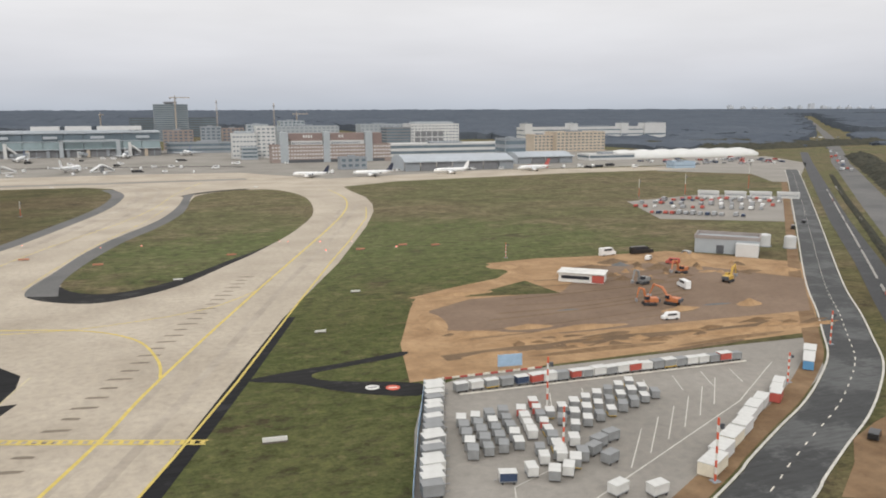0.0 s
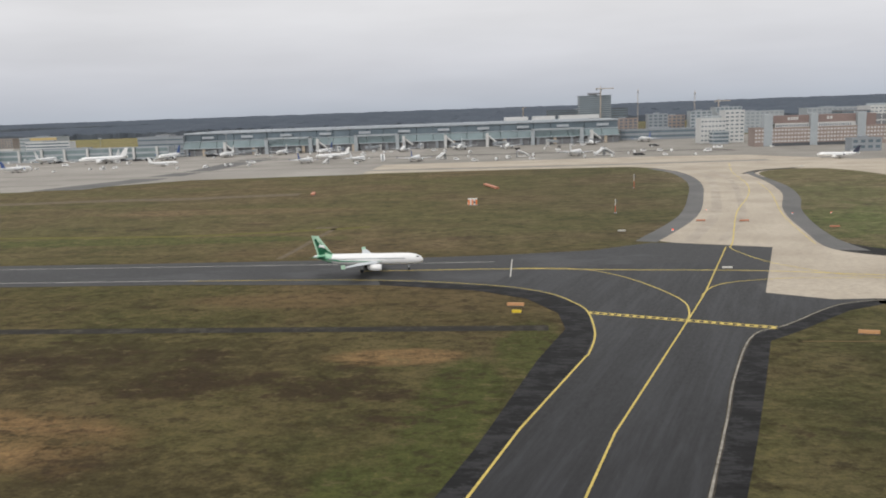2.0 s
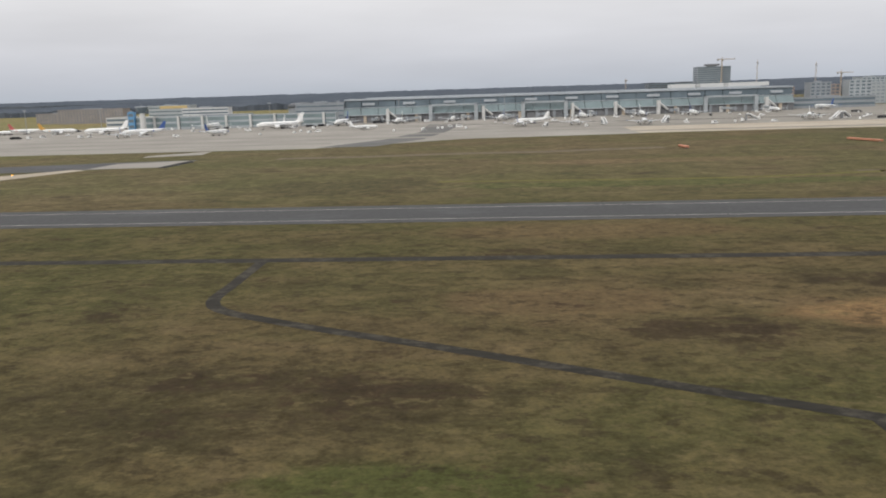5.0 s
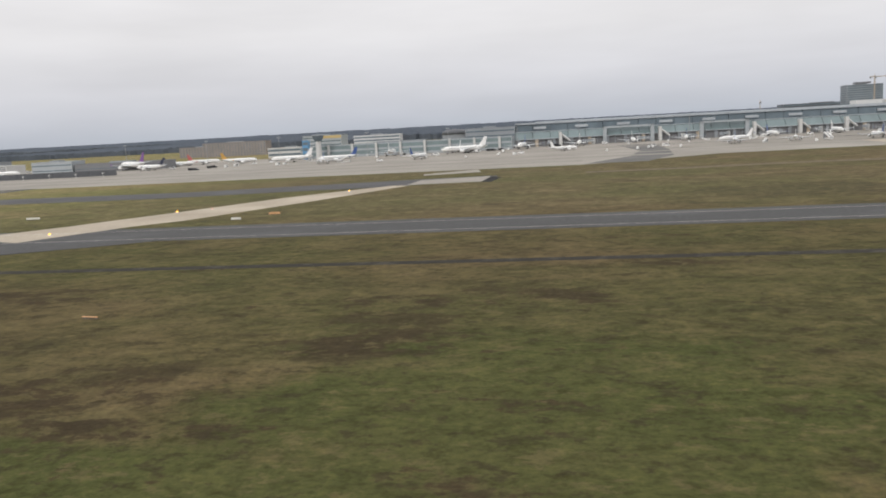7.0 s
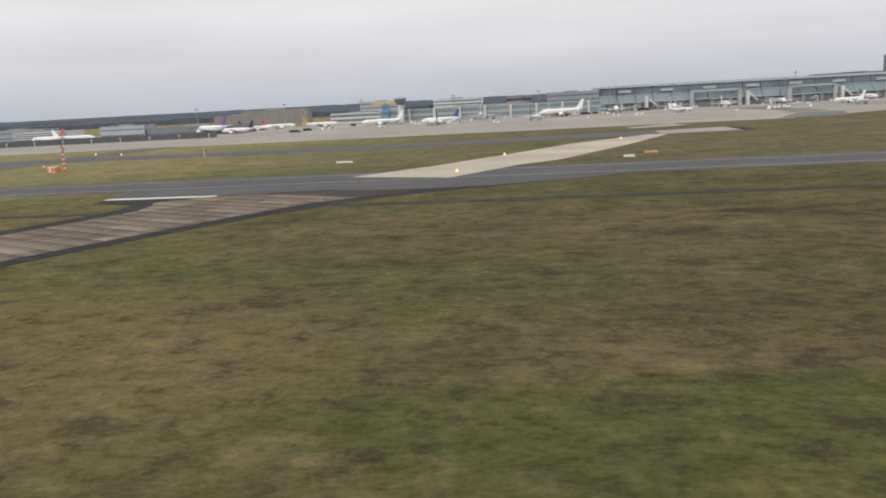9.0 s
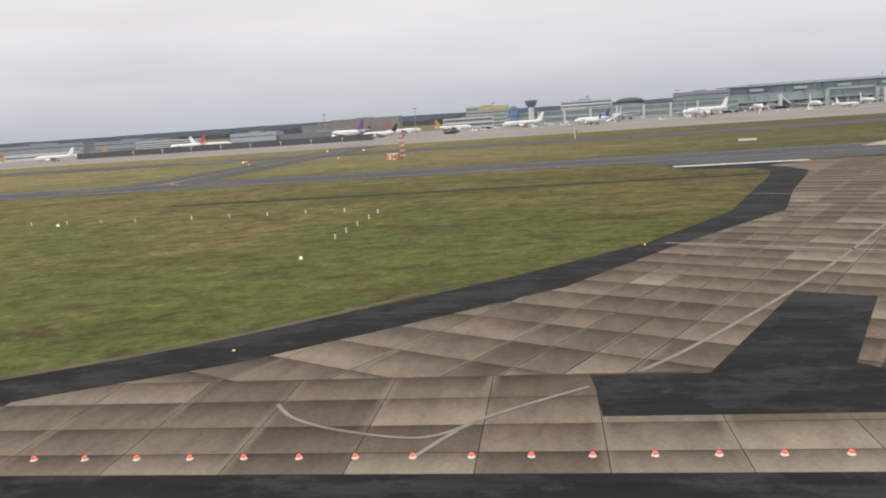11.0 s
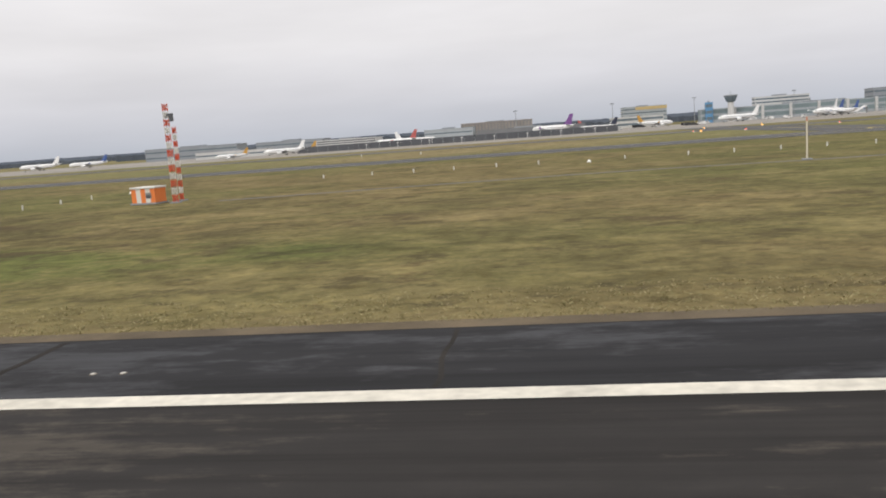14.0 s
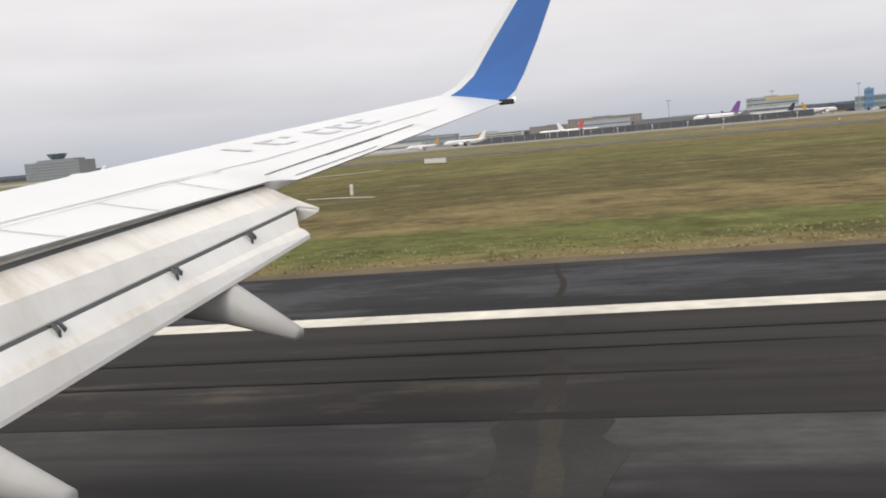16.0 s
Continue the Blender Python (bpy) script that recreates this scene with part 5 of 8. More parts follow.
for ob, x, y, turn, size in (
        (blue, -272, 840, 85, 1.1), (pale, -100, 862, 70, 1.15), (blue, 17, 1140, 100, 1.2), (pale, -62, 1100, 270, 1.1), (blue, -176, 1062, 268, 1.2),
        (pale, 254, 716, 184, 1.0), (navy, 118, 720, 160, 0.9), (blue, -844, 850, 110, 1.1), (pale, -805, 1020, 95, 1.5), (blue, -735, 850, 75, 1.1), (pale, -721, 1030, 260, 1.3),
        (pale, -578, 890, 30, 0.9), (blue, -424, 1060, 262, 1.3), (pale, -386, 940, 200, 1.1), (blue, -318, 1065, 275, 1.2), (amber, -1010, 1000, 20, 1.25), (pale, -921, 960, 200, 1.4),
        (red, -1080, 1040, 15, 1.2), (navy, -1100, 1005, 10, 1.1), (blue, -842, 900, 215, 1.3), (pale, -703, 985, 205, 1.6), (blue, -633, 1030, 265, 1.5), (pale, -560, 1050, 268, 1.3),
        (amber, -1430, 700, 200, 0.8), (pale, -1400, 760, 190, 1.1), (red, -1310, 880, 165, 1.4), (pale, -1290, 900, 14, 1.3), (navy, -1085, 905, 165, 1.2), (pale, -490, 1075, 270, 1.2), (pale, -240, 1070, 268, 1.3),
        (blue, -1700, 900, 200, 1.2), (pale, -1800, 950, 190, 1.4), (pale, -1950, 980, 200, 1.3)):
    again(ob, x, y, 0.05, turn, size)


# ---- apron vehicles ----
def van(label, col, group, m, ln=4.6, h=2.1):
    t = thing("service_vehicle", label, "vehicle", group, m)
    bm = bmesh.new()
    prof = [(-ln / 2, 0.35), (-ln / 2, h * 0.95), (-ln / 2 + 0.25, h), (ln * 0.22, h), (ln * 0.36, h * 0.58), (ln / 2 - 0.05, h * 0.5), (ln / 2, 0.35)]
    sides = [[bm.verts.new((x, y, z)) for x, z in prof] for y in (-0.9, 0.9)]
    for i in range(len(prof)):
        j = (i + 1) % len(prof)
        bm.faces.new((sides[0][i], sides[0][j], sides[1][j], sides[1][i]))
    bm.faces.new(list(reversed(sides[0]))), bm.faces.new(sides[1])
    bmesh.ops.recalc_face_normals(bm, faces=bm.faces)
    part("body", bm, col, t)
    part("window_band", boxes((-ln * 0.3, ln * 0.24, -0.93, 0.93, h * 0.62, h * 0.88)), WINDOWM, t)
    for x in (-ln * 0.32, ln * 0.32):
        for y in (-0.86, 0.86):
            part("wheel", tube(bmesh.new(), [(x, y - 0.1, 0.34), (x, y + 0.1, 0.34)], [0.34, 0.34], 10), TYRE, t)
    return t


CARWHITE = plain("white_car_paint", (0.72, 0.72, 0.71), 0.35, vary=0.05)
CARGREY = plain("silver_car_paint", (0.36, 0.37, 0.38), 0.35, 0.3)
CARBLUE = plain("dark_blue_car_paint", (0.04, 0.06, 0.11), 0.35)
CARBLACK = plain("black_car_paint", (0.02, 0.02, 0.022), 0.3)
ORANGE = plain("orange_machine_paint", (0.46, 0.16, 0.06), 0.5, vary=0.2)
MUSTARD = plain("yellow_machine_paint", (0.50, 0.32, 0.06), 0.55, vary=0.2)

vw = van("white service van parked on the apron", CARWHITE, "apron vehicles", at(-480, 905, 0.05, 20), 5.4, 2.4)
vb = van("low dark apron tractor or bus", CARBLACK, "apron vehicles", at(-36, 838, 0.05, 5), 12, 2.6)
random.seed(4)
for i in range(70):
    x = random.uniform(-1450, 480)
    y = random.choice((random.uniform(815, 1040), random.uniform(1010, 1080)))
    if -60 < x < 140:
        y = random.uniform(860, 1030)
    elif x >= 140:
        y = random.uniform(712, 790)
    again(vw if i % 4 else vb, x, y, 0.05, random.choice((0, 90, 180, 20, 70)) + random.uniform(-8, 8), random.uniform(0.9, 1.5))


def stairs(m):
    t = thing("boarding_stairs", "pale mobile boarding stairs on the apron", "stairs", "boarding stairs", m)
    bm = bmesh.new()
    for k in range(14):
        box(bm, k * 0.55, k * 0.55 + 0.6, -0.9, 0.9, 0.6 + k * 0.24, 0.8 + k * 0.24)
    part("treads", bm, STEEL, t)
    for s in (-1, 1):
        part("side_panel", tube(bmesh.new(), [(0, s * 0.95, 1.2), (7.7, s * 0.95, 4.7)], [0.45, 0.45], 6), CARWHITE, t)
    part("chassis", boxes((-0.5, 8, -0.8, 0.8, 0.3, 0.7)), CARWHITE, t)
    part("landing", boxes((7.5, 9.5, -1.0, 1.0, 3.9, 4.1)), STEEL, t)
    part("leg", boxes((8.6, 8.9, -0.8, 0.8, 0.05, 3.9)), STEEL, t)
    return t


for i in range(62):
    x = random.uniform(-520, 20) if i < 40 else random.uniform(-1000, -500)
    y = random.choice((random.uniform(815, 905), random.uniform(960, 1090)))
    again(vw, x, y, 0.06, random.choice((0, 90, 20, 70)) + random.uniform(-8, 8), random.uniform(0.8, 1.4))
st = stairs(at(-376, 850, 0.05, 60))
for x, y, a in ((-310, 855, 100), (-60, 862, 220), (-80, 850, 40), (-250, 860, 60), (-830, 860, 20), (-690, 1000, 160), (-900, 970, 120), (-150, 870, 200)):
    again(st, x, y, 0.05, a, 1.6)


def jet_bridge(m):
    t = thing("jet_bridge", "grey passenger bridge reaching from the terminal", "jet bridge", "jet bridges", m)
    part("tunnel", boxes((-1.6, 1.6, -30, 0, 4.2, 7.2)), PANEL, t)
    part("head", boxes((-2.4, 2.4, -34, -30, 4.0, 7.4)), GREYB, t)
    part("drive_leg", boxes((-1.4, -0.9, -25, -24, 0, 4.2), (0.9, 1.4, -25, -24, 0, 4.2)), STEEL, t)
    part("rotunda", tube(bmesh.new(), [(0, -1, 0), (0, -1, 8)], [2.6, 2.6], 10), OFFWHITE, t)
    return t


jb = jet_bridge(at(-600, 1108, 0.04, 0))
for i in range(1, 10):
    again(jb, -600 + i * 60, 1108 + i * 4.5, 0.04, random.choice((-25, 0, 20)))

# ---- baggage cart lot ----
CARTROOF = plain("white_cart_tarpaulin", (0.56, 0.555, 0.53), 0.7, vary=0.14, scale=0.8)
CARTGREY = plain("grey_cart_side", (0.24, 0.245, 0.245), 0.7, vary=0.2, scale=0.8)
CARTRED = plain("red_crate", (0.40, 0.08, 0.06), 0.6)
CARTYEL = plain("yellow_cart_frame", (0.55, 0.36, 0.04), 0.6)
NAVYP = plain("dark_blue_tarpaulin", (0.03, 0.05, 0.10), 0.7)


def cart(label, roof, side, base, m, ln=3.0, w=1.9, h=2.0):
    t = thing("baggage_cart", label, "baggage cart", "carts in the lot", m)
    part("deck", boxes((-ln / 2, ln / 2, -w / 2, w / 2, 0.4, 0.55)), base, t)
    part("roof", boxes((-ln / 2 - 0.06, ln / 2 + 0.06, -w / 2 - 0.06, w / 2 + 0.06, h, h + 0.12), bevel=0.04), roof, t)
    part("end_wall", boxes((-ln / 2, -ln / 2 + 0.06, -w / 2, w / 2, 0.55, h)), side, t)
    part("end_wall", boxes((ln / 2 - 0.06, ln / 2, -w / 2, w / 2, 0.55, h)), roof, t)
    part("side_curtain", boxes((-ln / 2 + 0.06, ln / 2 - 0.06, -w / 2 + 0.1, w / 2 - 0.1, 0.55, h)), side, t)
    part("drawbar", boxes((ln / 2, ln / 2 + 0.9, -0.06, 0.06, 0.42, 0.5)), base, t)
    for x in (-ln * 0.33, ln * 0.33):
        for y in (-w / 2 + 0.1, w / 2 - 0.1):
            part("wheel", tube(bmesh.new(), [(x, y - 0.07, 0.22), (x, y + 0.07, 0.22)], [0.22, 0.22], 8), TYRE, t)
    return t


Z0 = 0.04
ca = cart("white-roofed baggage cart with grey sides", CARTROOF, CARTGREY, STEEL, at(56, 148.8, Z0, 3))
cb = cart("pale grey covered baggage cart", CARTROOF, CARTROOF, STEEL, at(59.6, 148.9, Z0, 3))
cc = cart("white baggage cart with a yellow frame", CARTROOF, CARTGREY, CARTYEL, at(63.2, 148.8, Z0, 3))
cd = cart("grey flat-roofed baggage cart", CARTGREY, CARTGREY, STEEL, at(66.8, 148.7, Z0, 3))
ce = cart("white baggage cart with a red side", CARTROOF, CARTRED, STEEL, at(84, 148.2, Z0, 3))
cf = cart("white baggage cart with a dark blue side", CARTROOF, NAVYP, STEEL, at(70.5, 148.6, Z0, 3))
random.seed(11)
pick = [ca, cb, ca, cd, cb, cc, cd, cb]
# long row on the far kerb
for i in range(18):
    x = 74 + i * 3.15
    if abs(x - 84) > 2:
        again(random.choice(pick if i % 8 else [ce]), x, 148.6 - 0.015 * (x - 56), Z0, random.uniform(-6, 10), random.uniform(0.95, 1.12))
# column along the fence
for i in range(19):
    y = 149.5 - i * 2.45
    x = 50.2 + (y - 150) * 0.335
    again(random.choice((cb, cd, ca, cb)), x, y, Z0, 70 + random.uniform(-4, 4) - 70, random.uniform(1.1, 1.35))
# blocks in the middle of the lot
for r in range(5):
    for c in range(4):
        again(random.choice((ca, cd, cd)), 46.5 + c * 3.1 + r * 0.75, 116.5 + r * 3.6 + c * 0.35, Z0, 72 + random.uniform(-5, 5), random.uniform(0.9, 1.02))
for r in range(8):
    for c in range(2):
        if random.random() < 0.9:
            again(random.choice((cb, ca, cb, cc, ce, cd)), 57.5 + c * 3.4 + r * 0.85, 110.5 + r * 3.5, Z0, 72 + random.uniform(-6, 6), random.uniform(0.85, 1.0))
for c in range(8):
    for r in range(3):
        again(random.choice((ca, cc, cd)), 69.5 + c * 3.5 - r * 0.9, 121.5 + c * 1.45 + r * 3.7, Z0, 68 + random.uniform(-6, 6), random.uniform(0.85, 0.98))
for x, y, a, o in ((56.5, 104.5, 60, ca), (59.5, 105.2, 62, cb), (62, 107.5, 60, cc), (64.5, 109.5, 65, cd), (67.5, 111, 20, cd), (70, 113.4, 20, cd), (73.5, 115.2, 18, cd), (68.5, 107, 20, cd),
                   (48.6, 106, 165, cf), (53.4, 107, 75, cb), (63.8, 96.5, 20, cb), (69.6, 94.2, 10, cb), (61, 111.5, 60, ca), (66, 115.5, 65, cb)):
    again(o, x, y, Z0, a + random.uniform(-5, 5), random.uniform(0.95, 1.08))

# containers and vans along the road side of the lot
CREAM = plain("cream_container", (0.60, 0.55, 0.44), 0.7, vary=0.12)


def crate(label, mat, m, ln=5.0, w=2.3, h=2.4):
    t = thing("storage_container", label, "container", "containers by the road", m)
    part("body", boxes((-ln / 2, ln / 2, -w / 2, w / 2, 0.15, h), bevel=0.05), mat, t)
    part("lid", boxes((-ln / 2 - 0.08, ln / 2 + 0.08, -w / 2 - 0.08, w / 2 + 0.08, h, h + 0.14)), CARTROOF, t)
    part("skid", boxes((-ln / 2 + 0.3, ln / 2 - 0.3, -w / 2 + 0.2, -w / 2 + 0.5, 0, 0.15), (-ln / 2 + 0.3, ln / 2 - 0.3, w / 2 - 0.5, w / 2 - 0.2, 0, 0.15)), STEEL, t)
    return t


k1 = crate("cream-coloured covered storage container", CREAM, at(83.5, 98.5, Z0, 32), 6.5, 3.0)
k2 = crate("white storage container beside the road", OFFWHITE, at(88.5, 102.6, Z0, 32), 5.5, 2.8)
for x, y, a, o, s in ((94, 106.8, 33, k1, 0.95), (99.5, 110.5, 34, k2, 0.95), (103.5, 114, 36, k2, 0.9), (108, 117.5, 36, k2, 0.9), (112.5, 120.6, 38, k2, 0.85), (120, 124.6, 40, k2, 0.8), (123.5, 127.8, 40, k2, 0.8), (147, 143.5, 45, k2, 1.0), (143, 139.5, 45, k2, 0.9)):
    again(o, x, y, Z0, a, s)
crate("red and white storage container", CARTRED, at(117.5, 121.8, Z0, 40), 4.2, 2.2, 2.2)
crate("blue-fronted white storage container by the road", BLUEP, at(140, 136.5, Z0, 45), 4.5, 2.4, 2.3)

# blue screen fence, painted lot lines, red-white barrier
fence = thing("screen_fence", "pale blue windscreen fence along the cart lot", "fence", m=None)
FENCEB = plain("pale_blue_mesh", (0.30, 0.42, 0.55), 0.7, vary=0.15)
fpts = [(48.6, 152), (46.5, 146), (44.3, 140), (42.1, 134), (40, 128.5), (38, 122.5), (35.9, 116.5), (33.8, 110.5), (31.8, 104.5), (29.8, 98)]
for (xa, ya), (xb, yb) in zip(fpts, fpts[1:]):
    d = Vector((xb - xa, yb - ya, 0)).normalized()
    s = Vector((-d.y, d.x, 0)) * 0.04
    bm = bmesh.new()
    vs = [bm.verts.new(p) for p in (Vector((xa, ya, 0.1)) - s, Vector((xb, yb, 0.1)) - s, Vector((xb, yb, 2.6)) - s, Vector((xa, ya, 2.6)) - s, Vector((xa, ya, 0.1)) + s, Vector((xb, yb, 0.1)) + s, Vector((xb, yb, 2.6)) + s, Vector((xa, ya, 2.6)) + s)]
    for f in ((0, 1, 2, 3), (7, 6, 5, 4), (3, 2, 6, 7), (0, 3, 7, 4), (1, 5, 6, 2)):
        bm.faces.new([vs[k] for k in f])
    part("screen_panel", bm, FENCEB, fence)
    part("post", tube(bmesh.new(), [(xa, ya, 0), (xa, ya, 2.8)], [0.06, 0.06], 6), STEEL, fence)
kerb = ribbon("lot_kerb", [(55, 146.9), (129.5, 145.6)], 0.8, 0.12, WHITE, "white kerb edge along a row of carts", "kerb")
LL = bmesh.new()
for i in range(7):
    ribbon_bm(LL, [(74 + i * 8, 141.5 + i * 0.2), (70.5 + i * 8, 133.5)], 0.2, 0.06)
for i in range(6):
    ribbon_bm(LL, [(82 + i * 6.5, 118 + i * 4), (71 + i * 6.5, 104 + i * 4)], 0.2, 0.06)
ribbon_bm(LL, [(52, 92), (72, 103), (110, 124), (135, 143)], 0.25, 0.062)
ribbon_bm(LL, [(45, 93), (49, 104), (58, 108)], 0.25, 0.062)
tagged(part("lot_marking", LL, PALE, None), "faded white bay lines on the cart lot", "line", kind="structure")
bar = thing("barrier_boards", "low red and white barrier boards at the lot edge", "barrier")
for i in range(14):
    part("board", boxes((53 + i * 1.9, 54.8 + i * 1.9, 156.6, 156.8, 0.3, 0.75)), CARTRED if i % 2 else WHITE, bar)
    part("foot", boxes((53.1 + i * 1.9, 53.3 + i * 1.9, 156.5, 156.9, 0, 0.32)), STEEL, bar)
bb = thing("site_board", "pale blue-grey notice board on posts", "board", m=at(71.5, 157.5, 0, -6))
part("panel", boxes((-3, 3, -0.08, 0.08, 1.4, 4.3)), FENCEB, bb)
part("post", tube(bmesh.new(), [(-2.6, 0.15, 0), (-2.6, 0.15, 4.2)], [0.09, 0.09], 6), STEEL, bb)
part("post", tube(bmesh.new(), [(2.6, 0.15, 0), (2.6, 0.15, 4.2)], [0.09, 0.09], 6), STEEL, bb)

# road lines and kerbs
RL = bmesh.new()
mid = spline(ROAD, 8)
dashes(RL, mid, 0.24, 0.06, 2.6, 3.0)


def offset(pts, w):
    out = []
    for i, p in enumerate(pts):
        d = (Vector(pts[min(i + 1, len(pts) - 1)]) - Vector(pts[max(i - 1, 0)])).normalized()
        out.append((p[0] - d.y * w, p[1] + d.x * w))
    return out


tagged(part("road_centre_line", RL, WHITE, None), "white dashed centre line of the perimeter road", "line", kind="structure")
for w, lab in ((-6.1, "pale concrete kerb along the perimeter road"), (6.1, "pale kerb between lot and road")):
    bm = bmesh.new()
    ribbon_bm(bm, offset(mid, w), 0.5, 0.16)
    tagged(part("road_kerb", bm, PALE, None), lab, "kerb", kind="structure")
ribbon("road_verge", offset(mid, -9.2), 4.5, 0.043, BROWNSOIL, "bare sandy verge between the two roads", "verge")
ribbon("road", [(3834, 4035), (1309, 1310), (905, 890), (723, 703), (643, 615), (420, 373), (300, 241), (180, 109)], 19, 0.04, GREYPAVE, "grey main road behind the verge trees", "road")

# red and white concrete barriers along both edges of the second carriageway
def barrier(label, mat, m):
    t = thing("road_barrier", label, "barrier", "road barriers", m)
    bm = bmesh.new()
    prof = [(-0.32, 0), (-0.32, 0.12), (-0.14, 0.4), (-0.09, 0.85), (0.09, 0.85), (0.14, 0.4), (0.32, 0.12), (0.32, 0)]
    ends = [[bm.verts.new((x, y, z)) for y, z in prof] for x in (-1.9, 1.9)]
    for i in range(len(prof)):
        j = (i + 1) % len(prof)
        bm.faces.new((ends[0][j], ends[0][i], ends[1][i], ends[1][j]))
    bm.faces.new(ends[0]), bm.faces.new(list(reversed(ends[1])))
    part("block", bm, mat, t)
    return t


BARW, BARR = plain("dirty_white_barrier", (0.50, 0.48, 0.44), 0.8, vary=0.3), plain("faded_red_barrier", (0.38, 0.13, 0.09), 0.8, vary=0.3)
bars = (barrier("dirty white concrete road barrier", BARW, at(189, 152, 0.05, 48)), barrier("faded red concrete road barrier", BARR, at(192, 155.2, 0.05, 48)))
random.seed(52)
for (xa, ya), (xb, yb), count in (((195, 158.5), (480, 477), 74), ((262, 219), (500, 488), 66)):
    for k in range(count):
        f = k / count
        if random.random() < 0.8:
            again(bars[random.random() < 0.07], xa + (xb - xa) * f, ya + (yb - ya) * f, 0.05, 48 + random.uniform(-4, 4))

# ---- building site ----
ROOFW = plain("white_site_roof", (0.62, 0.61, 0.58), 0.7, vary=0.2, scale=0.5)
hut = thing("site_building", "white torn-down low building with a dark window strip", "building", m=at(128, 243, 0.05, -38))
part("wall", boxes((0, 16, 0, 8, 0, 3.2)), ROOFW, hut)
part("roof", boxes((-0.5, 16.5, -0.6, 8.6, 3.2, 3.6), bevel=0.08), ROOFW, hut)
part("window_strip", boxes((1, 11, -0.1, 0.2, 1.2, 2.4)), WINDOWM, hut)
part("broken_wall", boxes((12, 16.2, -0.3, 0.1, 0.3, 2.9)), CARTRED, hut, "red and white rubble wall")
sub = thing("substation", "flat grey substation with a rusty parapet", "building", m=at(211, 277, 0.03, -42))
part("wall", boxes((0, 26, 0, 14, 0, 6.2)), PANEL, sub)
part("parapet", boxes((-0.3, 26.3, -0.3, 0.3, 6.2, 7.6), (-0.3, 26.3, 13.7, 14.3, 6.2, 7.6), (-0.3, 0.3, 0.3, 13.7, 6.2, 7.6), (25.7, 26.3, 0.3, 13.7, 6.2, 7.6)), BROWNM, sub)
part("door", boxes((9, 12, -0.12, 0.1, 0, 3.6)), DARKB, sub)
part("annex", boxes((17, 26, -5, 0, 0, 5.2)), OFFWHITE, sub)
for x, y in ((250, 279), (257, 271)):
    tk = thing("storage_tank", "white upright storage tank", "tank", "tanks by the substation", at(x, y, 0.02))
    part("shell", tube(bmesh.new(), [(0, 0, 0), (0, 0, 5.2), (0, 0, 5.7)], [2.6, 2.6, 1.2], 18), OFFWHITE, tk)
    part("base", tube(bmesh.new(), [(0, 0, 0), (0, 0, 0.3)], [2.9, 2.9], 18), GREYB, tk)


def excavator(label, col, m, reach=1.0):
    t = thing("excavator", label, "excavator", "machines on the site", m)
    for s in (-1, 1):
        tr = part("track", boxes((-2.2, 2.2, s * 1.2 - 0.35, s * 1.2 + 0.35, 0, 0.95), bevel=0.25), TYRE, t)
    part("undercarriage", boxes((-1.2, 1.2, -0.9, 0.9, 0.4, 1.1)), STEEL, t)
    part("house", boxes((-2.6, 1.4, -1.35, 1.35, 1.1, 2.5), bevel=0.12), col, t)
    cab = part("cab", boxes((0.1, 1.7, 0.25, 1.35, 1.2, 3.2), bevel=0.1), col, t)
    part("cab_glass", boxes((0.3, 1.75, 0.2, 1.4, 2.0, 3.0)), WINDOWM, cab)
    part("counterweight", boxes((-3.2, -2.5, -1.3, 1.3, 1.2, 2.3), bevel=0.1), DARKB, t)
    bm = tube(bmesh.new(), [(1.2, -0.3, 1.8), (3.0 * reach, -0.3, 5.0), (5.6 * reach, -0.3, 5.6)], [0.35, 0.45, 0.25], 6)
    part("boom", bm, col, t)
    part("stick", tube(bmesh.new(), [(5.4 * reach, -0.3, 5.8), (6.6 * reach, -0.3, 2.2)], [0.3, 0.2], 6), col, t)
    part("bucket", boxes((6.1 * reach, 7.3 * reach, -0.9, 0.3, 1.0, 2.2), bevel=0.2), STEEL, t)
    return t


excavator("orange crawler excavator with a raised boom", ORANGE, at(146, 200, 0.06, 120), 1.2)
excavator("orange excavator on the gravel", ORANGE, at(178, 240, 0.06, 200), 0.9)
excavator("yellow wheel loader digging at the site edge", MUSTARD, at(185, 222, 0.06, 30), 0.9)
excavator("grey-green digger on the building site", CARTGREY, at(154, 229, 0.06, 200), 0.8)
excavator("small orange digger beside a heap", ORANGE, at(139, 202, 0.06, 160), 0.6)
for x, y, a, ln, h, o, lab in ((135, 185, 175, 5.2, 2.2, CARWHITE, "white van on the building site"), (164, 219, 80, 7, 3.0, CARWHITE, "white site lorry on the gravel"), (171, 282, 10, 8, 3.4, CARWHITE, "white box lorry at the site edge"), (187, 281, 0, 11, 3.2, CARBLACK, "long dark lorry at the site edge"),
                          (182, 268, 40, 4.6, 1.8, CARWHITE, "white pick-up on the building site"), (186, 257, 150, 5.5, 2.4, CARTRED, "red and white lorry on the site"), (201, 269, 90, 5, 2.6, CARGREY, "grey lorry at the site edge"), (121, 100, 35, 4.5, 1.5, CARBLACK, "black car driving on the perimeter road"), (322, 332, 48, 4.6, 1.6, CARBLACK, "black car on the far carriageway"), (300, 316, 48, 6, 2.2, CARBLACK, "dark lorry on the verge road")):
    van(lab, o, "site and road vehicles", at(x, y, 0.06, a), ln, h)


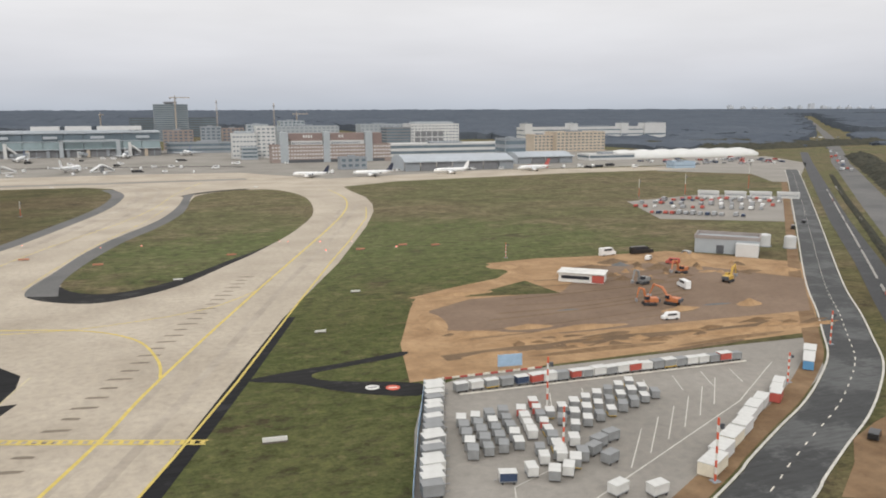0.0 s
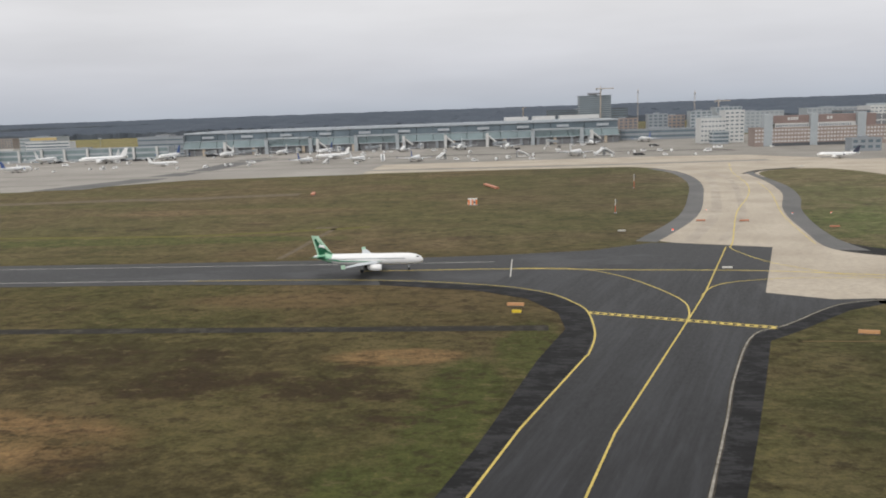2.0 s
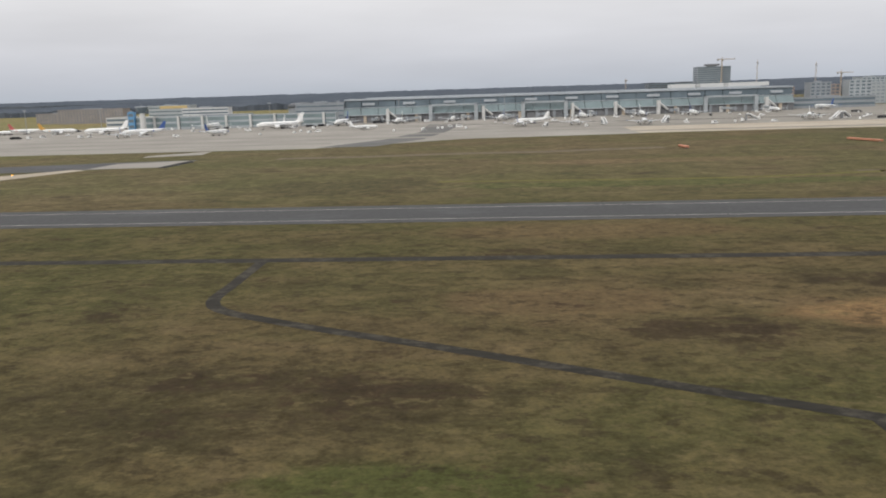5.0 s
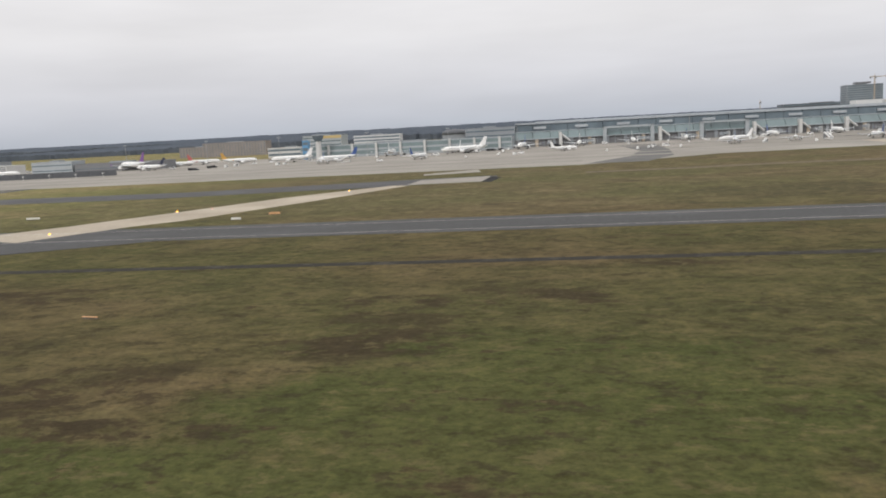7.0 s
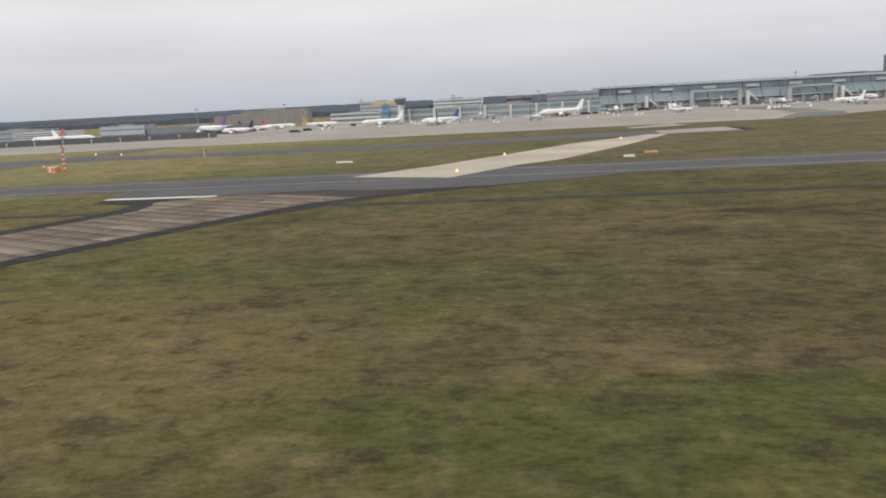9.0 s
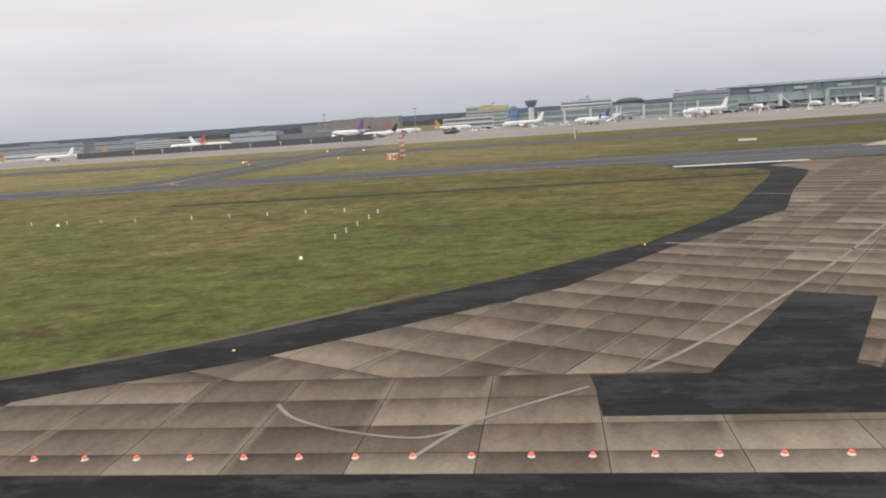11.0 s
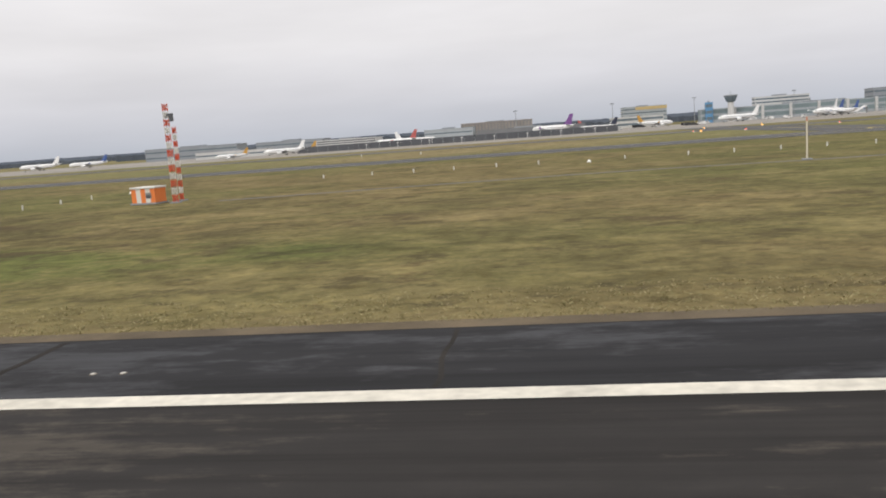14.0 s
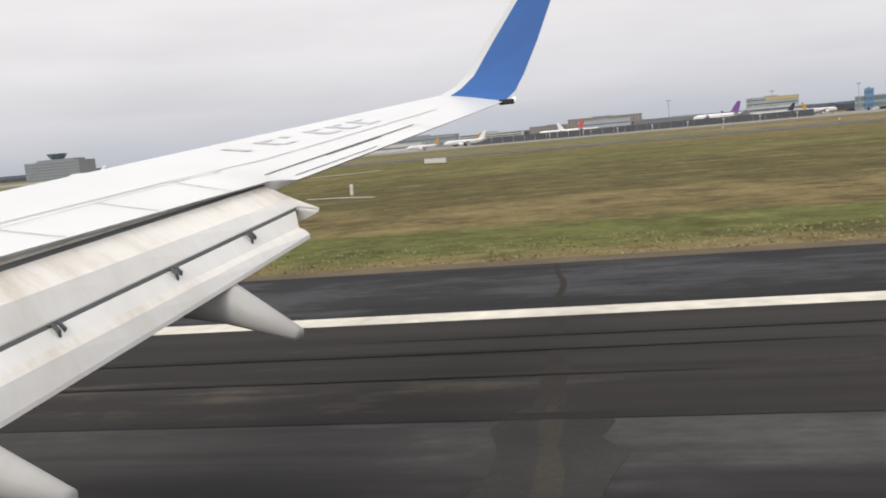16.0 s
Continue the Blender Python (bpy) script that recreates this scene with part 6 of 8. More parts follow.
def heap(x, y, rx, ry, h, mat, label, turn=0):
    bm = bmesh.new()
    n = 18
    rings = []
    for k in range(5):
        f = k / 4
        rings.append([bm.verts.new((rx * (1 - f * 0.9) * math.cos(a) * (1 + 0.15 * noise.noise(Vector((a, f, x)))), ry * (1 - f * 0.9) * math.sin(a) * (1 + 0.15 * noise.noise(Vector((a + 9, f, y)))), h * (f ** 1.15) * (1 + 0.2 * noise.noise(Vector((a * 2, f, y)))) - 0.05)) for a in [2 * math.pi * i / n for i in range(n)]])
    for p, q in zip(rings, rings[1:]):
        for i in range(n):
            bm.faces.new((p[i], p[(i + 1) % n], q[(i + 1) % n], q[i]))
    bm.faces.new(rings[-1])
    ob = tagged(part("soil_mound", bm, mat, None, smooth=True), label, "mound", "soil mounds")
    ob.matrix_basis = at(x, y, 0.03, turn)
    return ob


SOILD = paving("dark_soil", (0.12, 0.08, 0.05), (0.2, 0.14, 0.09), 0.95, spec=0.1)
for h in ((176, 252, 6, 3.5, 1.9, SOILD), (193, 253, 9, 4, 2.2, DIRT), (201, 268, 9, 5, 2.4, DIRT), (170, 193, 5, 3, 1.8, DIRT), (145, 194, 8, 2.5, 1.2, DIRT), (106, 185, 16, 2.2, 1.2, DIRT), (130, 176, 30, 2.2, 1.0, DIRT), (84, 178, 14, 3, 1.1, DIRT),
          (165, 268, 7, 4, 1.6, SOILD), (120, 275, 7, 6, 0.8, DIRT), (220, 232, 7, 3, 1.2, DIRT), (165, 262, 4, 3, 1.2, GREYPAVE), (68, 205, 4, 12, 1.0, DIRT), (85, 236, 16, 3, 0.9, DIRT), (150, 168, 25, 2.0, 0.9, DIRT)):
    heap(*h, "uneven heap of excavated soil on the site", random.uniform(-10, 10))
ribbon("site_track", spline([(60, 172), (90, 173.5), (125, 173), (165, 171)], 4), 4.5, 0.055, SOILD, "dark wheel-worn track through the bare soil", "track")
ribbon("site_track", spline([(70, 228), (90, 238), (112, 249), (126, 262), (150, 272)], 4), 6, 0.055, DIRT, "sandy track on the building site", "track")

for h in ((75, 190, 9, 3.0, 0.9, DIRT), (92, 191, 8, 2.5, 1.0, DIRT), (112, 177, 12, 1.4, 0.7, SOILD), (135, 176, 16, 1.8, 0.8, DIRT), (72, 171, 9, 2.0, 0.8, DIRT), (100, 166, 22, 1.6, 0.7, BROWNSOIL), (140, 163, 20, 1.4, 0.6, BROWNSOIL), (95, 172, 12, 1.2, 0.5, SOILD), (160, 232, 6, 2.5, 0.8, SOILD), (175, 236, 7, 1.6, 0.6, SOILD),
          (152, 262, 8, 3, 1.0, SOILD), (190, 240, 5, 2, 0.6, DIRT), (112, 205, 5, 0.8, 0.3, GREYPAVE), (160, 196, 7, 1.5, 0.3, GREYPAVE), (205, 235, 6, 2, 0.7, SOILD), (128, 160, 16, 1.2, 0.5, SOILD)):
    heap(*h, "low ridge of disturbed soil on the building site", random.uniform(-8, 8))
# broken ridges and clods along the edge of the levelled ground
for k in range(46):
    f = random.random()
    x = 64 + 112 * f
    y = 188 - 13 * min(1, f * 3) - 4 * f + random.uniform(-6, 5)
    heap(x, y, random.uniform(2.5, 7.5), random.uniform(0.5, 1.3), random.uniform(0.4, 1.1), random.choice((DIRT, DIRT, SOILD, BROWNSOIL)), "broken ridge of turned soil on the building site", random.uniform(-16, 10))
for k in range(26):
    heap(random.uniform(150, 212), random.uniform(232, 268), random.uniform(1.2, 4.5), random.uniform(0.8, 2.2), random.uniform(0.5, 1.6), random.choice((DIRT, SOILD, SOILD)), "small heap of excavated soil on the site", random.uniform(0, 180))
for k in range(9):
    y = 186 + k * 7.5
    ribbon("wheel_rut", spline([(72 + k * 6, y + random.uniform(-2, 2)), (105 + k * 6, y + random.uniform(-3, 3)), (150 + k * 5, y + 8 + random.uniform(-3, 3))], 5), random.uniform(0.5, 1.3), 0.056 + k * 0.0012, SOILD, "dark wheel rut on the building site", "track")

# car park: rows of cars
cars = [van("silver car in the car park", CARGREY, "parked cars", at(300, 440, 0.05, 40), 4.4, 1.5), van("white car in the car park", CARWHITE, "parked cars", at(304, 443, 0.05, 40), 4.5, 1.5), van("dark car in the car park", CARBLUE, "parked cars", at(308, 447, 0.05, 40), 4.4, 1.5), van("red car in the car park", CARTRED, "parked cars", at(312, 450, 0.05, 40), 4.3, 1.5), van("grey van in the car park", CARGREY, "parked cars", at(316, 453, 0.05, 40), 5.2, 2.1)]
random.seed(21)
for r, (xa, ya, xb, yb) in enumerate(((276, 425, 345, 383), (290, 440, 365, 395), (308, 452, 385, 412), (268, 395, 312, 362), (330, 452, 395, 425))):
    for k in range(14):
        if random.random() < 0.9:
            f = k / 14
            again(random.choice(cars), xa + (xb - xa) * f, ya + (yb - ya) * f, 0.05, 40 + random.uniform(-5, 5), random.uniform(0.95, 1.3))
for i, (x, y) in enumerate(((350, 462), (365, 452), (380, 444), (395, 434))):
    office("car_park_canopy", x, y, 14, 7, 3.2, 1, OFFWHITE, "flat white car park canopy", "canopy", turn=-38, fill=0.2, plant=False)
slab("soil_patch", [(109, 93), (117, 101), (128, 106), (134, 108), (126, 98), (112, 88), (103, 81), (97, 84)], 0.03, BROWNSOIL, "sandy bare patch beside the road", "soil")
for k in range(26):
    f = random.random() ** 1.5
    again(random.choice(cars), 640 + 700 * f + random.uniform(-5, 5), 612 + 768 * f + random.uniform(-5, 5), 0.06, 47 + random.choice((0, 180)), random.uniform(1.1, 1.9))
for k in range(14):
    again(random.choice(cars), random.uniform(940, 1380), 1350 + random.uniform(-5, 5), 0.06, random.choice((0, 180)), random.uniform(1.2, 2.2))
# rows of vehicles and stores beyond the second apron
for i in range(60):
    again(random.choice(cars), random.uniform(520, 700), random.uniform(725, 830), 0.06, random.choice((0, 90)) + random.uniform(-6, 6), random.uniform(1.0, 1.8))
office("blue_hall", 497, 700, 26, 14, 6, 1, PALEBLUE, "low blue hall among parked vehicles", fill=0.1)


# ---- masts, huts, signs and lights on the field ----
REDP = plain("signal_red_paint", (0.55, 0.09, 0.04), 0.55, vary=0.12)
ORP = plain("signal_orange_paint", (0.70, 0.19, 0.04), 0.55, vary=0.1)
FADED = plain("faded_orange_paint", (0.46, 0.20, 0.12), 0.7, vary=0.2)
WHP = plain("signal_white_paint", (0.62, 0.61, 0.57), 0.55, vary=0.08)


def striped_mast(x, y, h, r, label, lattice=False, bands=9, lamps=True):
    t = thing("signal_mast", label, "mast", "red and white masts", at(x, y))
    part("footing", boxes((-0.7, 0.7, -0.7, 0.7, 0, 0.18)), GREYB, t)
    for k in range(bands):
        a, b = 0.15 + (h - 0.15) * k / bands, 0.15 + (h - 0.15) * (k + 1) / bands
        m = REDP if k % 2 == 0 else WHP
        if lattice:
            bm = bmesh.new()
            for i in range(3):
                an = 2 * math.pi * i / 3
                p, q = (r * math.cos(an), r * math.sin(an)), (r * math.cos(an + 2.094), r * math.sin(an + 2.094))
                tube(bm, [(p[0], p[1], a), (p[0], p[1], b)], [0.07, 0.07], 5)
                tube(bm, [(p[0], p[1], a), (q[0], q[1], b)], [0.045, 0.045], 4)
                tube(bm, [(q[0], q[1], a), (p[0], p[1], b)], [0.045, 0.045], 4)
            part("lattice_section", bm, m, t)
        else:
            part("pole_section", tube(bmesh.new(), [(0, 0, a), (0, 0, b)], [r, r], 8), m, t)
    if lamps:
        part("lamp_arm", boxes((-0.1, 0.9, -0.06, 0.06, h * 0.86, h * 0.9)), DARKB, t)
        part("lamp", boxes((0.6, 1.1, -0.2, 0.2, h * 0.82, h * 0.9)), DARKB, t)
    return t


striped_mast(-1192.5, 113.7, 15.0, 0.42, "tall red and white striped lattice mast", True, 13)
striped_mast(-1193.6, 118, 11.6, 0.3, "slim red and white striped mast", True, 11, False)
striped_mast(-956.3, 350, 12.5, 0.45, "red and white lattice mast in the grass", True, 11)
striped_mast(-958, 353, 12, 0.45, "red and white lattice mast in the grass", True, 11, False)
wp = thing("signal_mast", "slim weathered pale pole standing in the grass", "mast", "", at(-1098.0, 123))
part("footing", boxes((-0.6, 0.6, -0.6, 0.6, 0, 0.15)), GREYB, wp)
part("pole", tube(bmesh.new(), [(0, 0, 0.15), (0, 0, 5.6)], [0.13, 0.11], 8), CREAM, wp)
part("tip", tube(bmesh.new(), [(0, 0, 5.6), (0, 0, 6.2)], [0.13, 0.1], 8), FADED, wp)
striped_mast(-339.3, 118, 4.4, 0.16, "short red and white pole on a concrete footing", False, 6)
for x, y, h in ((68.5, 131.7, 11.8), (62.8, 113.6, 8.6), (128, 130, 7.0), (81.3, 95, 11.2), (128.5, 292, 6.2), (160, 150, 9)):
    striped_mast(x, y, h, 0.2, "red and white striped lamp mast in the cart lot" if y < 200 else "striped pole beside the building site", False, 9)
for x, y, h in ((308, 472, 13), (350, 477, 15), (421, 495, 22), (-88, 507, 9), (-113.5, 390, 7), (-880.5, 337, 9)):
    striped_mast(x, y, h, 0.16, "thin weathered pole standing in the grass", False, 2)


def equipment_hut(x, y, w, d, h, label, turn=0.0, antennas=True):
    t = thing("equipment_hut", label, "hut", "striped equipment huts", at(x, y, 0.03, turn))
    part("base", boxes((-0.2, w + 0.2, -0.2, d + 0.2, 0, 0.25)), GREYB, t)
    n = 5
    for k in range(n):
        a, b = w * k / n, w * (k + 1) / n
        part("wall_panel", boxes((a, b, 0, d, 0.25, h)), ORP if k % 2 == 0 else WHP, t)
    part("roof", boxes((-0.15, w + 0.15, -0.2, d + 0.2, h, h + 0.28), bevel=0.05), WHP, t, "white flat roof")
    part("door", boxes((w * 0.62, w * 0.85, -0.08, 0.05, 0.9, h * 0.75)), CARTGREY, t)
    part("grille", boxes((w * 0.64, w * 0.83, -0.1, -0.07, h * 0.4, h * 0.62)), DARKB, t)
    part("side_box", boxes((-0.4, 0, d * 0.3, d * 0.7, 0.25, h * 0.6)), WHP, t)
    if antennas:
        for xx in (0.2, w - 0.2):
            part("antenna", tube(bmesh.new(), [(xx, d * 0.8, h), (xx, d * 0.8, h + 2.2)], [0.05, 0.03], 5), STEEL, t)
    return t


equipment_hut(-361.6, 80.8, 4.5, 3.0, 2.7, "orange and white striped equipment hut with a white roof")
equipment_hut(-1199.8, 114, 4.2, 2.8, 2.4, "orange and white striped equipment cabin beside the mast", -8, False)
equipment_hut(-963.5, 347.5, 4.6, 3, 2.6, "small orange and white equipment cabin in the grass", 0, False)
equipment_hut(-189.5, 435, 5, 3.5, 3.2, "orange and white equipment cabin far in the grass", 0, False)
mh = thing("manhole", "square dark drain cover in a concrete surround", "drain cover", m=at(-357.8, 77, 0.03))
part("surround", boxes((-1.2, 1.2, -0.9, 0.9, 0, 0.06)), OLDCONC, mh)
part("cover", boxes((-0.4, 0.5, -0.45, 0.45, 0.06, 0.1)), DARKB, mh)
for x, y, ln, a, lab in ((-180, 535, 30, -72, "long orange barrier trough lying in the grass"), (-299, 514, 13, -80, "orange barrier trough lying in the grass")):
    ob = thing("barrier_trough", lab, "barrier", m=at(x, y, 0.02, a))
    part("trough", boxes((-ln / 2, ln / 2, -1.2, 1.2, 0.3, 1.5), bevel=0.15), FADED, ob)
    part("foot", boxes((-ln / 2 + 1, -ln / 2 + 1.6, -0.8, 0.8, 0, 0.3)), STEEL, ob)
    part("foot", boxes((ln / 2 - 1.6, ln / 2 - 1, -0.8, 0.8, 0, 0.3)), STEEL, ob)


def sign(x, y, w, col, label, turn=0.0, h=1.1):
    t = thing("taxiway_sign", label, "sign", "taxiway signs", at(x, y, 0.02, turn))
    part("panel", boxes((-w / 2, w / 2, -0.15, 0.15, 0.25, h), bevel=0.03), col, t)
    for xx in (-w * 0.35, w * 0.35):
        part("leg", boxes((xx - 0.06, xx + 0.06, -0.06, 0.06, 0, 0.27)), STEEL, t)
    part("footing", boxes((-w / 2 - 0.1, w / 2 + 0.1, -0.35, 0.35, 0, 0.06)), OLDCONC, t)
    return t


YSIGN = plain("yellow_sign_panel", (0.70, 0.52, 0.04), 0.5)
OSIGN = plain("orange_brown_sign_back", (0.55, 0.30, 0.14), 0.6)
for x, y, w, c, a, lab in ((14, 134.8, 4.6, WHP, -4, "white back of a taxiway sign in the grass"), (-83, 175.5, 4.4, OSIGN, -10, "orange and white taxiway sign in the grass"), (-59.3, 158.3, 4.2, WHP, -16, "white back of a taxiway sign"), (-58.6, 155.6, 1.3, YSIGN, -16, "small yellow taxiway sign"),
                          (-162, 204.3, 4.6, OSIGN, -4, "orange taxiway sign with a white edge"), (-161.7, 196.6, 2.4, YSIGN, -4, "yellow taxiway sign with dark marks"), (-700, 293, 4, WHP, 0, "white taxiway sign near the link"), (-690, 309, 5, OSIGN, 0, "orange taxiway sign near the link"),
                          (-656.3, 130, 3.6, OSIGN, -10, "orange-brown marker board lying in the grass"), (-814, 325, 7, WHP, 0, "long white sign in the far grass")):
    sign(x, y, w, c, lab, a, 0.42 if "lying" in lab else 1.1)
for x, y in ((20, 335), (-32, 330), (75, 330), (-80, 355), (110, 330), (-62, 352), (96, 335)):
    sign(x, y, 4, FADED, "low orange marker sign beside the taxiway", 0, 0.9)
for x, y in ((-2, 290), (-118, 330), (60, 640), (-95, 690), (55, 250), (35, 205), (-95, 250)):
    sign(x, y, 3.2, WHP, "small white sign beside the taxiway", 0, 0.8)


# white marker posts and small lights
def marker(x, y, h=0.65):
    t = thing("marker_post", "short white marker post in the grass", "post", "white marker posts", at(x, y))
    part("post", tube(bmesh.new(), [(0, 0, 0), (0, 0, h)], [0.13, 0.13], 8), WHP, t)
    part("cap", tube(bmesh.new(), [(0, 0, h), (0, 0, h + 0.12)], [0.17, 0.08], 8), WHP, t)
    return t


mk = marker(-1045.9, 159.5)
for i in range(-7, 9):
    if i:
        again(mk, -1045.9 + i * 8.6 - (2.0 if i < 0 else 0), 159.5 - (0.9 * max(i, 0)) + 0.7 * max(-i, 0) + random.uniform(-0.6, 0.6))
for x in (-1120.5, -1138.1, -1146.9, -1155.9, -1164.5, -1173.7, -1184.4):
    again(mk, x, 165.8 + random.uniform(-0.4, 0.4))
for x in (-932.2, -940.2, -948.2, -956.2, -964.3):
    again(mk, x, 150.8)
for y in (114.3, 121.0, 128.6, 137.3, 145.1):
    again(mk, -924.2, y)
for x, y in ((-1228.6, 381), (-1191.8, 339)):
    again(mk, x, y, 0, 0, 1.5)
for y in (79.4, 88.4, 94.5, 99.3, 106.9, 119.6, 130.0, 139.6):
    again(mk, -1222.6, y)


def ground_light(x, y, lens, label, z=0.0):
    t = thing("ground_light", label, "light", "airfield lights", at(x, y, z))
    part("base", tube(bmesh.new(), [(0, 0, 0), (0, 0, 0.08), (0, 0, 0.16)], [0.34, 0.32, 0.2], 10), WHP, t)
    part("lens", tube(bmesh.new(), [(0, 0, 0.16), (0, 0, 0.3), (0, 0, 0.38)], [0.2, 0.2, 0.08], 10), lens, t)
    return t


def glow(name, col, power):
    m, n, l, b = material(name, 0.3)
    b.inputs["Base Color"].default_value = (*col, 1)
    b.inputs["Emission Color"].default_value = (*col, 1)
    b.inputs["Emission Strength"].default_value = power
    return m


REDL = glow("red_lamp_lens", (0.9, 0.10, 0.05), 0.9)
AMBL = glow("amber_lamp_lens", (1.0, 0.45, 0.03), 2.0)
WLL = glow("clear_lamp_lens", (0.9, 0.9, 0.85), 0.3)
rl = ground_light(-947.0, 36.5, REDL, "red elevated stop light on a white base", 0.06)
rl.scale = (0.62, 0.62, 0.62)
for i in range(0, 27):
    again(rl, -866.2 - i * 2.99, 36.95 - (0.3 if i > 25 else 0.08), 0.06, 0, 0.62)
wl_ = ground_light(-924.3, 97.7, WLL, "white elevated ground light in the grass")
for x, y, s in ((-994, 151, 1.3), (-1128, 160, 1.3), (-1053.6, 154.5, 1.3), (-1221.5, 152, 1.3), (-1223, 55.5, 1.2)):
    again(wl_, x, y, 0.0, 0, s)


def flush_light(x, y):
    t = thing("flush_light", "flat white runway edge light set into the asphalt", "light", "flush runway lights", at(x, y, 0.036))
    part("ring", tube(bmesh.new(), [(0, 0, 0), (0, 0, 0.02)], [0.15, 0.12], 14), OLDCONC, t)
    part("lens", tube(bmesh.new(), [(0, 0, 0.02), (0, 0, 0.035)], [0.10, 0.07], 10), PALE, t)
    return t


fl = flush_light(-1086.1, 24.3)
for x in (-1085, -1212, -1210.9, -1150.7, -1149.6, -1272, -1270.9):
    again(fl, x, 24.15, 0.036)
sign(-1327, 178, 9, WHP, "long white sign board in the far grass", -48, 1.3)
again(mk, -1319, 81.5, 0, 0, 1.4)
ribbon("pale_path", [(-1323, 78.7), (-1319, 77.4), (-1314.8, 74.5)], 0.8, 0.02, PALE, "short pale concrete path in the grass", "path")
ribbon("pale_path", [(-1347, 150), (-1336.9, 165)], 2.0, 0.02, PALE, "short pale concrete path in the grass", "path")
am = ground_light(-972.9, 29.4, AMBL, "amber flush light at the runway edge", 0.04)
am.scale = (0.5, 0.5, 0.25)
for x, y in ((-747, 334), (-690, 420), (-760, 262), (-1010, 500), (-1040, 520), (-1060, 420)):
    again(am, x, y, 0.04, 0, 2.2)
rd = ground_light(-735, 345, REDL, "red stop light beside the link taxiway", 0.04)
for x, y in ((-1000, 400), (-1062, 430), (-1045, 390), (-97, 330), (60, 332), (92, 332)):
    again(rd, x, y, 0.06, 0, 1.8)
for x, y in ((44, 364.8), (47.6, 362.7), (62, 358), (76.2, 353.5), (-69, 392), (-34.6, 373.4), (-17.2, 373.8)):
    again(rd, x, y, 0.06, 0, 1.2)

# ---- runway surface, slabs and soil strips ----
WEAR = paving("brown_worn_asphalt", (0.044, 0.039, 0.033), (0.078, 0.069, 0.058), 0.85, patch=0.4, spec=0.12)
SEAL = paving("black_sealed_asphalt", (0.012, 0.012, 0.013), (0.024, 0.024, 0.025), 0.85, patch=0.1, spec=0.1)
TAR = paving("faded_tar_joint", (0.027, 0.025, 0.023), (0.045, 0.041, 0.037), 0.9, patch=0.3, spec=0.05)
DIMCON = paving("dim_concrete", (0.030, 0.029, 0.028), (0.050, 0.048, 0.046), 0.9, patch=0.3, spec=0.1)
JOINTWEAR = paving("brown_joint_wear", (0.032, 0.0295, 0.027), (0.048, 0.043, 0.038), 0.9, patch=0.4, spec=0.1)
GRIT = paving("pale_joint_grit", (0.042, 0.038, 0.033), (0.062, 0.056, 0.048), 0.95, patch=0.3, spec=0.1)
RUBBER = paving("tyre_rubber_mark", (0.020, 0.0195, 0.0195), (0.034, 0.033, 0.033), 0.85, patch=0.2, spec=0.08)
def ragged(pts, amount, seed, n=6):
    """A closed outline with a worn, uneven edge."""
    out = []
    for i, (x, y) in enumerate(spline(pts, n, True)):
        out.append((x + amount * 2.5 * noise.noise(Vector((i * 0.7, seed, 0))), y + amount * noise.noise(Vector((seed, i * 0.9, 4)))))
    return out


slab("worn_patch", ragged([(-1222.4, 14.15), (-1222.1, 15.1), (-1221.0, 15.6), (-1219.9, 16.0), (-1219.5, 16.9), (-1219.5, 19.1), (-1219.4, 20.4), (-1218.2, 19.3), (-1218.5, 18.0), (-1218.7, 16.7), (-1218.3, 16.0), (-1216.4, 15.6), (-1214.3, 15.3), (-1213.7, 14.85), (-1211.1, 14.55), (-1203, 14.3), (-1203, 14.0), (-1211.2, 14.0), (-1218.4, 14.05)], 0.1, 3, 5), 0.04, WEAR, "brownish worn patch of old asphalt on the runway", "asphalt")
slab("worn_patch", ragged([(-1219.5, 21.8), (-1218.6, 21.8), (-1218.9, 22.6), (-1219.1, 25.5), (-1219.0, 28.4), (-1219.5, 28.4), (-1219.5, 25.3), (-1219.4, 22.8)], 0.06, 13, 5), 0.04, TAR, "dark worn joint across the outer lane", "asphalt")
random.seed(8)
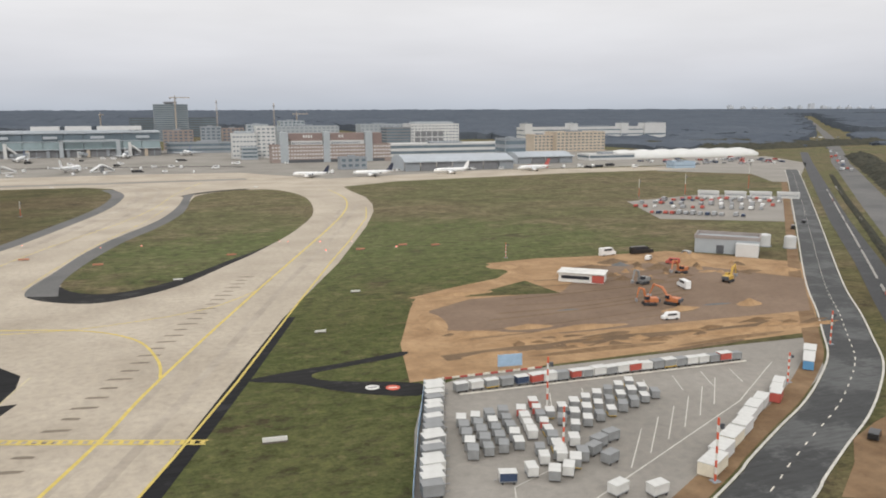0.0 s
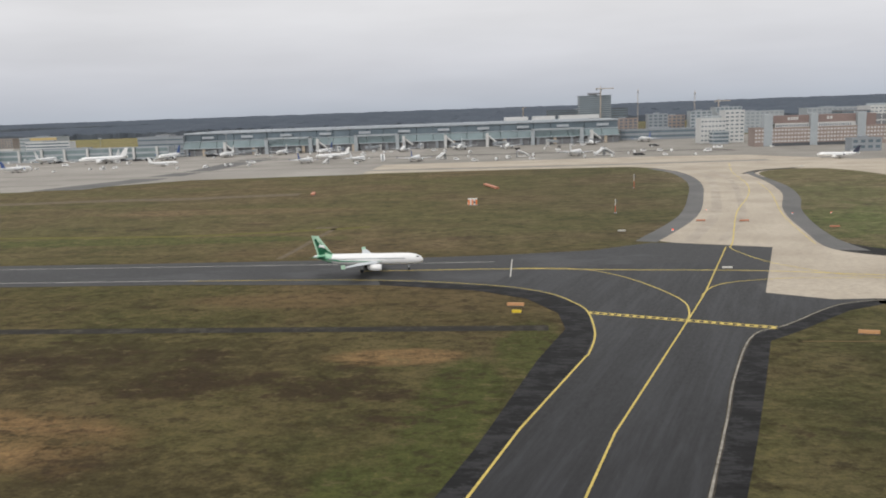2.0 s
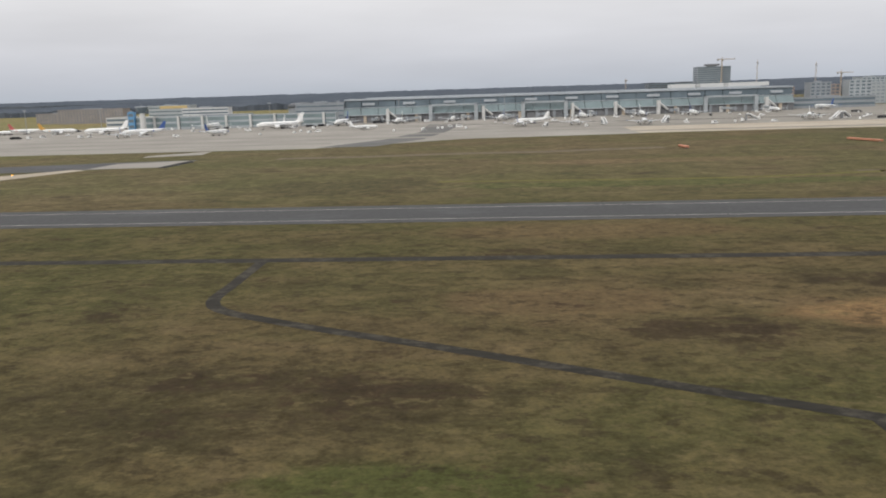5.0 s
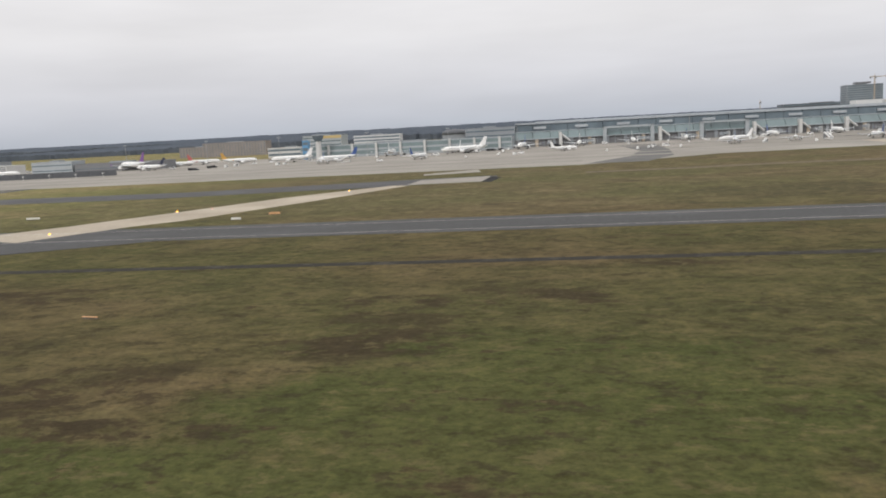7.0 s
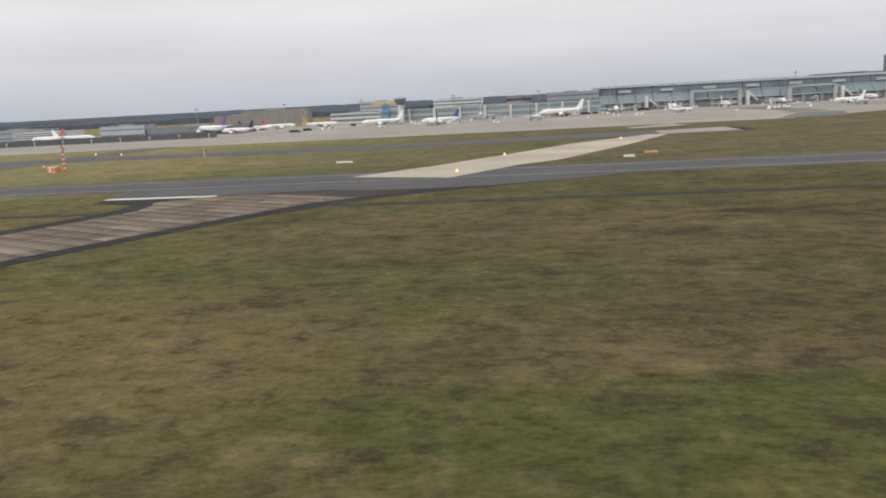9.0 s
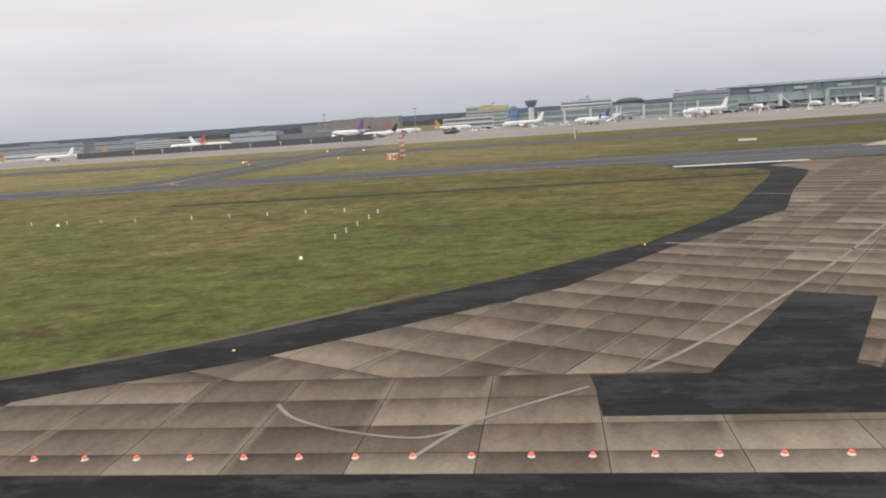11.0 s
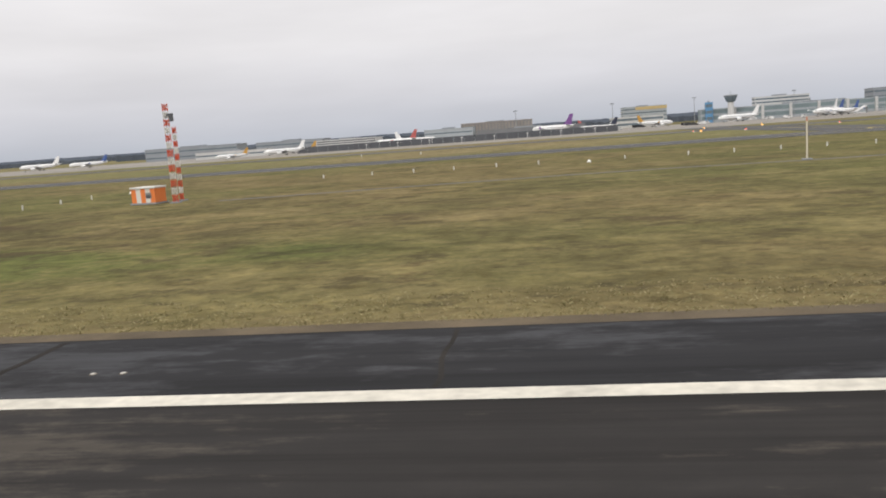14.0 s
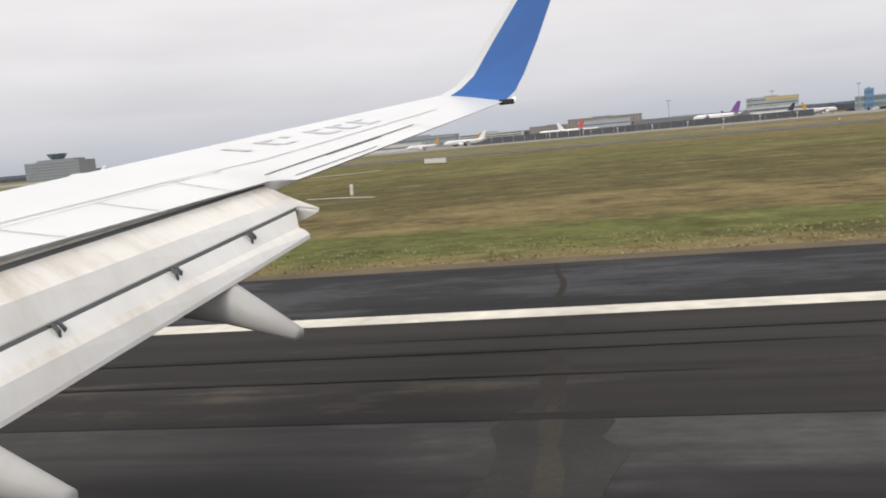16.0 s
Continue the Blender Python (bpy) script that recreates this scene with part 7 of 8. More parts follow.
for k in range(-2, 20):
    x = -1044.1 - k * 15.76
    j = random.uniform(-0.35, 0.35)
    line = [(x + j * (1 - q / 7) + 0.35 * noise.noise(Vector((x, q * 0.9, 2))), 28.6 - q * 0.97) for q in range(8)]
    ribbon("sealed_joint", line, random.uniform(0.16, 0.34), 0.042, TAR, "tar-sealed joint across the runway", "joint")
    if k > 11:
        # loose brown grit along the joint and the dark repair round it in the concrete
        w = random.uniform(0.22, 0.34)
        slab("joint_wear", ragged([(x - w * 0.6, 20.8), (x + w * 0.4, 20.8), (x + w * 0.8, 17.5), (x + w * 0.6, 13.9), (x - w, 13.9), (x - w * 0.6, 17.2)], 0.07, k + 40, 7), 0.041, JOINTWEAR, "brownish worn strip along a runway joint", "asphalt")
        a, b = random.uniform(0.5, 1.0), random.uniform(0.8, 1.6)
        slab("patch", ragged([(x - a, 13.7), (x + b, 13.7), (x + b * 0.92, 10), (x + b, 4), (x - a, 4), (x - a * 0.9, 9)], 0.2, k + 60, 6), 0.05, DIMCON, "dim repaired patch in the runway concrete", "patch")
        slab("joint_wear", ragged([(x - 0.16, 13.68), (x + 0.16, 13.68), (x + 0.2, 9), (x + 0.14, 4.1), (x - 0.2, 4.1), (x - 0.14, 9)], 0.1, k + 80, 6), 0.0525, GRIT, "pale gritty joint across the runway concrete", "joint")
    elif k % 2 and k < 11:
        line = [(x - j + 0.3 * noise.noise(Vector((x, q * 0.9, 7))), 20.7 - q * 0.95) for q in range(8)]
        ribbon("sealed_joint", line, random.uniform(0.12, 0.24), 0.045, TAR, "tar-sealed joint across the runway", "joint")
slab("patch", ragged([(-1174.9, 13.72), (-1173.3, 13.74), (-1173.1, 12.6), (-1173.4, 10), (-1174.8, 9.5), (-1175.0, 11.5)], 0.12, 9, 5), 0.05, SEAL, "dark repaired patch at the edge of the runway concrete", "patch")
for k, (x, w) in enumerate(((-1183.5, 3.2), (-1179.2, 2.2), (-1176.9, 1.2), (-1189, 2.6), (-1194, 3.4), (-1201, 2.5), (-1207.5, 3.0))):
    slab("ragged_edge", ragged([(x - w / 2, 13.95), (x + w / 2, 13.95), (x + w * 0.42, 13.68), (x + w * 0.1, 13.58), (x - w * 0.3, 13.7)], 0.05, k + 20, 4), 0.0505, RUNWAY, "ragged dark asphalt edge over the runway concrete", "asphalt")
slab("patch", ragged([(-1220.1, 13.75), (-1218.4, 13.75), (-1218.4, 12.9), (-1218.3, 11.6), (-1218.4, 8), (-1220.6, 8), (-1220.4, 11.7), (-1219.9, 12.3), (-1220.4, 12.6), (-1220.0, 12.9), (-1220.3, 13.2)], 0.06, 5, 4), 0.05, SEAL, "dark repaired patch in the runway concrete", "patch")
for y, w, a, b in ((13.72, 0.34, -1330, -1222), (13.75, 0.22, -1221.9, -1160), (13.1, 0.36, -1218.6, -1150), (17.7, 0.24, -1330, -1290), (18.9, 0.14, -1301, -1270), (15.9, 0.16, -1340, -1293)):
    bm = bmesh.new()
    steps, prev = 16, None
    for i in range(steps + 1):
        f = i / steps
        x = a + (b - a) * f
        hw = w / 2 * min(1, 5 * f, 5 * (1 - f)) * (0.8 + 0.4 * noise.noise(Vector((x * 0.05, y, 0)))) + 0.01
        cur = (bm.verts.new((x, y + hw + 0.08 * f, 0.055)), bm.verts.new((x, y - hw + 0.08 * f, 0.055)))
        if prev:
            bm.faces.new((prev[0], prev[1], cur[1], cur[0]))
        prev = cur
    tagged(part("tyre_mark", bm, RUBBER, None), "long dark tyre rubber mark on the runway", "tyre mark", kind="structure")

# old slabs of the crossing taxiway, each a little different
def slab_material(name, tones):
    """Old concrete: each slab stained dark from its far joint, with pale worn rims."""
    m, n, l, b = material(name, 0.85)
    tc = n.new("ShaderNodeTexCoord")
    sep = n.new("ShaderNodeSeparateXYZ")
    l.new(tc.outputs["Generated"], sep.inputs[0])
    oi = n.new("ShaderNodeObjectInfo").outputs["Random"]
    base = ramp(n, l, oi, tones)
    pos = n.new("ShaderNodeNewGeometry").outputs["Position"]
    blot = noise_tex(n, l, pos, 0.14, 5, (1, 1, 1), 0.6)
    streak = noise_tex(n, l, pos, 0.5, 5, (1.6, 0.5, 1), 0.65)
    f = noise_tex(n, l, tc.outputs["Object"], 3.0, 5)
    run = add(n, l, sep.outputs["X"], blot, 1.1)
    c = mixc(n, l, 1.0, base, ramp(n, l, rng(n, l, run, 0.7, 1.65, 0, 1), [(0.0, (1.36, 1.33, 1.27)), (0.4, (1.08, 1.06, 1.03)), (0.7, (0.82, 0.79, 0.76)), (1.0, (0.52, 0.49, 0.46))]), "MULTIPLY")
    c = mixc(n, l, 1.0, c, ramp(n, l, streak, [(0.3, (0.82, 0.81, 0.80)), (0.5, (1, 1, 1)), (0.7, (1.16, 1.15, 1.13))]), "MULTIPLY")
    c = mixc(n, l, 1.0, c, ramp(n, l, f, [(0.25, (0.85, 0.85, 0.85)), (0.75, (1.12, 1.12, 1.12))]), "MULTIPLY")
    side = n.new("ShaderNodeMath")
    side.operation, side.inputs[1].default_value = "SUBTRACT", 0.5
    l.new(sep.outputs["Y"], side.inputs[0])
    rim = n.new("ShaderNodeMath")
    rim.operation = "ABSOLUTE"
    l.new(side.outputs[0], rim.inputs[0])
    worn = n.new("ShaderNodeMath")
    worn.operation = "MULTIPLY"
    l.new(rng(n, l, rim.outputs[0], 0.42, 0.5, 0.0, 1.0), worn.inputs[0]), l.new(rng(n, l, blot, 0.4, 0.62, 0.0, 0.75), worn.inputs[1])
    c = mixc(n, l, worn.outputs[0], c, (0.25, 0.212, 0.165))
    l.new(c, b.inputs["Base Color"])
    b.inputs["Specular IOR Level"].default_value = 0.1
    return m


SLAB = slab_material("old_concrete_slab", [(0.0, (0.100, 0.080, 0.062)), (0.5, (0.130, 0.106, 0.083)), (0.85, (0.16, 0.132, 0.104)), (1.0, (0.205, 0.172, 0.136))])
NEWSLAB = slab_material("pale_concrete_slab", [(0.0, (0.145, 0.123, 0.098)), (1.0, (0.23, 0.198, 0.160))])
FADEDL = plain("worn_guide_line", (0.225, 0.20, 0.165), 0.85, vary=0.35, scale=1.0)
WORNGREY = worn_runway("tar_streaked_grey", (0.062, 0.062, 0.063), (0.105, 0.105, 0.108), 0.05, along=2.5, patch=0.3)


def inside(x, y, poly):
    c, j = False, len(poly) - 1
    for i in range(len(poly)):
        (xi, yi), (xj, yj) = poly[i], poly[j]
        if (yi > y) != (yj > y) and x < (xj - xi) * (y - yi) / (yj - yi) + xi:
            c = not c
        j = i
    return c


def slab_mesh(pts, mat):
    """One slab of any outline, thin, with a worn rim."""
    bm = bmesh.new()
    top = [bm.verts.new((x, y, 0)) for x, y in pts]
    f = bm.faces.new(top)
    f.normal_update()
    if f.normal.z < 0:
        f.normal_flip()
        top.reverse()
    low = [bm.verts.new((v.co.x, v.co.y, -0.03)) for v in top]
    for a in range(len(top)):
        b = (a + 1) % len(top)
        bm.faces.new((top[a], low[a], low[b], top[b]))
    bmesh.ops.scale(bm, vec=(K, K, K), verts=bm.verts)
    me = bpy.data.meshes.new("concrete_slab")
    bm.to_mesh(me)
    bm.free()
    me.materials.append(mat)
    return me


def clipped(poly, quad):
    """The part of an outline that lies within a convex four-sided slab."""
    out = list(poly)
    if len(out) < 3:
        return []
    for a in range(4):
        (x0, y0), (x1, y1) = quad[a], quad[(a + 1) % 4]
        side = [(x1 - x0) * (y - y0) - (y1 - y0) * (x - x0) for x, y in out]
        res = []
        for k in range(len(out)):
            p, q, sp, sq = out[k - 1], out[k], side[k - 1], side[k]
            if (sp >= 0) != (sq >= 0):
                f = sp / (sp - sq)
                res.append((p[0] + (q[0] - p[0]) * f, p[1] + (q[1] - p[1]) * f))
            if sq >= 0:
                res.append(q)
        out = res
        if len(out) < 3:
            return []
    tidy = [p for k, p in enumerate(out) if math.dist(p, out[k - 1]) > 0.05]
    size = abs(sum(tidy[k - 1][0] * tidy[k][1] - tidy[k][0] * tidy[k - 1][1] for k in range(len(tidy)))) / 2
    return tidy if len(tidy) > 2 and size > 1.5 else []


crossing = bpy.data.objects["taxiway.003"]
PATCH = [(-871, 70), (-865.3, 67.2), (-873.1, 50.2), (-871.3, 48.5), (-870.6, 42), (-889.3, 42), (-889.4, 46.2), (-889.6, 48.9), (-882.2, 48.9)]
XO = XC[::-1] if sum(a[0] * b[1] - b[0] * a[1] for a, b in zip(XC, XC[1:] + XC[:1])) < 0 else XC
count = 0
NEAR_Y = 0.0


def lay(quad, z, turn, mat=SLAB):
    """One slab, its own x axis pointing away from the runway by the given turn."""
    global count
    cx, cy = sum(p[0] for p in quad) / 4, sum(p[1] for p in quad) / 4
    shape = clipped(clipped(XO, quad), [(-1100, NEAR_Y), (-700, NEAR_Y), (-700, 400), (-1100, 400)])
    if not shape or count >= 300:
        return
    c, s_ = math.cos(radians(turn)), math.sin(radians(turn))
    ob = new("concrete_slab", slab_mesh([((x - cx) * c + (y - cy) * s_, (y - cy) * c - (x - cx) * s_) for x, y in shape], mat))
    ob.parent = crossing
    ob.matrix_basis = at(cx, cy, z, turn)
    count += 1


for y0, y1 in ((35.05, 37.4), (37.5, 41.0), (41.1, 45.2), (45.3, 49.2)):
    for i in range(-5, 10):
        x = -889.4 - i * 6.45
        fresh = (-3 <= i <= -1 and y0 < 41) or (i == -4 and y0 > 41)
        lay([(x - 6.39, y0), (x, y0), (x, y1), (x - 6.39, y1)], 0.072, 90, NEWSLAB if fresh else SLAB)
TURN = 61.0
NEAR_Y = 49.3
COLS = [-46.9, -40.2, -33.5, -26.8, -20.1, -13.4, -6.7, 0.0, 3.5, 7.0, 10.5, 17.2, 23.9, 30.6, 37.3]
c61, s61 = math.cos(radians(TURN)), math.sin(radians(TURN))
for j in range(-6, 34):
    cols = COLS if j < 16 else COLS[::2]
    for va, vb in zip(cols, cols[1:]):
        ua, ub = j * 5.3 + 0.05, (j + 1) * 5.3 - 0.05
        lay([(-895 + u * c61 + v * s61, 57.1 + u * s61 - v * c61) for u, v in ((ua, vb - 0.05), (ub, vb - 0.05), (ub, va + 0.05), (ua, va + 0.05))], 0.07, TURN)
slab("patch", PATCH, 0.085, XSHOULDER, "black asphalt repair patch among the concrete slabs", "patch")
slab("patch", [(-864.5, 48.8), (-858.6, 48.3), (-858, 35.2), (-864.6, 35.2)], 0.085, WORNGREY, "grey worn patch at the taxiway corner", "patch")
TARS = worn_runway("tarred_asphalt", (0.014, 0.0138, 0.014), (0.034, 0.033, 0.033), 0.0, along=3.0, patch=0.5)
for k, pts in enumerate((
        [(-865, 48.5), (-863.4, 49.4), (-860.3, 49.0), (-858.5, 48.2), (-858.3, 45.1), (-859.0, 44.3), (-859.5, 43.5), (-860.4, 44.3), (-860.6, 47.0), (-862.1, 48.0), (-863.1, 46.5)],
        [(-863.7, 47.1), (-862.8, 45.9), (-862.7, 41.4), (-862.3, 38.2), (-862.6, 38.2), (-862.9, 42.0)],
        [(-863.7, 41.7), (-862.8, 41.7), (-862.7, 40.9), (-863.5, 40.5)],
        [(-859.6, 47.0), (-858.5, 47.0), (-858.1, 40.4), (-858.7, 39.7), (-859.9, 41.4)],
        [(-864.0, 40.2), (-863.4, 39.8), (-863.6, 37.4), (-863.9, 37.4)],
        [(-861.4, 44.5), (-861.1, 44.5), (-860.9, 38.5), (-861.2, 38.4)])):
    slab("tar_stain", ragged(pts, 0.12, k + 90, 4), 0.0885 + k * 0.0004, TARS, "black tar stain run over the grey patch", "asphalt")
slab("patch", [(-864.9, 37.0), (-861.6, 36.9), (-860.2, 37.0), (-858.1, 37.0), (-857.9, 35.35), (-865.1, 35.3)], 0.092, TARS, "black asphalt strip along the runway edge", "patch")
for pts in ([(-862.9, 52.7), (-861.8, 52.3), (-862.7, 50.1), (-863.5, 50.1)], [(-861.2, 54.6), (-860.5, 54.4), (-861.3, 52.6), (-861.7, 52.6)]):
    slab("flaked_patch", ragged(pts, 0.15, 31, 4), 0.056, WORNGREY, "flaked grey patch in the black asphalt", "asphalt")
CL = bmesh.new()
ribbon_bm(CL, spline([(-886.5, 49.4), (-881.3, 55.8), (-867.8, 75.3), (-850, 104.5), (-838.9, 125.5), (-812, 178), (-790, 214)], 4), 0.36, 0.095)
ribbon_bm(CL, spline([(-899, 37), (-896, 41.8), (-889.8, 46.8)], 4), 0.3, 0.097)
ribbon_bm(CL, spline([(-908.9, 44.6), (-907.2, 42.4), (-904, 40.5), (-899, 39.3), (-896, 41.8)], 5), 0.28, 0.099)
ribbon_bm(CL, [(-878, 97.5), (-848, 82.5)], 0.6, 0.095)
ribbon_bm(CL, [(-858, 146), (-822, 128)], 0.45, 0.095)
tagged(part("faded_line", CL, FADEDL, None), "faded pale guide lines worn into the old concrete", "line", kind="structure")
slab("white_bar", [(-859, 214.5), (-825, 213), (-825, 216.5), (-859, 219)], 0.09, PALE, "pale worn concrete edge beside the taxiway", "concrete")
slab("concrete_pad", [(-664, 452), (-663, 489), (-619.4, 502), (-620.5, 454.5)], 0.09, APRON, "pale concrete pad in the far taxiway", "concrete")
slab("concrete_pad", [(-671, 540), (-673, 555), (-638, 587), (-632, 553)], 0.09, APRON, "pale concrete pad before the apron", "concrete")
slab("asphalt_pad", [(-620, 451), (-619, 502), (-611.7, 489), (-614, 450)], 0.085, SHOULDER, "dark asphalt end of a concrete pad", "asphalt")
ribbon("concrete_strip", [(-1118.2, 466), (-1072.7, 447)], 5, 0.06, APRON, "narrow pale concrete strip in the far grass", "concrete")
ribbon("concrete_strip", [(-1084, 276.4), (-1063.9, 277.4)], 2.2, 0.06, APRON, "narrow pale concrete strip beside the taxiway", "concrete")

# scuffs on the pale concrete taxiway and its jagged black edge
CREAMLINE = plain("worn_cream_line", (0.46, 0.40, 0.26), 0.8, vary=0.3, scale=1.5)
SCUFF = plain("brown_rubber_scuff", (0.175, 0.142, 0.105), 0.85, vary=0.3, scale=0.6)
for i in range(37):
    y = 86 + i * 5.6
    x = -49.1 + (y - 86) * 0.352
    w = 2.6 + 0.6 * math.sin(i * 2.3)
    slab("scuff", [(x - w, y + 0.9), (x - 0.3, y + 0.2), (x + w * 0.8, y - 0.2), (x + w, y + 0.7), (x + 0.2, y + 1.5), (x - w * 0.7, y + 1.7)], 0.056, SCUFF, "brown scuff mark on the concrete", "scuff", kind="structure")
for i in range(6):
    y = 172 - i * 19.5
    x = -47.4 + (y - 113.6) * 0.154
    slab("dark_wedge", [(x - 0.6, y), (x + 3.4, y + 0.2), (x - 2.6, y - 17.5), (x - 3.4, y - 17.5)], 0.058, SHOULDER, "black asphalt wedge at the concrete edge", "asphalt")
ribbon("edge_line", spline([(-35.2, 190), (-37, 181.7), (-40.7, 160.3), (-44.0, 140.7), (-47.5, 120.4), (-50.1, 106.6), (-56.5, 70), (-62.5, 30)], 4), 0.5, 0.066, CREAMLINE, "worn cream edge line of the concrete taxiway", "line")
RUBBED = paving("rubbered_concrete", (0.29, 0.25, 0.20), (0.43, 0.375, 0.305), 0.85, patch=0.06)
for off in (-4.5, 4):
    ribbon("wheel_track", spline([(-50 + off, 40), (-28 + off, 103), (-12 + off, 146), (28 + off, 264), (72 + off, 386), (108 + off, 500)], 4), 2.2, 0.057, RUBBED, "greyish rubbered wheel track on the concrete", "track")

for off, w in ((-8, 5.0), (4.5, 3.5)):
    ribbon("wheel_track", spline([(-88 + off, 302), (-62 + off, 372), (-41 + off, 458), (-25 + off, 534), (-18 + off, 605), (-24 + off * 1.5, 660), (-60 + off, 720)], 5), w, 0.058, RUBBED, "greyish rubbered wheel track on the concrete", "track")
# dark forked service road with round signs beside the building site
slab("service_road", spline([(12, 171), (22, 174.5), (36, 177), (51.5, 181), (51, 177.5), (36, 173.8), (27, 171), (30, 165), (49, 157), (46.5, 149.3), (33, 156), (22, 166)], 3, True), 0.035, SHOULDER, "dark forked service road beside the building site", "road")
for x, y, m in ((42.5, 156.0, REDP), (38.2, 157.6, WHP)):
    ob = thing("painted_sign", "round traffic sign painted on the asphalt", "marking", m=at(x, y, 0.045))
    part("disc", tube(bmesh.new(), [(0, 0, 0), (0, 0, 0.01)], [1.6, 1.6], 20), m, ob)
    part("bar", boxes((-1.0, 1.0, -0.3, 0.3, 0.01, 0.02)), WHP if m is REDP else DARKB, ob)

STRIP = paving("raked_brown_soil", (0.150, 0.096, 0.060), (0.255, 0.172, 0.108), 0.95, patch=0.3, spec=0.05)
# soil strip towards the runway and grey path across it
slab("soil_strip", ragged([(-1060.9, 159.3), (-1055.4, 155.6), (-1054.4, 113.3), (-1052.1, 85.8), (-1050.8, 78.4), (-1048.4, 62.5), (-1046.8, 52.9), (-1046.3, 44.5), (-1045.8, 39.5), (-1046.0, 34.7), (-1046.1, 31.2), (-1050.1, 31.2), (-1050.9, 35.9), (-1051.5, 41.2), (-1052.8, 48.4), (-1053.7, 56.1), (-1054.8, 66.8), (-1055.9, 78.6), (-1058.0, 87.7), (-1059.0, 107.1)], 0.45, 2), 0.024, STRIP, "bare soil strip cut through the grass", "soil")
DRYSOIL = paving("dry_pale_soil", (0.20, 0.140, 0.090), (0.33, 0.235, 0.150), 0.95, patch=0.25, spec=0.05)
slab("soil_strip", ragged([(-1055.2, 152), (-1055.0, 113.3), (-1052.6, 85.8), (-1051.3, 78.4), (-1049.0, 62.5), (-1048.2, 57.2), (-1050.5, 55.0), (-1052.6, 56.6), (-1054.2, 66.8), (-1055.3, 78.6), (-1057.4, 87.7), (-1058.4, 107.1), (-1060, 152)], 0.5, 6), 0.0285, DRYSOIL, "dry pale end of the bare soil strip", "soil")
slab("soil_patch", ragged([(-1057.3, 57.8), (-1055.9, 60.5), (-1054.6, 59.8), (-1054.5, 56.2), (-1055.9, 55.8)], 0.2, 4), 0.022, STRIP, "small bare soil patch in the grass", "soil")
ribbon("grey_path", [(-1066.6, 83.0), (-1060.2, 82.6), (-1052, 82.9), (-1044.2, 84.3)], 1.6, 0.03, GREYPAVE, "short grey path across the soil strip", "path")
ribbon("grey_path", [(-1185, 112), (-1150, 118.7), (-1133, 121.5), (-1116, 122.5), (-1098, 121), (-1085, 122)], 1.8, 0.02, GREYPAVE, "narrow grey path to a pole", "path")
RUT = paving("trodden_soil", (0.115, 0.082, 0.040), (0.175, 0.125, 0.064), 0.95, spec=0.05)
for off, w in ((0, 0.8), (2.4, 0.7)):
    ribbon("wheel_rut", spline([(-113 + off, 84), (-110 + off, 89.5), (-102 + off, 108), (-91 + off, 130), (-76 + off, 158.5)], 5), w, 0.066, RUT, "faint wheel rut worn into the grass", "track")
ribbon("wheel_rut", spline([(-99, 170.6), (-84.1, 170.2), (-67, 169.6), (-47.5, 171.2)], 4), 0.6, 0.067, RUT, "faint wheel rut worn into the grass", "track")
ribbon("trail", spline([(-1000, 76), (-968.5, 86.2), (-957.8, 89.5), (-944.9, 95), (-932.5, 100.5)], 4), 0.9, 0.02, STRAWM, "faint yellowish trail through the grass", "track")
ribbon("trail", spline([(-1044, 84.3), (-1023.7, 88.7), (-1000, 94)], 4), 0.7, 0.02, STRAWM, "faint yellowish trail through the grass", "track")
for x, y in ((-1040.6, 35.6), (-1063.9, 35.7), (-1070.9, 44.0), (-1070.8, 37.3), (-1023.3, 31.7), (-1227, 36.3), (-1244.9, 31), (-955.6, 41.6), (-918.6, 63.8), (-861.3, 36.0), (-842.2, 33.4)):
    ob = thing("inspection_cover", "flat concrete inspection cover in the grass", "cover", "inspection covers", at(x, y, 0.087 if x == -861.3 else 0.01))
    part("slab", boxes((-0.55, 0.55, -0.45, 0.45, 0, 0.05), bevel=0.02), OLDCONC, ob)
    part("lid", boxes((-0.38, 0.38, -0.28, 0.28, 0.05, 0.062)), VERGE, ob)

# dry tufts along the runway edge
def tufts():
    random.seed(77)
    verts, faces = [], []
    for k in range(9000):
        x = random.uniform(-1345, -1004)
        y = 30.0 + 6.0 * random.random() ** 1.5
        if -1052.5 < x < -1045 and y < 60:
            continue
        h = random.uniform(0.05, 0.13)
        for b in range(4):
            a = random.uniform(0, 6.28)
            dx, dy = math.cos(a) * 0.032, math.sin(a) * 0.032
            ox, oy = random.uniform(-0.18, 0.18), random.uniform(-0.12, 0.12)
            i = len(verts)
            verts += [(K * (x + ox - dx), K * (y + oy - dy), 0), (K * (x + ox + dx), K * (y + oy + dy), 0), (K * (x + ox * 1.9), K * (y + oy * 1.9), K * h * random.uniform(0.6, 1.1))]
            faces.append((i, i + 1, i + 2))
    me = bpy.data.meshes.new("grass_tufts")
    me.from_pydata(verts, [], faces)
    m, n, l, b = material("dry_grass_blades", 0.9)
    r = n.new("ShaderNodeNewGeometry").outputs["Random Per Island"]
    l.new(ramp(n, l, r, [(0.0, (0.18, 0.17, 0.075)), (0.5, (0.26, 0.225, 0.105)), (1.0, (0.36, 0.30, 0.16))]), b.inputs["Base Color"])
    me.materials.append(m)
    tagged(new("grass_tufts", me), "dry straw and green grass tufts beside the runway", "grass", kind="stuff")


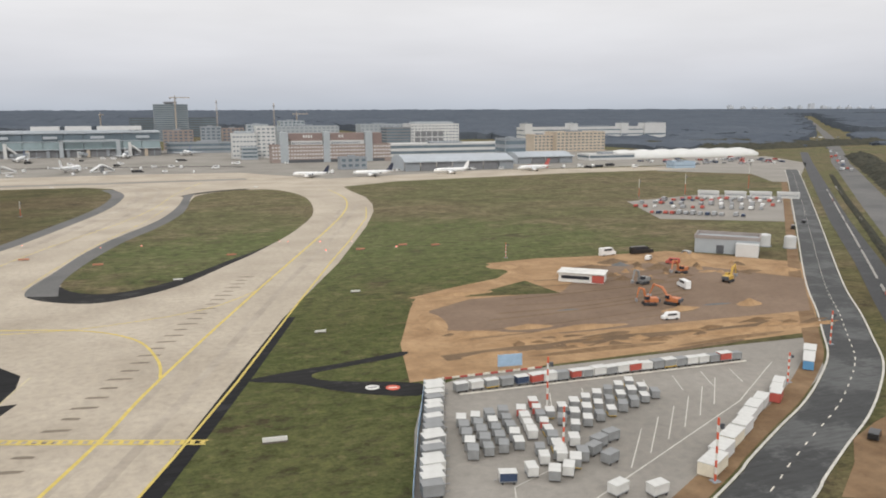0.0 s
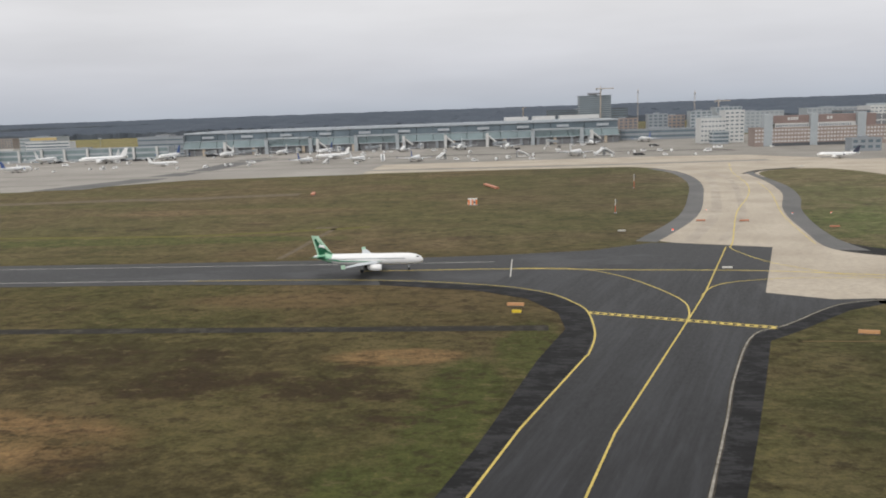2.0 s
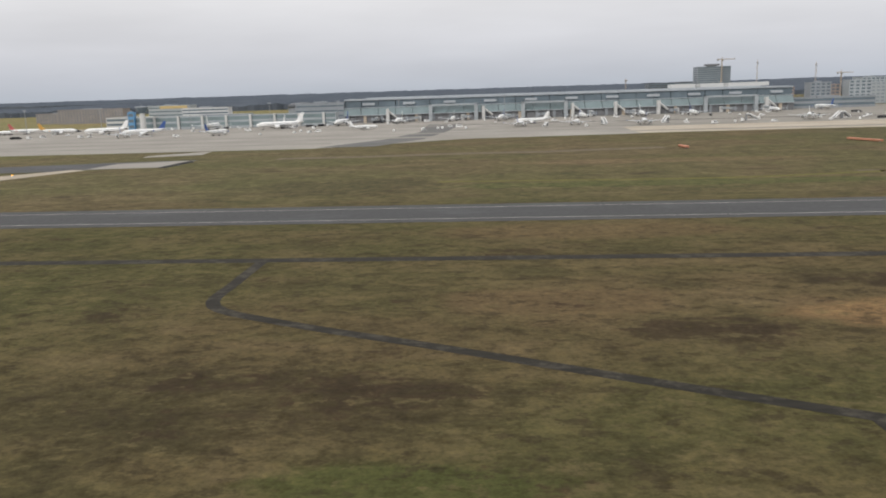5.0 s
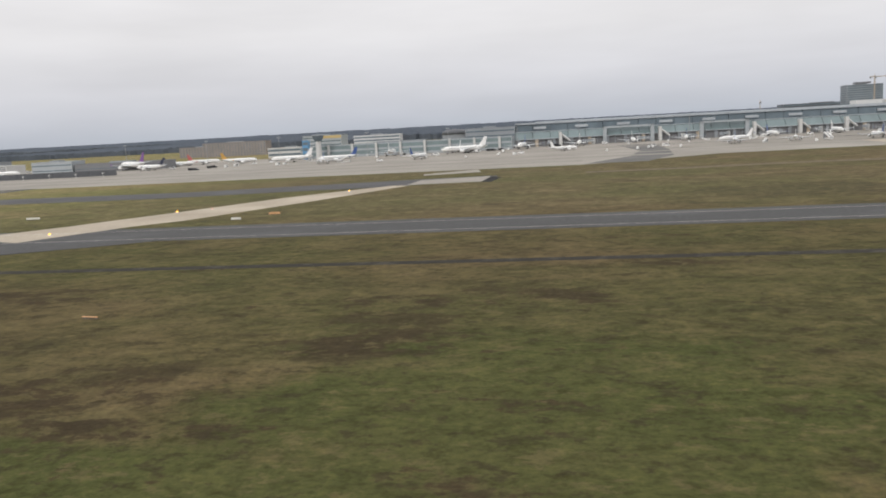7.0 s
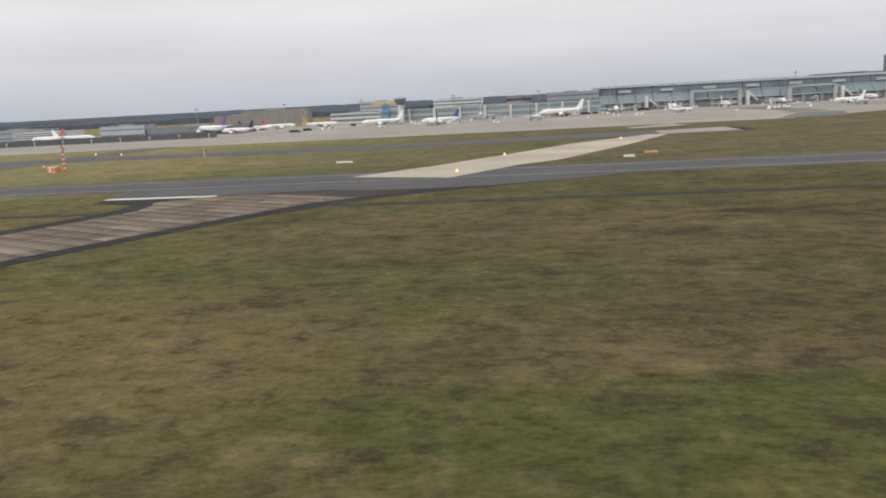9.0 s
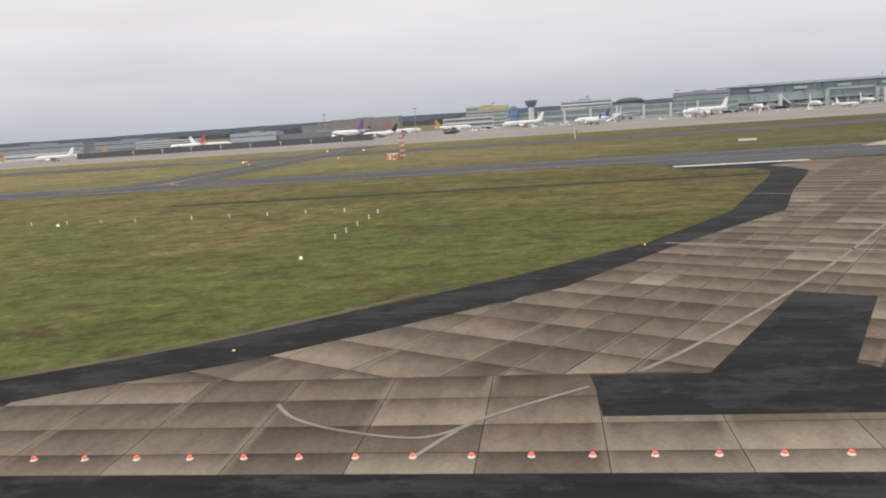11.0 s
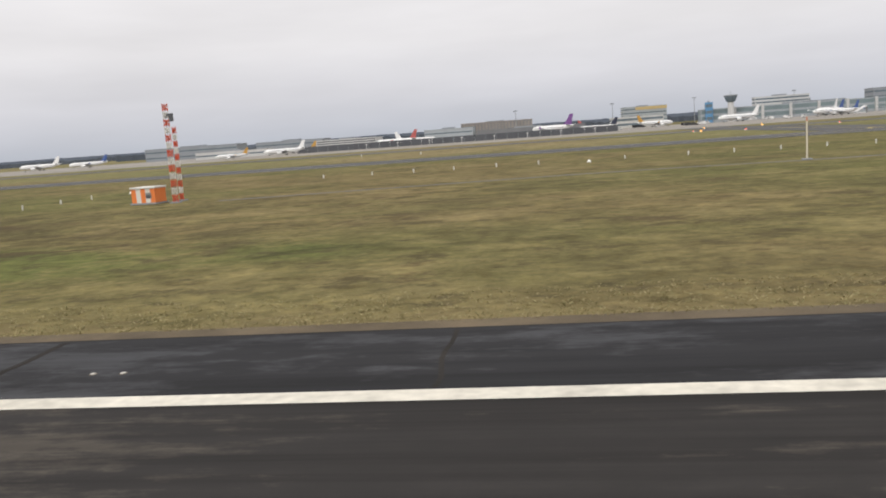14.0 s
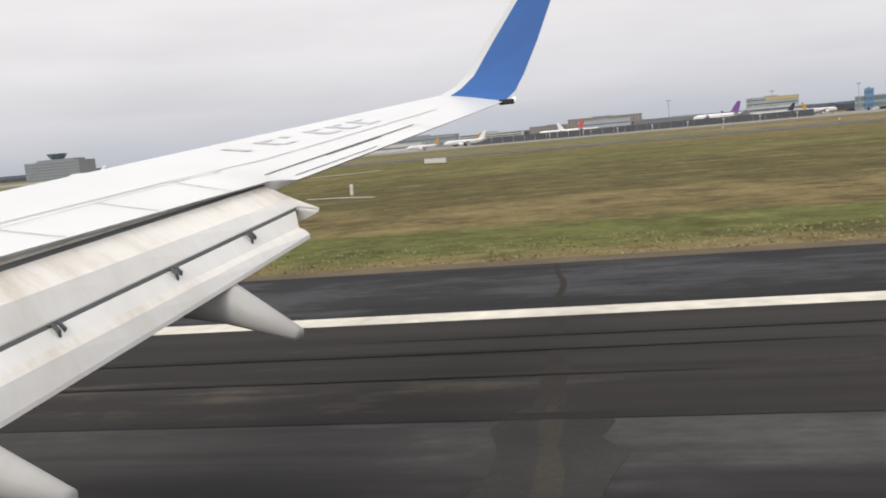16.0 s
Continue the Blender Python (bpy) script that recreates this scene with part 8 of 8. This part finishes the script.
def strip_growth():
    """Rank dark grass along both edges of the soil strip, and clods lying on it."""
    random.seed(78)
    edges = ([(-1060.2, 150), (-1059.0, 107.1), (-1058.0, 87.7), (-1055.9, 78.6), (-1054.8, 66.8), (-1053.7, 56.1), (-1052.8, 48.4), (-1051.5, 41.2), (-1050.4, 32)],
             [(-1055.6, 150), (-1054.4, 113.3), (-1052.1, 85.8), (-1050.8, 78.4), (-1048.4, 62.5), (-1046.8, 52.9), (-1046.3, 44.5), (-1045.8, 39.5), (-1046.0, 32)])
    verts, faces = [], []
    for side, line in zip((-1, 1), edges):
        for (xa, ya), (xb, yb) in zip(line, line[1:]):
            for k in range(int(16 * math.dist((xa, ya), (xb, yb)) ** 0.85)):
                f = random.random()
                x, y = xa + (xb - xa) * f + side * random.uniform(-0.35, 1.0), ya + (yb - ya) * f
                if noise.noise(Vector((x * 0.5, y * 0.35, side))) < 0.08:
                    continue
                for b in range(6):
                    a, h = random.uniform(0, 6.28), random.uniform(0.05, 0.14)
                    dx, dy = math.cos(a) * 0.05, math.sin(a) * 0.05
                    ox, oy = random.uniform(-0.3, 0.3), random.uniform(-0.2, 0.2)
                    i = len(verts)
                    verts += [(K * (x + ox - dx), K * (y + oy - dy), 0.008), (K * (x + ox + dx), K * (y + oy + dy), 0.008), (K * (x + ox * 1.7), K * (y + oy * 1.7), K * h)]
                    faces.append((i, i + 1, i + 2))
    me = bpy.data.meshes.new("grass_tufts")
    me.from_pydata(verts, [], faces)
    m, n, l, b = material("rank_green_blades", 0.9)
    r = n.new("ShaderNodeNewGeometry").outputs["Random Per Island"]
    l.new(ramp(n, l, r, [(0.0, (0.09, 0.094, 0.038)), (0.6, (0.14, 0.138, 0.058)), (1.0, (0.22, 0.19, 0.09))]), b.inputs["Base Color"])
    me.materials.append(m)
    tagged(new("grass_tufts", me), "dark green grass tufts fringing the bare soil strip", "grass", kind="stuff")
    verts, faces = [], []
    for k in range(900):
        y = random.uniform(33, 110)
        x = -1046.2 - (y - 33) * 0.085 - random.uniform(0.2, 4.4) + (0.5 if y < 45 else 0)
        r = random.uniform(0.04, 0.13) * (1.6 if random.random() < 0.06 else 1.0)
        i = len(verts)
        for q in range(5):
            a = q * 1.2566 + random.uniform(-0.3, 0.3)
            verts.append((K * (x + r * 1.5 * math.cos(a)), K * (y + r * math.sin(a)), 0.0118))
        verts.append((K * x, K * y, 0.0118 + K * r * random.uniform(0.4, 0.9)))
        faces += [(i + q, i + (q + 1) % 5, i + 5) for q in range(5)]
    me = bpy.data.meshes.new("soil_clods")
    me.from_pydata(verts, [], faces)
    me.materials.append(STRIP)
    tagged(new("soil_clods", me), "small brown clods scattered over the bare soil strip", "soil", kind="stuff")


tufts()
strip_growth()

ribbon("verge", spline([(-1005, 29.4), (-997, 30.5), (-984, 33.3), (-971, 36.9), (-954, 42.4), (-945, 45.5), (-932, 51.6), (-919, 60.6), (-904, 75)], 5), 0.9, 0.045, VERGE, "strip of bare soil along the taxiway edge", "verge")
for pts in ([(-982.6, 33), (-982.2, 29.7), (-981.9, 26.9)], [(-975.1, 35.5), (-974.2, 31.8), (-974.9, 29.1), (-974.4, 27.2)], [(-967.2, 37), (-966.7, 31.4), (-966.4, 28.4)], [(-956, 40), (-950, 37.5), (-944.5, 38.2)], [(-938.5, 43.5), (-934.3, 41.8)]):
    ribbon("cracked_joint", [(x + 0.25 * noise.noise(Vector((x, y * 1.3, 1))), y) for x, y in spline(pts, 6)], 0.11, 0.056, WEAR, "cracked tan joint across the dark asphalt", "joint")
# flaked light patches on the shoulder asphalt and small amber lights along it
for k, pts in enumerate(([(-953.6, 35.3), (-952.0, 36.3), (-949.9, 35.9), (-951.5, 35.2)], [(-948.9, 37.4), (-947.5, 38.1), (-946.8, 37.6), (-948.2, 37.0)], [(-949.1, 39.8), (-948.2, 40.0), (-949.0, 39.3), (-950.2, 39.2)], [(-953.8, 37.9), (-952.4, 38.4), (-952.0, 38.1), (-953.6, 37.6)])):
    slab("flaked_patch", ragged(pts, 0.25, k, 4), 0.052, GREYPAVE, "flaked pale patch in the dark asphalt", "asphalt")
for x, y in ((-938.5, 39.9), (-916.7, 56.6), (-880.5, 97.0), (-846, 79), (-826, 117)):
    again(am, x, y, 0.05, 0, 0.32)

ribbon("drain_channel", [(-257, 358.6), (-252, 358.9), (-246.3, 358.4)], 4.5, 0.018, VERGE, "short dark drain channel in the grass", "drain")
ribbon("drain_channel", [(-247.4, 356), (-248.8, 325), (-249.6, 300), (-250.9, 280)], 2.6, 0.02, VERGE, "short dark drain channel in the grass", "drain")
slab("soil_patch", ragged([(6.1, 106.2), (10.9, 109.2), (15.6, 108.1), (19.2, 103.5), (17.3, 100), (2.3, 100.9)], 0.3, 21, 4), 0.03, DIRT, "bare sandy patch in the grass beside the taxiway", "soil")

# ---- the aircraft's own wing, as it stands at the end of the flight ----
WINGW = plain("white_wing_paint", (0.70, 0.71, 0.715), 0.35, vary=0.05, scale=0.9)


def grimy(name, col, dirt, rough=0.5):
    """White paint with oily grime drawn out along the airflow."""
    m, n, l, b = material(name, rough)
    w = n.new("ShaderNodeTexCoord").outputs["Object"]
    a = noise_tex(n, l, w, 1.0, 5, (0.5, 1.6, 0.5), 0.6)
    f = noise_tex(n, l, w, 5.0, 5, (0.35, 1.8, 0.35), 0.7)
    c = mixc(n, l, rng(n, l, add(n, l, a, f, 0.5), 0.70, 0.98, 0.0, 0.75), col, dirt)
    l.new(mixc(n, l, 1.0, c, ramp(n, l, f, [(0.25, (0.92, 0.91, 0.90)), (0.75, (1.04, 1.04, 1.03))]), "MULTIPLY"), b.inputs["Base Color"])
    return m


FLAPD = grimy("dirty_white_flap_paint", (0.85, 0.83, 0.79), (0.50, 0.43, 0.34))
FAIR = plain("grey_fairing_paint", (0.48, 0.475, 0.46), 0.5, vary=0.18, scale=1.2)
# dark grey of panel seams and brackets, also of the painted flap gap shade
SEAMSHADE = plain("dark_seam_and_shade", (0.10, 0.105, 0.11), 0.7)
THINSEAM = plain("grey_panel_joint", (0.36, 0.37, 0.38), 0.6)
WBLUE = plain("blue_winglet_paint", (0.028, 0.125, 0.40), 0.35, vary=0.12, scale=0.8)
LETTER = plain("grey_wing_lettering", (0.50, 0.52, 0.54), 0.5)
FLAPG = grimy("pale_grey_flap_paint", (0.82, 0.82, 0.81), (0.66, 0.63, 0.58), 0.45)
EYE = (-1295.6, 1.6, 4.5)
wing = thing("airliner_wing", "white airliner wing with lowered flaps and a blue winglet", "wing", m=at(*EYE))


def lerp(a, b, f):
    return tuple(p + (q - p) * f for p, q in zip(a, b))


LE_R, LE_T = (-11.67, 0.3, -1.34), (-2.55, 15.5, 0.91)
TE_R, TE_O, TE_T = (-8.01, 0.3, -1.45), (-3.95, 9.8, -0.30), (-1.30, 15.5, 0.69)


def plate(name, quad, thick, mat, parent, label=""):
    """A panel between four corners, with thickness below it."""
    bm = bmesh.new()
    a, b, c, d = quad
    rows = []
    for k in range(13):
        f = k / 12
        p, q = lerp(a, b, f), lerp(d, c, f)
        rows.append([bm.verts.new(v) for v in (p, q, (q[0], q[1], q[2] - thick), (p[0], p[1], p[2] - thick))])
    for p, q in zip(rows, rows[1:]):
        for k in range(4):
            bm.faces.new((p[k], p[(k + 1) % 4], q[(k + 1) % 4], q[k]))
    bm.faces.new(rows[0]), bm.faces.new(list(reversed(rows[-1])))
    bmesh.ops.recalc_face_normals(bm, faces=bm.faces)
    return part(name, bm, mat, parent, label)


def upper(a, b, f, bulge):
    """A point across the upper skin, raised like a wing section."""
    p = lerp(a, b, f)
    return (p[0], p[1], p[2] + bulge * math.sin(math.pi * min(1, f * 0.88 + 0.12)) ** 1.3)


AIL_I = (-3.59, 9.8, -0.32)
bm = bmesh.new()
stations = []
for f in [s / 12 for s in range(8)] + [0.6243, 0.6257] + [s / 12 for s in range(8, 13)]:
    a = lerp(LE_R, LE_T, f)
    y = a[1]
    b = lerp(TE_R, TE_O, (y - 0.3) / 9.5) if y <= 9.8 else lerp(AIL_I, TE_T, (y - 9.8) / 5.7)
    th = 0.08 - 0.06 * f
    up = [upper(a, b, k / 7, th) for k in range(8)]
    dn = [(p[0], p[1], p[2] - (0.55 - 0.42 * f) * math.sin(math.pi * k / 7) ** 0.7 - 0.02) for k, p in enumerate(up)][1:-1]
    stations.append((up, [up[-1]] + dn[::-1] + [up[0]]))
bm.free()
for nm, k, lab in (("upper_skin", 0, "white upper wing skin"), ("lower_skin", 1, "grey-white lower wing skin")):
    bm = bmesh.new()
    rows = [[bm.verts.new(p) for p in st[k]] for st in stations]
    for p, q in zip(rows, rows[1:]):
        for i in range(len(p) - 1):
            bm.faces.new((p[i], p[i + 1], q[i + 1], q[i]))
    part(nm, bm, WINGW, wing, lab, smooth=True)


def seam(f0, f1, c0, c1, w=0.035, mat=None, name="seam"):
    """A thin dark joint along the span at a share of the chord."""
    bm = bmesh.new()
    rows = []
    for k in range(9):
        f = f0 + (f1 - f0) * k / 8
        c = c0 + (c1 - c0) * k / 8
        a = lerp(LE_R, LE_T, f)
        b = lerp(TE_R, TE_O, (a[1] - 0.3) / 9.5) if a[1] <= 9.8 else lerp(AIL_I, TE_T, (a[1] - 9.8) / 5.7)
        th = 0.08 - 0.06 * f
        p, q = upper(a, b, c, th), upper(a, b, c + w / max(0.3, abs(b[0] - a[0])), th)
        rows.append([bm.verts.new((v[0], v[1], v[2] + 0.008)) for v in (p, q)])
    for p, q in zip(rows, rows[1:]):
        bm.faces.new((p[0], p[1], q[1], q[0]))
    return part(name, bm, mat or SEAMSHADE, wing)


seam(0.25, 0.915, 0.62, 0.578, 0.02, THINSEAM), seam(0.627, 0.838, 0.805, 0.785, 0.03), seam(0.635, 0.745, 0.94, 0.95, 0.02), seam(0.35, 0.60, 0.70, 0.635, 0.01, THINSEAM)
seam(0.70, 0.78, 0.80, 0.795, 0.05)
for f in (0.45, 0.52, 0.585, 0.84):
    a = lerp(LE_R, LE_T, f)
    b = lerp(TE_R, TE_O, (a[1] - 0.3) / 9.5) if a[1] <= 9.8 else lerp(AIL_I, TE_T, (a[1] - 9.8) / 5.7)
    th = 0.08 - 0.06 * f
    bm = bmesh.new()
    rows = []
    for c in (0.66, 0.78, 0.90, 0.99):
        p = upper(a, b, c, th)
        rows.append([bm.verts.new((p[0], p[1] + dy, p[2] + 0.008)) for dy in (-0.008, 0.008)])
    for p, q in zip(rows, rows[1:]):
        bm.faces.new((p[0], p[1], q[1], q[0]))
    part("seam", bm, THINSEAM, wing)
# registration letters stand as plain bars
for k, (f, c) in enumerate(((0.685, 0.30), (0.715, 0.32), (0.742, 0.33), (0.768, 0.34), (0.795, 0.35), (0.822, 0.36))):
    seam(f, f + 0.006, c - 0.12, c - 0.12, 0.42 if k != 2 else 0.14, LETTER, "lettering_bar")
    if k not in (0, 2):
        seam(f + 0.004, f + 0.018, c - 0.10, c - 0.10, 0.06, LETTER, "lettering_bar")
        seam(f + 0.004, f + 0.018, c + 0.08, c + 0.08, 0.06, LETTER, "lettering_bar")

# lowered flaps: a main flap with a clean lip, a slot, and a second flap folded in three facets
A_R, A_O = (-8.12, 0.3, -1.60), (-4.13, 9.8, -0.313)
B_R, B_O = (-7.71, 0.3, -2.08), (-3.71, 9.82, -0.54)
C_R, C_O = (-7.60, 0.3, -2.685), (-3.61, 9.8, -0.651)
S_R, S_O = (-7.60, 0.3, -2.74), (-3.63, 9.72, -0.69)
F_R, F_O = (-7.46, 0.3, -2.842), lerp((-7.46, 0.3, -2.842), (-3.47, 9.8, -0.872), 0.978)
G_R, G_O = (-7.40, 0.3, -2.996), lerp((-7.40, 0.3, -2.996), (-3.41, 9.8, -0.912), 0.98)
H_R, H_O = (-7.34, 0.3, -3.552), lerp((-7.34, 0.3, -3.552), (-3.35, 9.8, -0.966), 0.98)
plate("main_flap", [A_R, A_O, B_O, B_R], 0.10, FLAPD, wing, "dirty white upper face of the lowered flap")
# dark strip painted on the flap for the shade behind the wing edge
plate("flap_seal", [tuple(v + d for v, d in zip(p, (0, 0, 0.02))) for p in (lerp(A_R, B_R, 0.18), lerp(A_O, B_O, 0.18), lerp(A_O, B_O, 0.25), lerp(A_R, B_R, 0.36))], 0.01, SEAMSHADE, wing, "dark strip painted for the shaded gap along the flap")
plate("flap_lip", [B_R, B_O, C_O, C_R], 0.04, FLAPG, wing, "clean pale lip of the flap")
bm = bmesh.new()
rim = [B_O, (-3.348, 9.85, -0.705), (-3.617, 9.85, -0.819), C_O]
face = [bm.verts.new(p) for p in rim], [bm.verts.new((x - 0.02, y, z - 0.05)) for x, y, z in rim]
bm.faces.new(face[0]), bm.faces.new(face[1][::-1])
for k in range(4):
    bm.faces.new((face[0][k], face[1][k], face[1][(k + 1) % 4], face[0][(k + 1) % 4]))
bmesh.ops.recalc_face_normals(bm, faces=bm.faces)
part("flap_tip", bm, FLAPG, wing, "pointed pale tip of the flap")
plate("aft_flap", [S_R, S_O, F_O, F_R], 0.05, FLAPG, wing, "pale grey second flap")
plate("aft_flap_crown", [F_R, F_O, G_O, G_R], 0.05, FLAPD, wing, "worn cream crown of the second flap")
plate("aft_flap_edge", [G_R, G_O, H_O, H_R], 0.05, FLAPG, wing)
# dark plates stand in for the shade inside the two flap slots
plate("flap_slot", [(TE_R[0] - 0.1, 0.3, -1.64), (TE_O[0] - 0.25, 9.7, -0.40), (A_O[0] + 0.05, 9.7, -0.47), (A_R[0] + 0.05, 0.3, -1.70)], 0.05, SEAMSHADE, wing)
plate("slot_line", [tuple(v + d for v, d in zip(p, (0.0, 0, 0.004))) for p in (lerp(C_R, S_R, 0.5), lerp(C_O, S_O, 0.5), lerp(S_O, F_O, 0.10), lerp(S_R, F_R, 0.16))], 0.01, SEAMSHADE, wing, "dark plate standing in for the shade between the flaps")
for f in (0.918, 0.806, 0.668, 0.48):
    p = lerp(lerp(S_R, F_R, 0.3), lerp(S_O, F_O, 0.3), f)
    br = bmesh.new()
    for o in (-0.045, 0.045):
        tube(br, [(p[0] - 0.10, p[1] + o, p[2] + 0.03), (p[0] - 0.02, p[1] + o, p[2] + 0.06), (p[0] + 0.04, p[1] + o, p[2] - 0.01), (p[0] + 0.03, p[1] + o * 0.5, p[2] - 0.10)], [0.016, 0.024, 0.024, 0.016], 6)
    tube(br, [(p[0] - 0.08, p[1] - 0.06, p[2] + 0.0), (p[0] - 0.08, p[1] + 0.06, p[2] + 0.0)], [0.03, 0.03], 6)
    part("flap_bracket", br, SEAMSHADE, wing)
for pts in ([(-7.2, 8.9, -1.15), (-5.2, 8.7, -1.45), (-4.1, 8.45, -1.62), (-3.1, 8.0, -1.93)], [(-8.6, 5.9, -1.7), (-6.2, 5.5, -2.0), (-4.9, 5.15, -2.1), (-3.71, 4.8, -2.28)]):
    part("flap_track_fairing", tube(bmesh.new(), pts, [0.12, (0.22, 0.30), (0.19, 0.26), 0.075], 18), FAIR, wing, "grey pointed flap track fairing", smooth=True)

# winglet: white leading edge, blue face
W = [((-2.55, 15.5, 0.91), (-1.30, 15.5, 0.70)), ((-2.33, 15.58, 1.02), (-1.10, 15.68, 0.88)), ((-2.05, 15.72, 1.25), (-0.92, 15.85, 1.20)), ((-1.62, 15.95, 1.9), (-0.62, 16.1, 1.85)), ((-0.95, 16.3, 2.85), (-0.24, 16.4, 2.8)), ((-0.72, 16.42, 3.25), (-0.18, 16.5, 3.2))]
for nm, f0, f1, mt in (("winglet_leading_edge", 0.0, 0.14, WINGW), ("winglet_face", 0.14, 1.0, WBLUE)):
    bm = bmesh.new()
    rows = []
    for a, b in W:
        p, q = lerp(a, b, f0), lerp(a, b, f1)
        rows.append([bm.verts.new(v) for v in (p, q, (q[0], q[1] + 0.06, q[2]), (p[0], p[1] + 0.08, p[2]))])
    for p, q in zip(rows, rows[1:]):
        for k in range(4):
            bm.faces.new((p[k], p[(k + 1) % 4], q[(k + 1) % 4], q[k]))
    bm.faces.new(rows[0]), bm.faces.new(list(reversed(rows[-1])))
    bmesh.ops.recalc_face_normals(bm, faces=bm.faces)
    part(nm, bm, mt, wing, "blue winglet" if mt is WBLUE else "white winglet edge")
nav = part("tip_light", boxes((-1.42, -1.12, 15.42, 15.56, 0.62, 0.72), bevel=0.02), INTAKE, wing)
part("lens", boxes((-1.17, -1.08, 15.44, 15.55, 0.64, 0.75), bevel=0.02), WLL, nav)
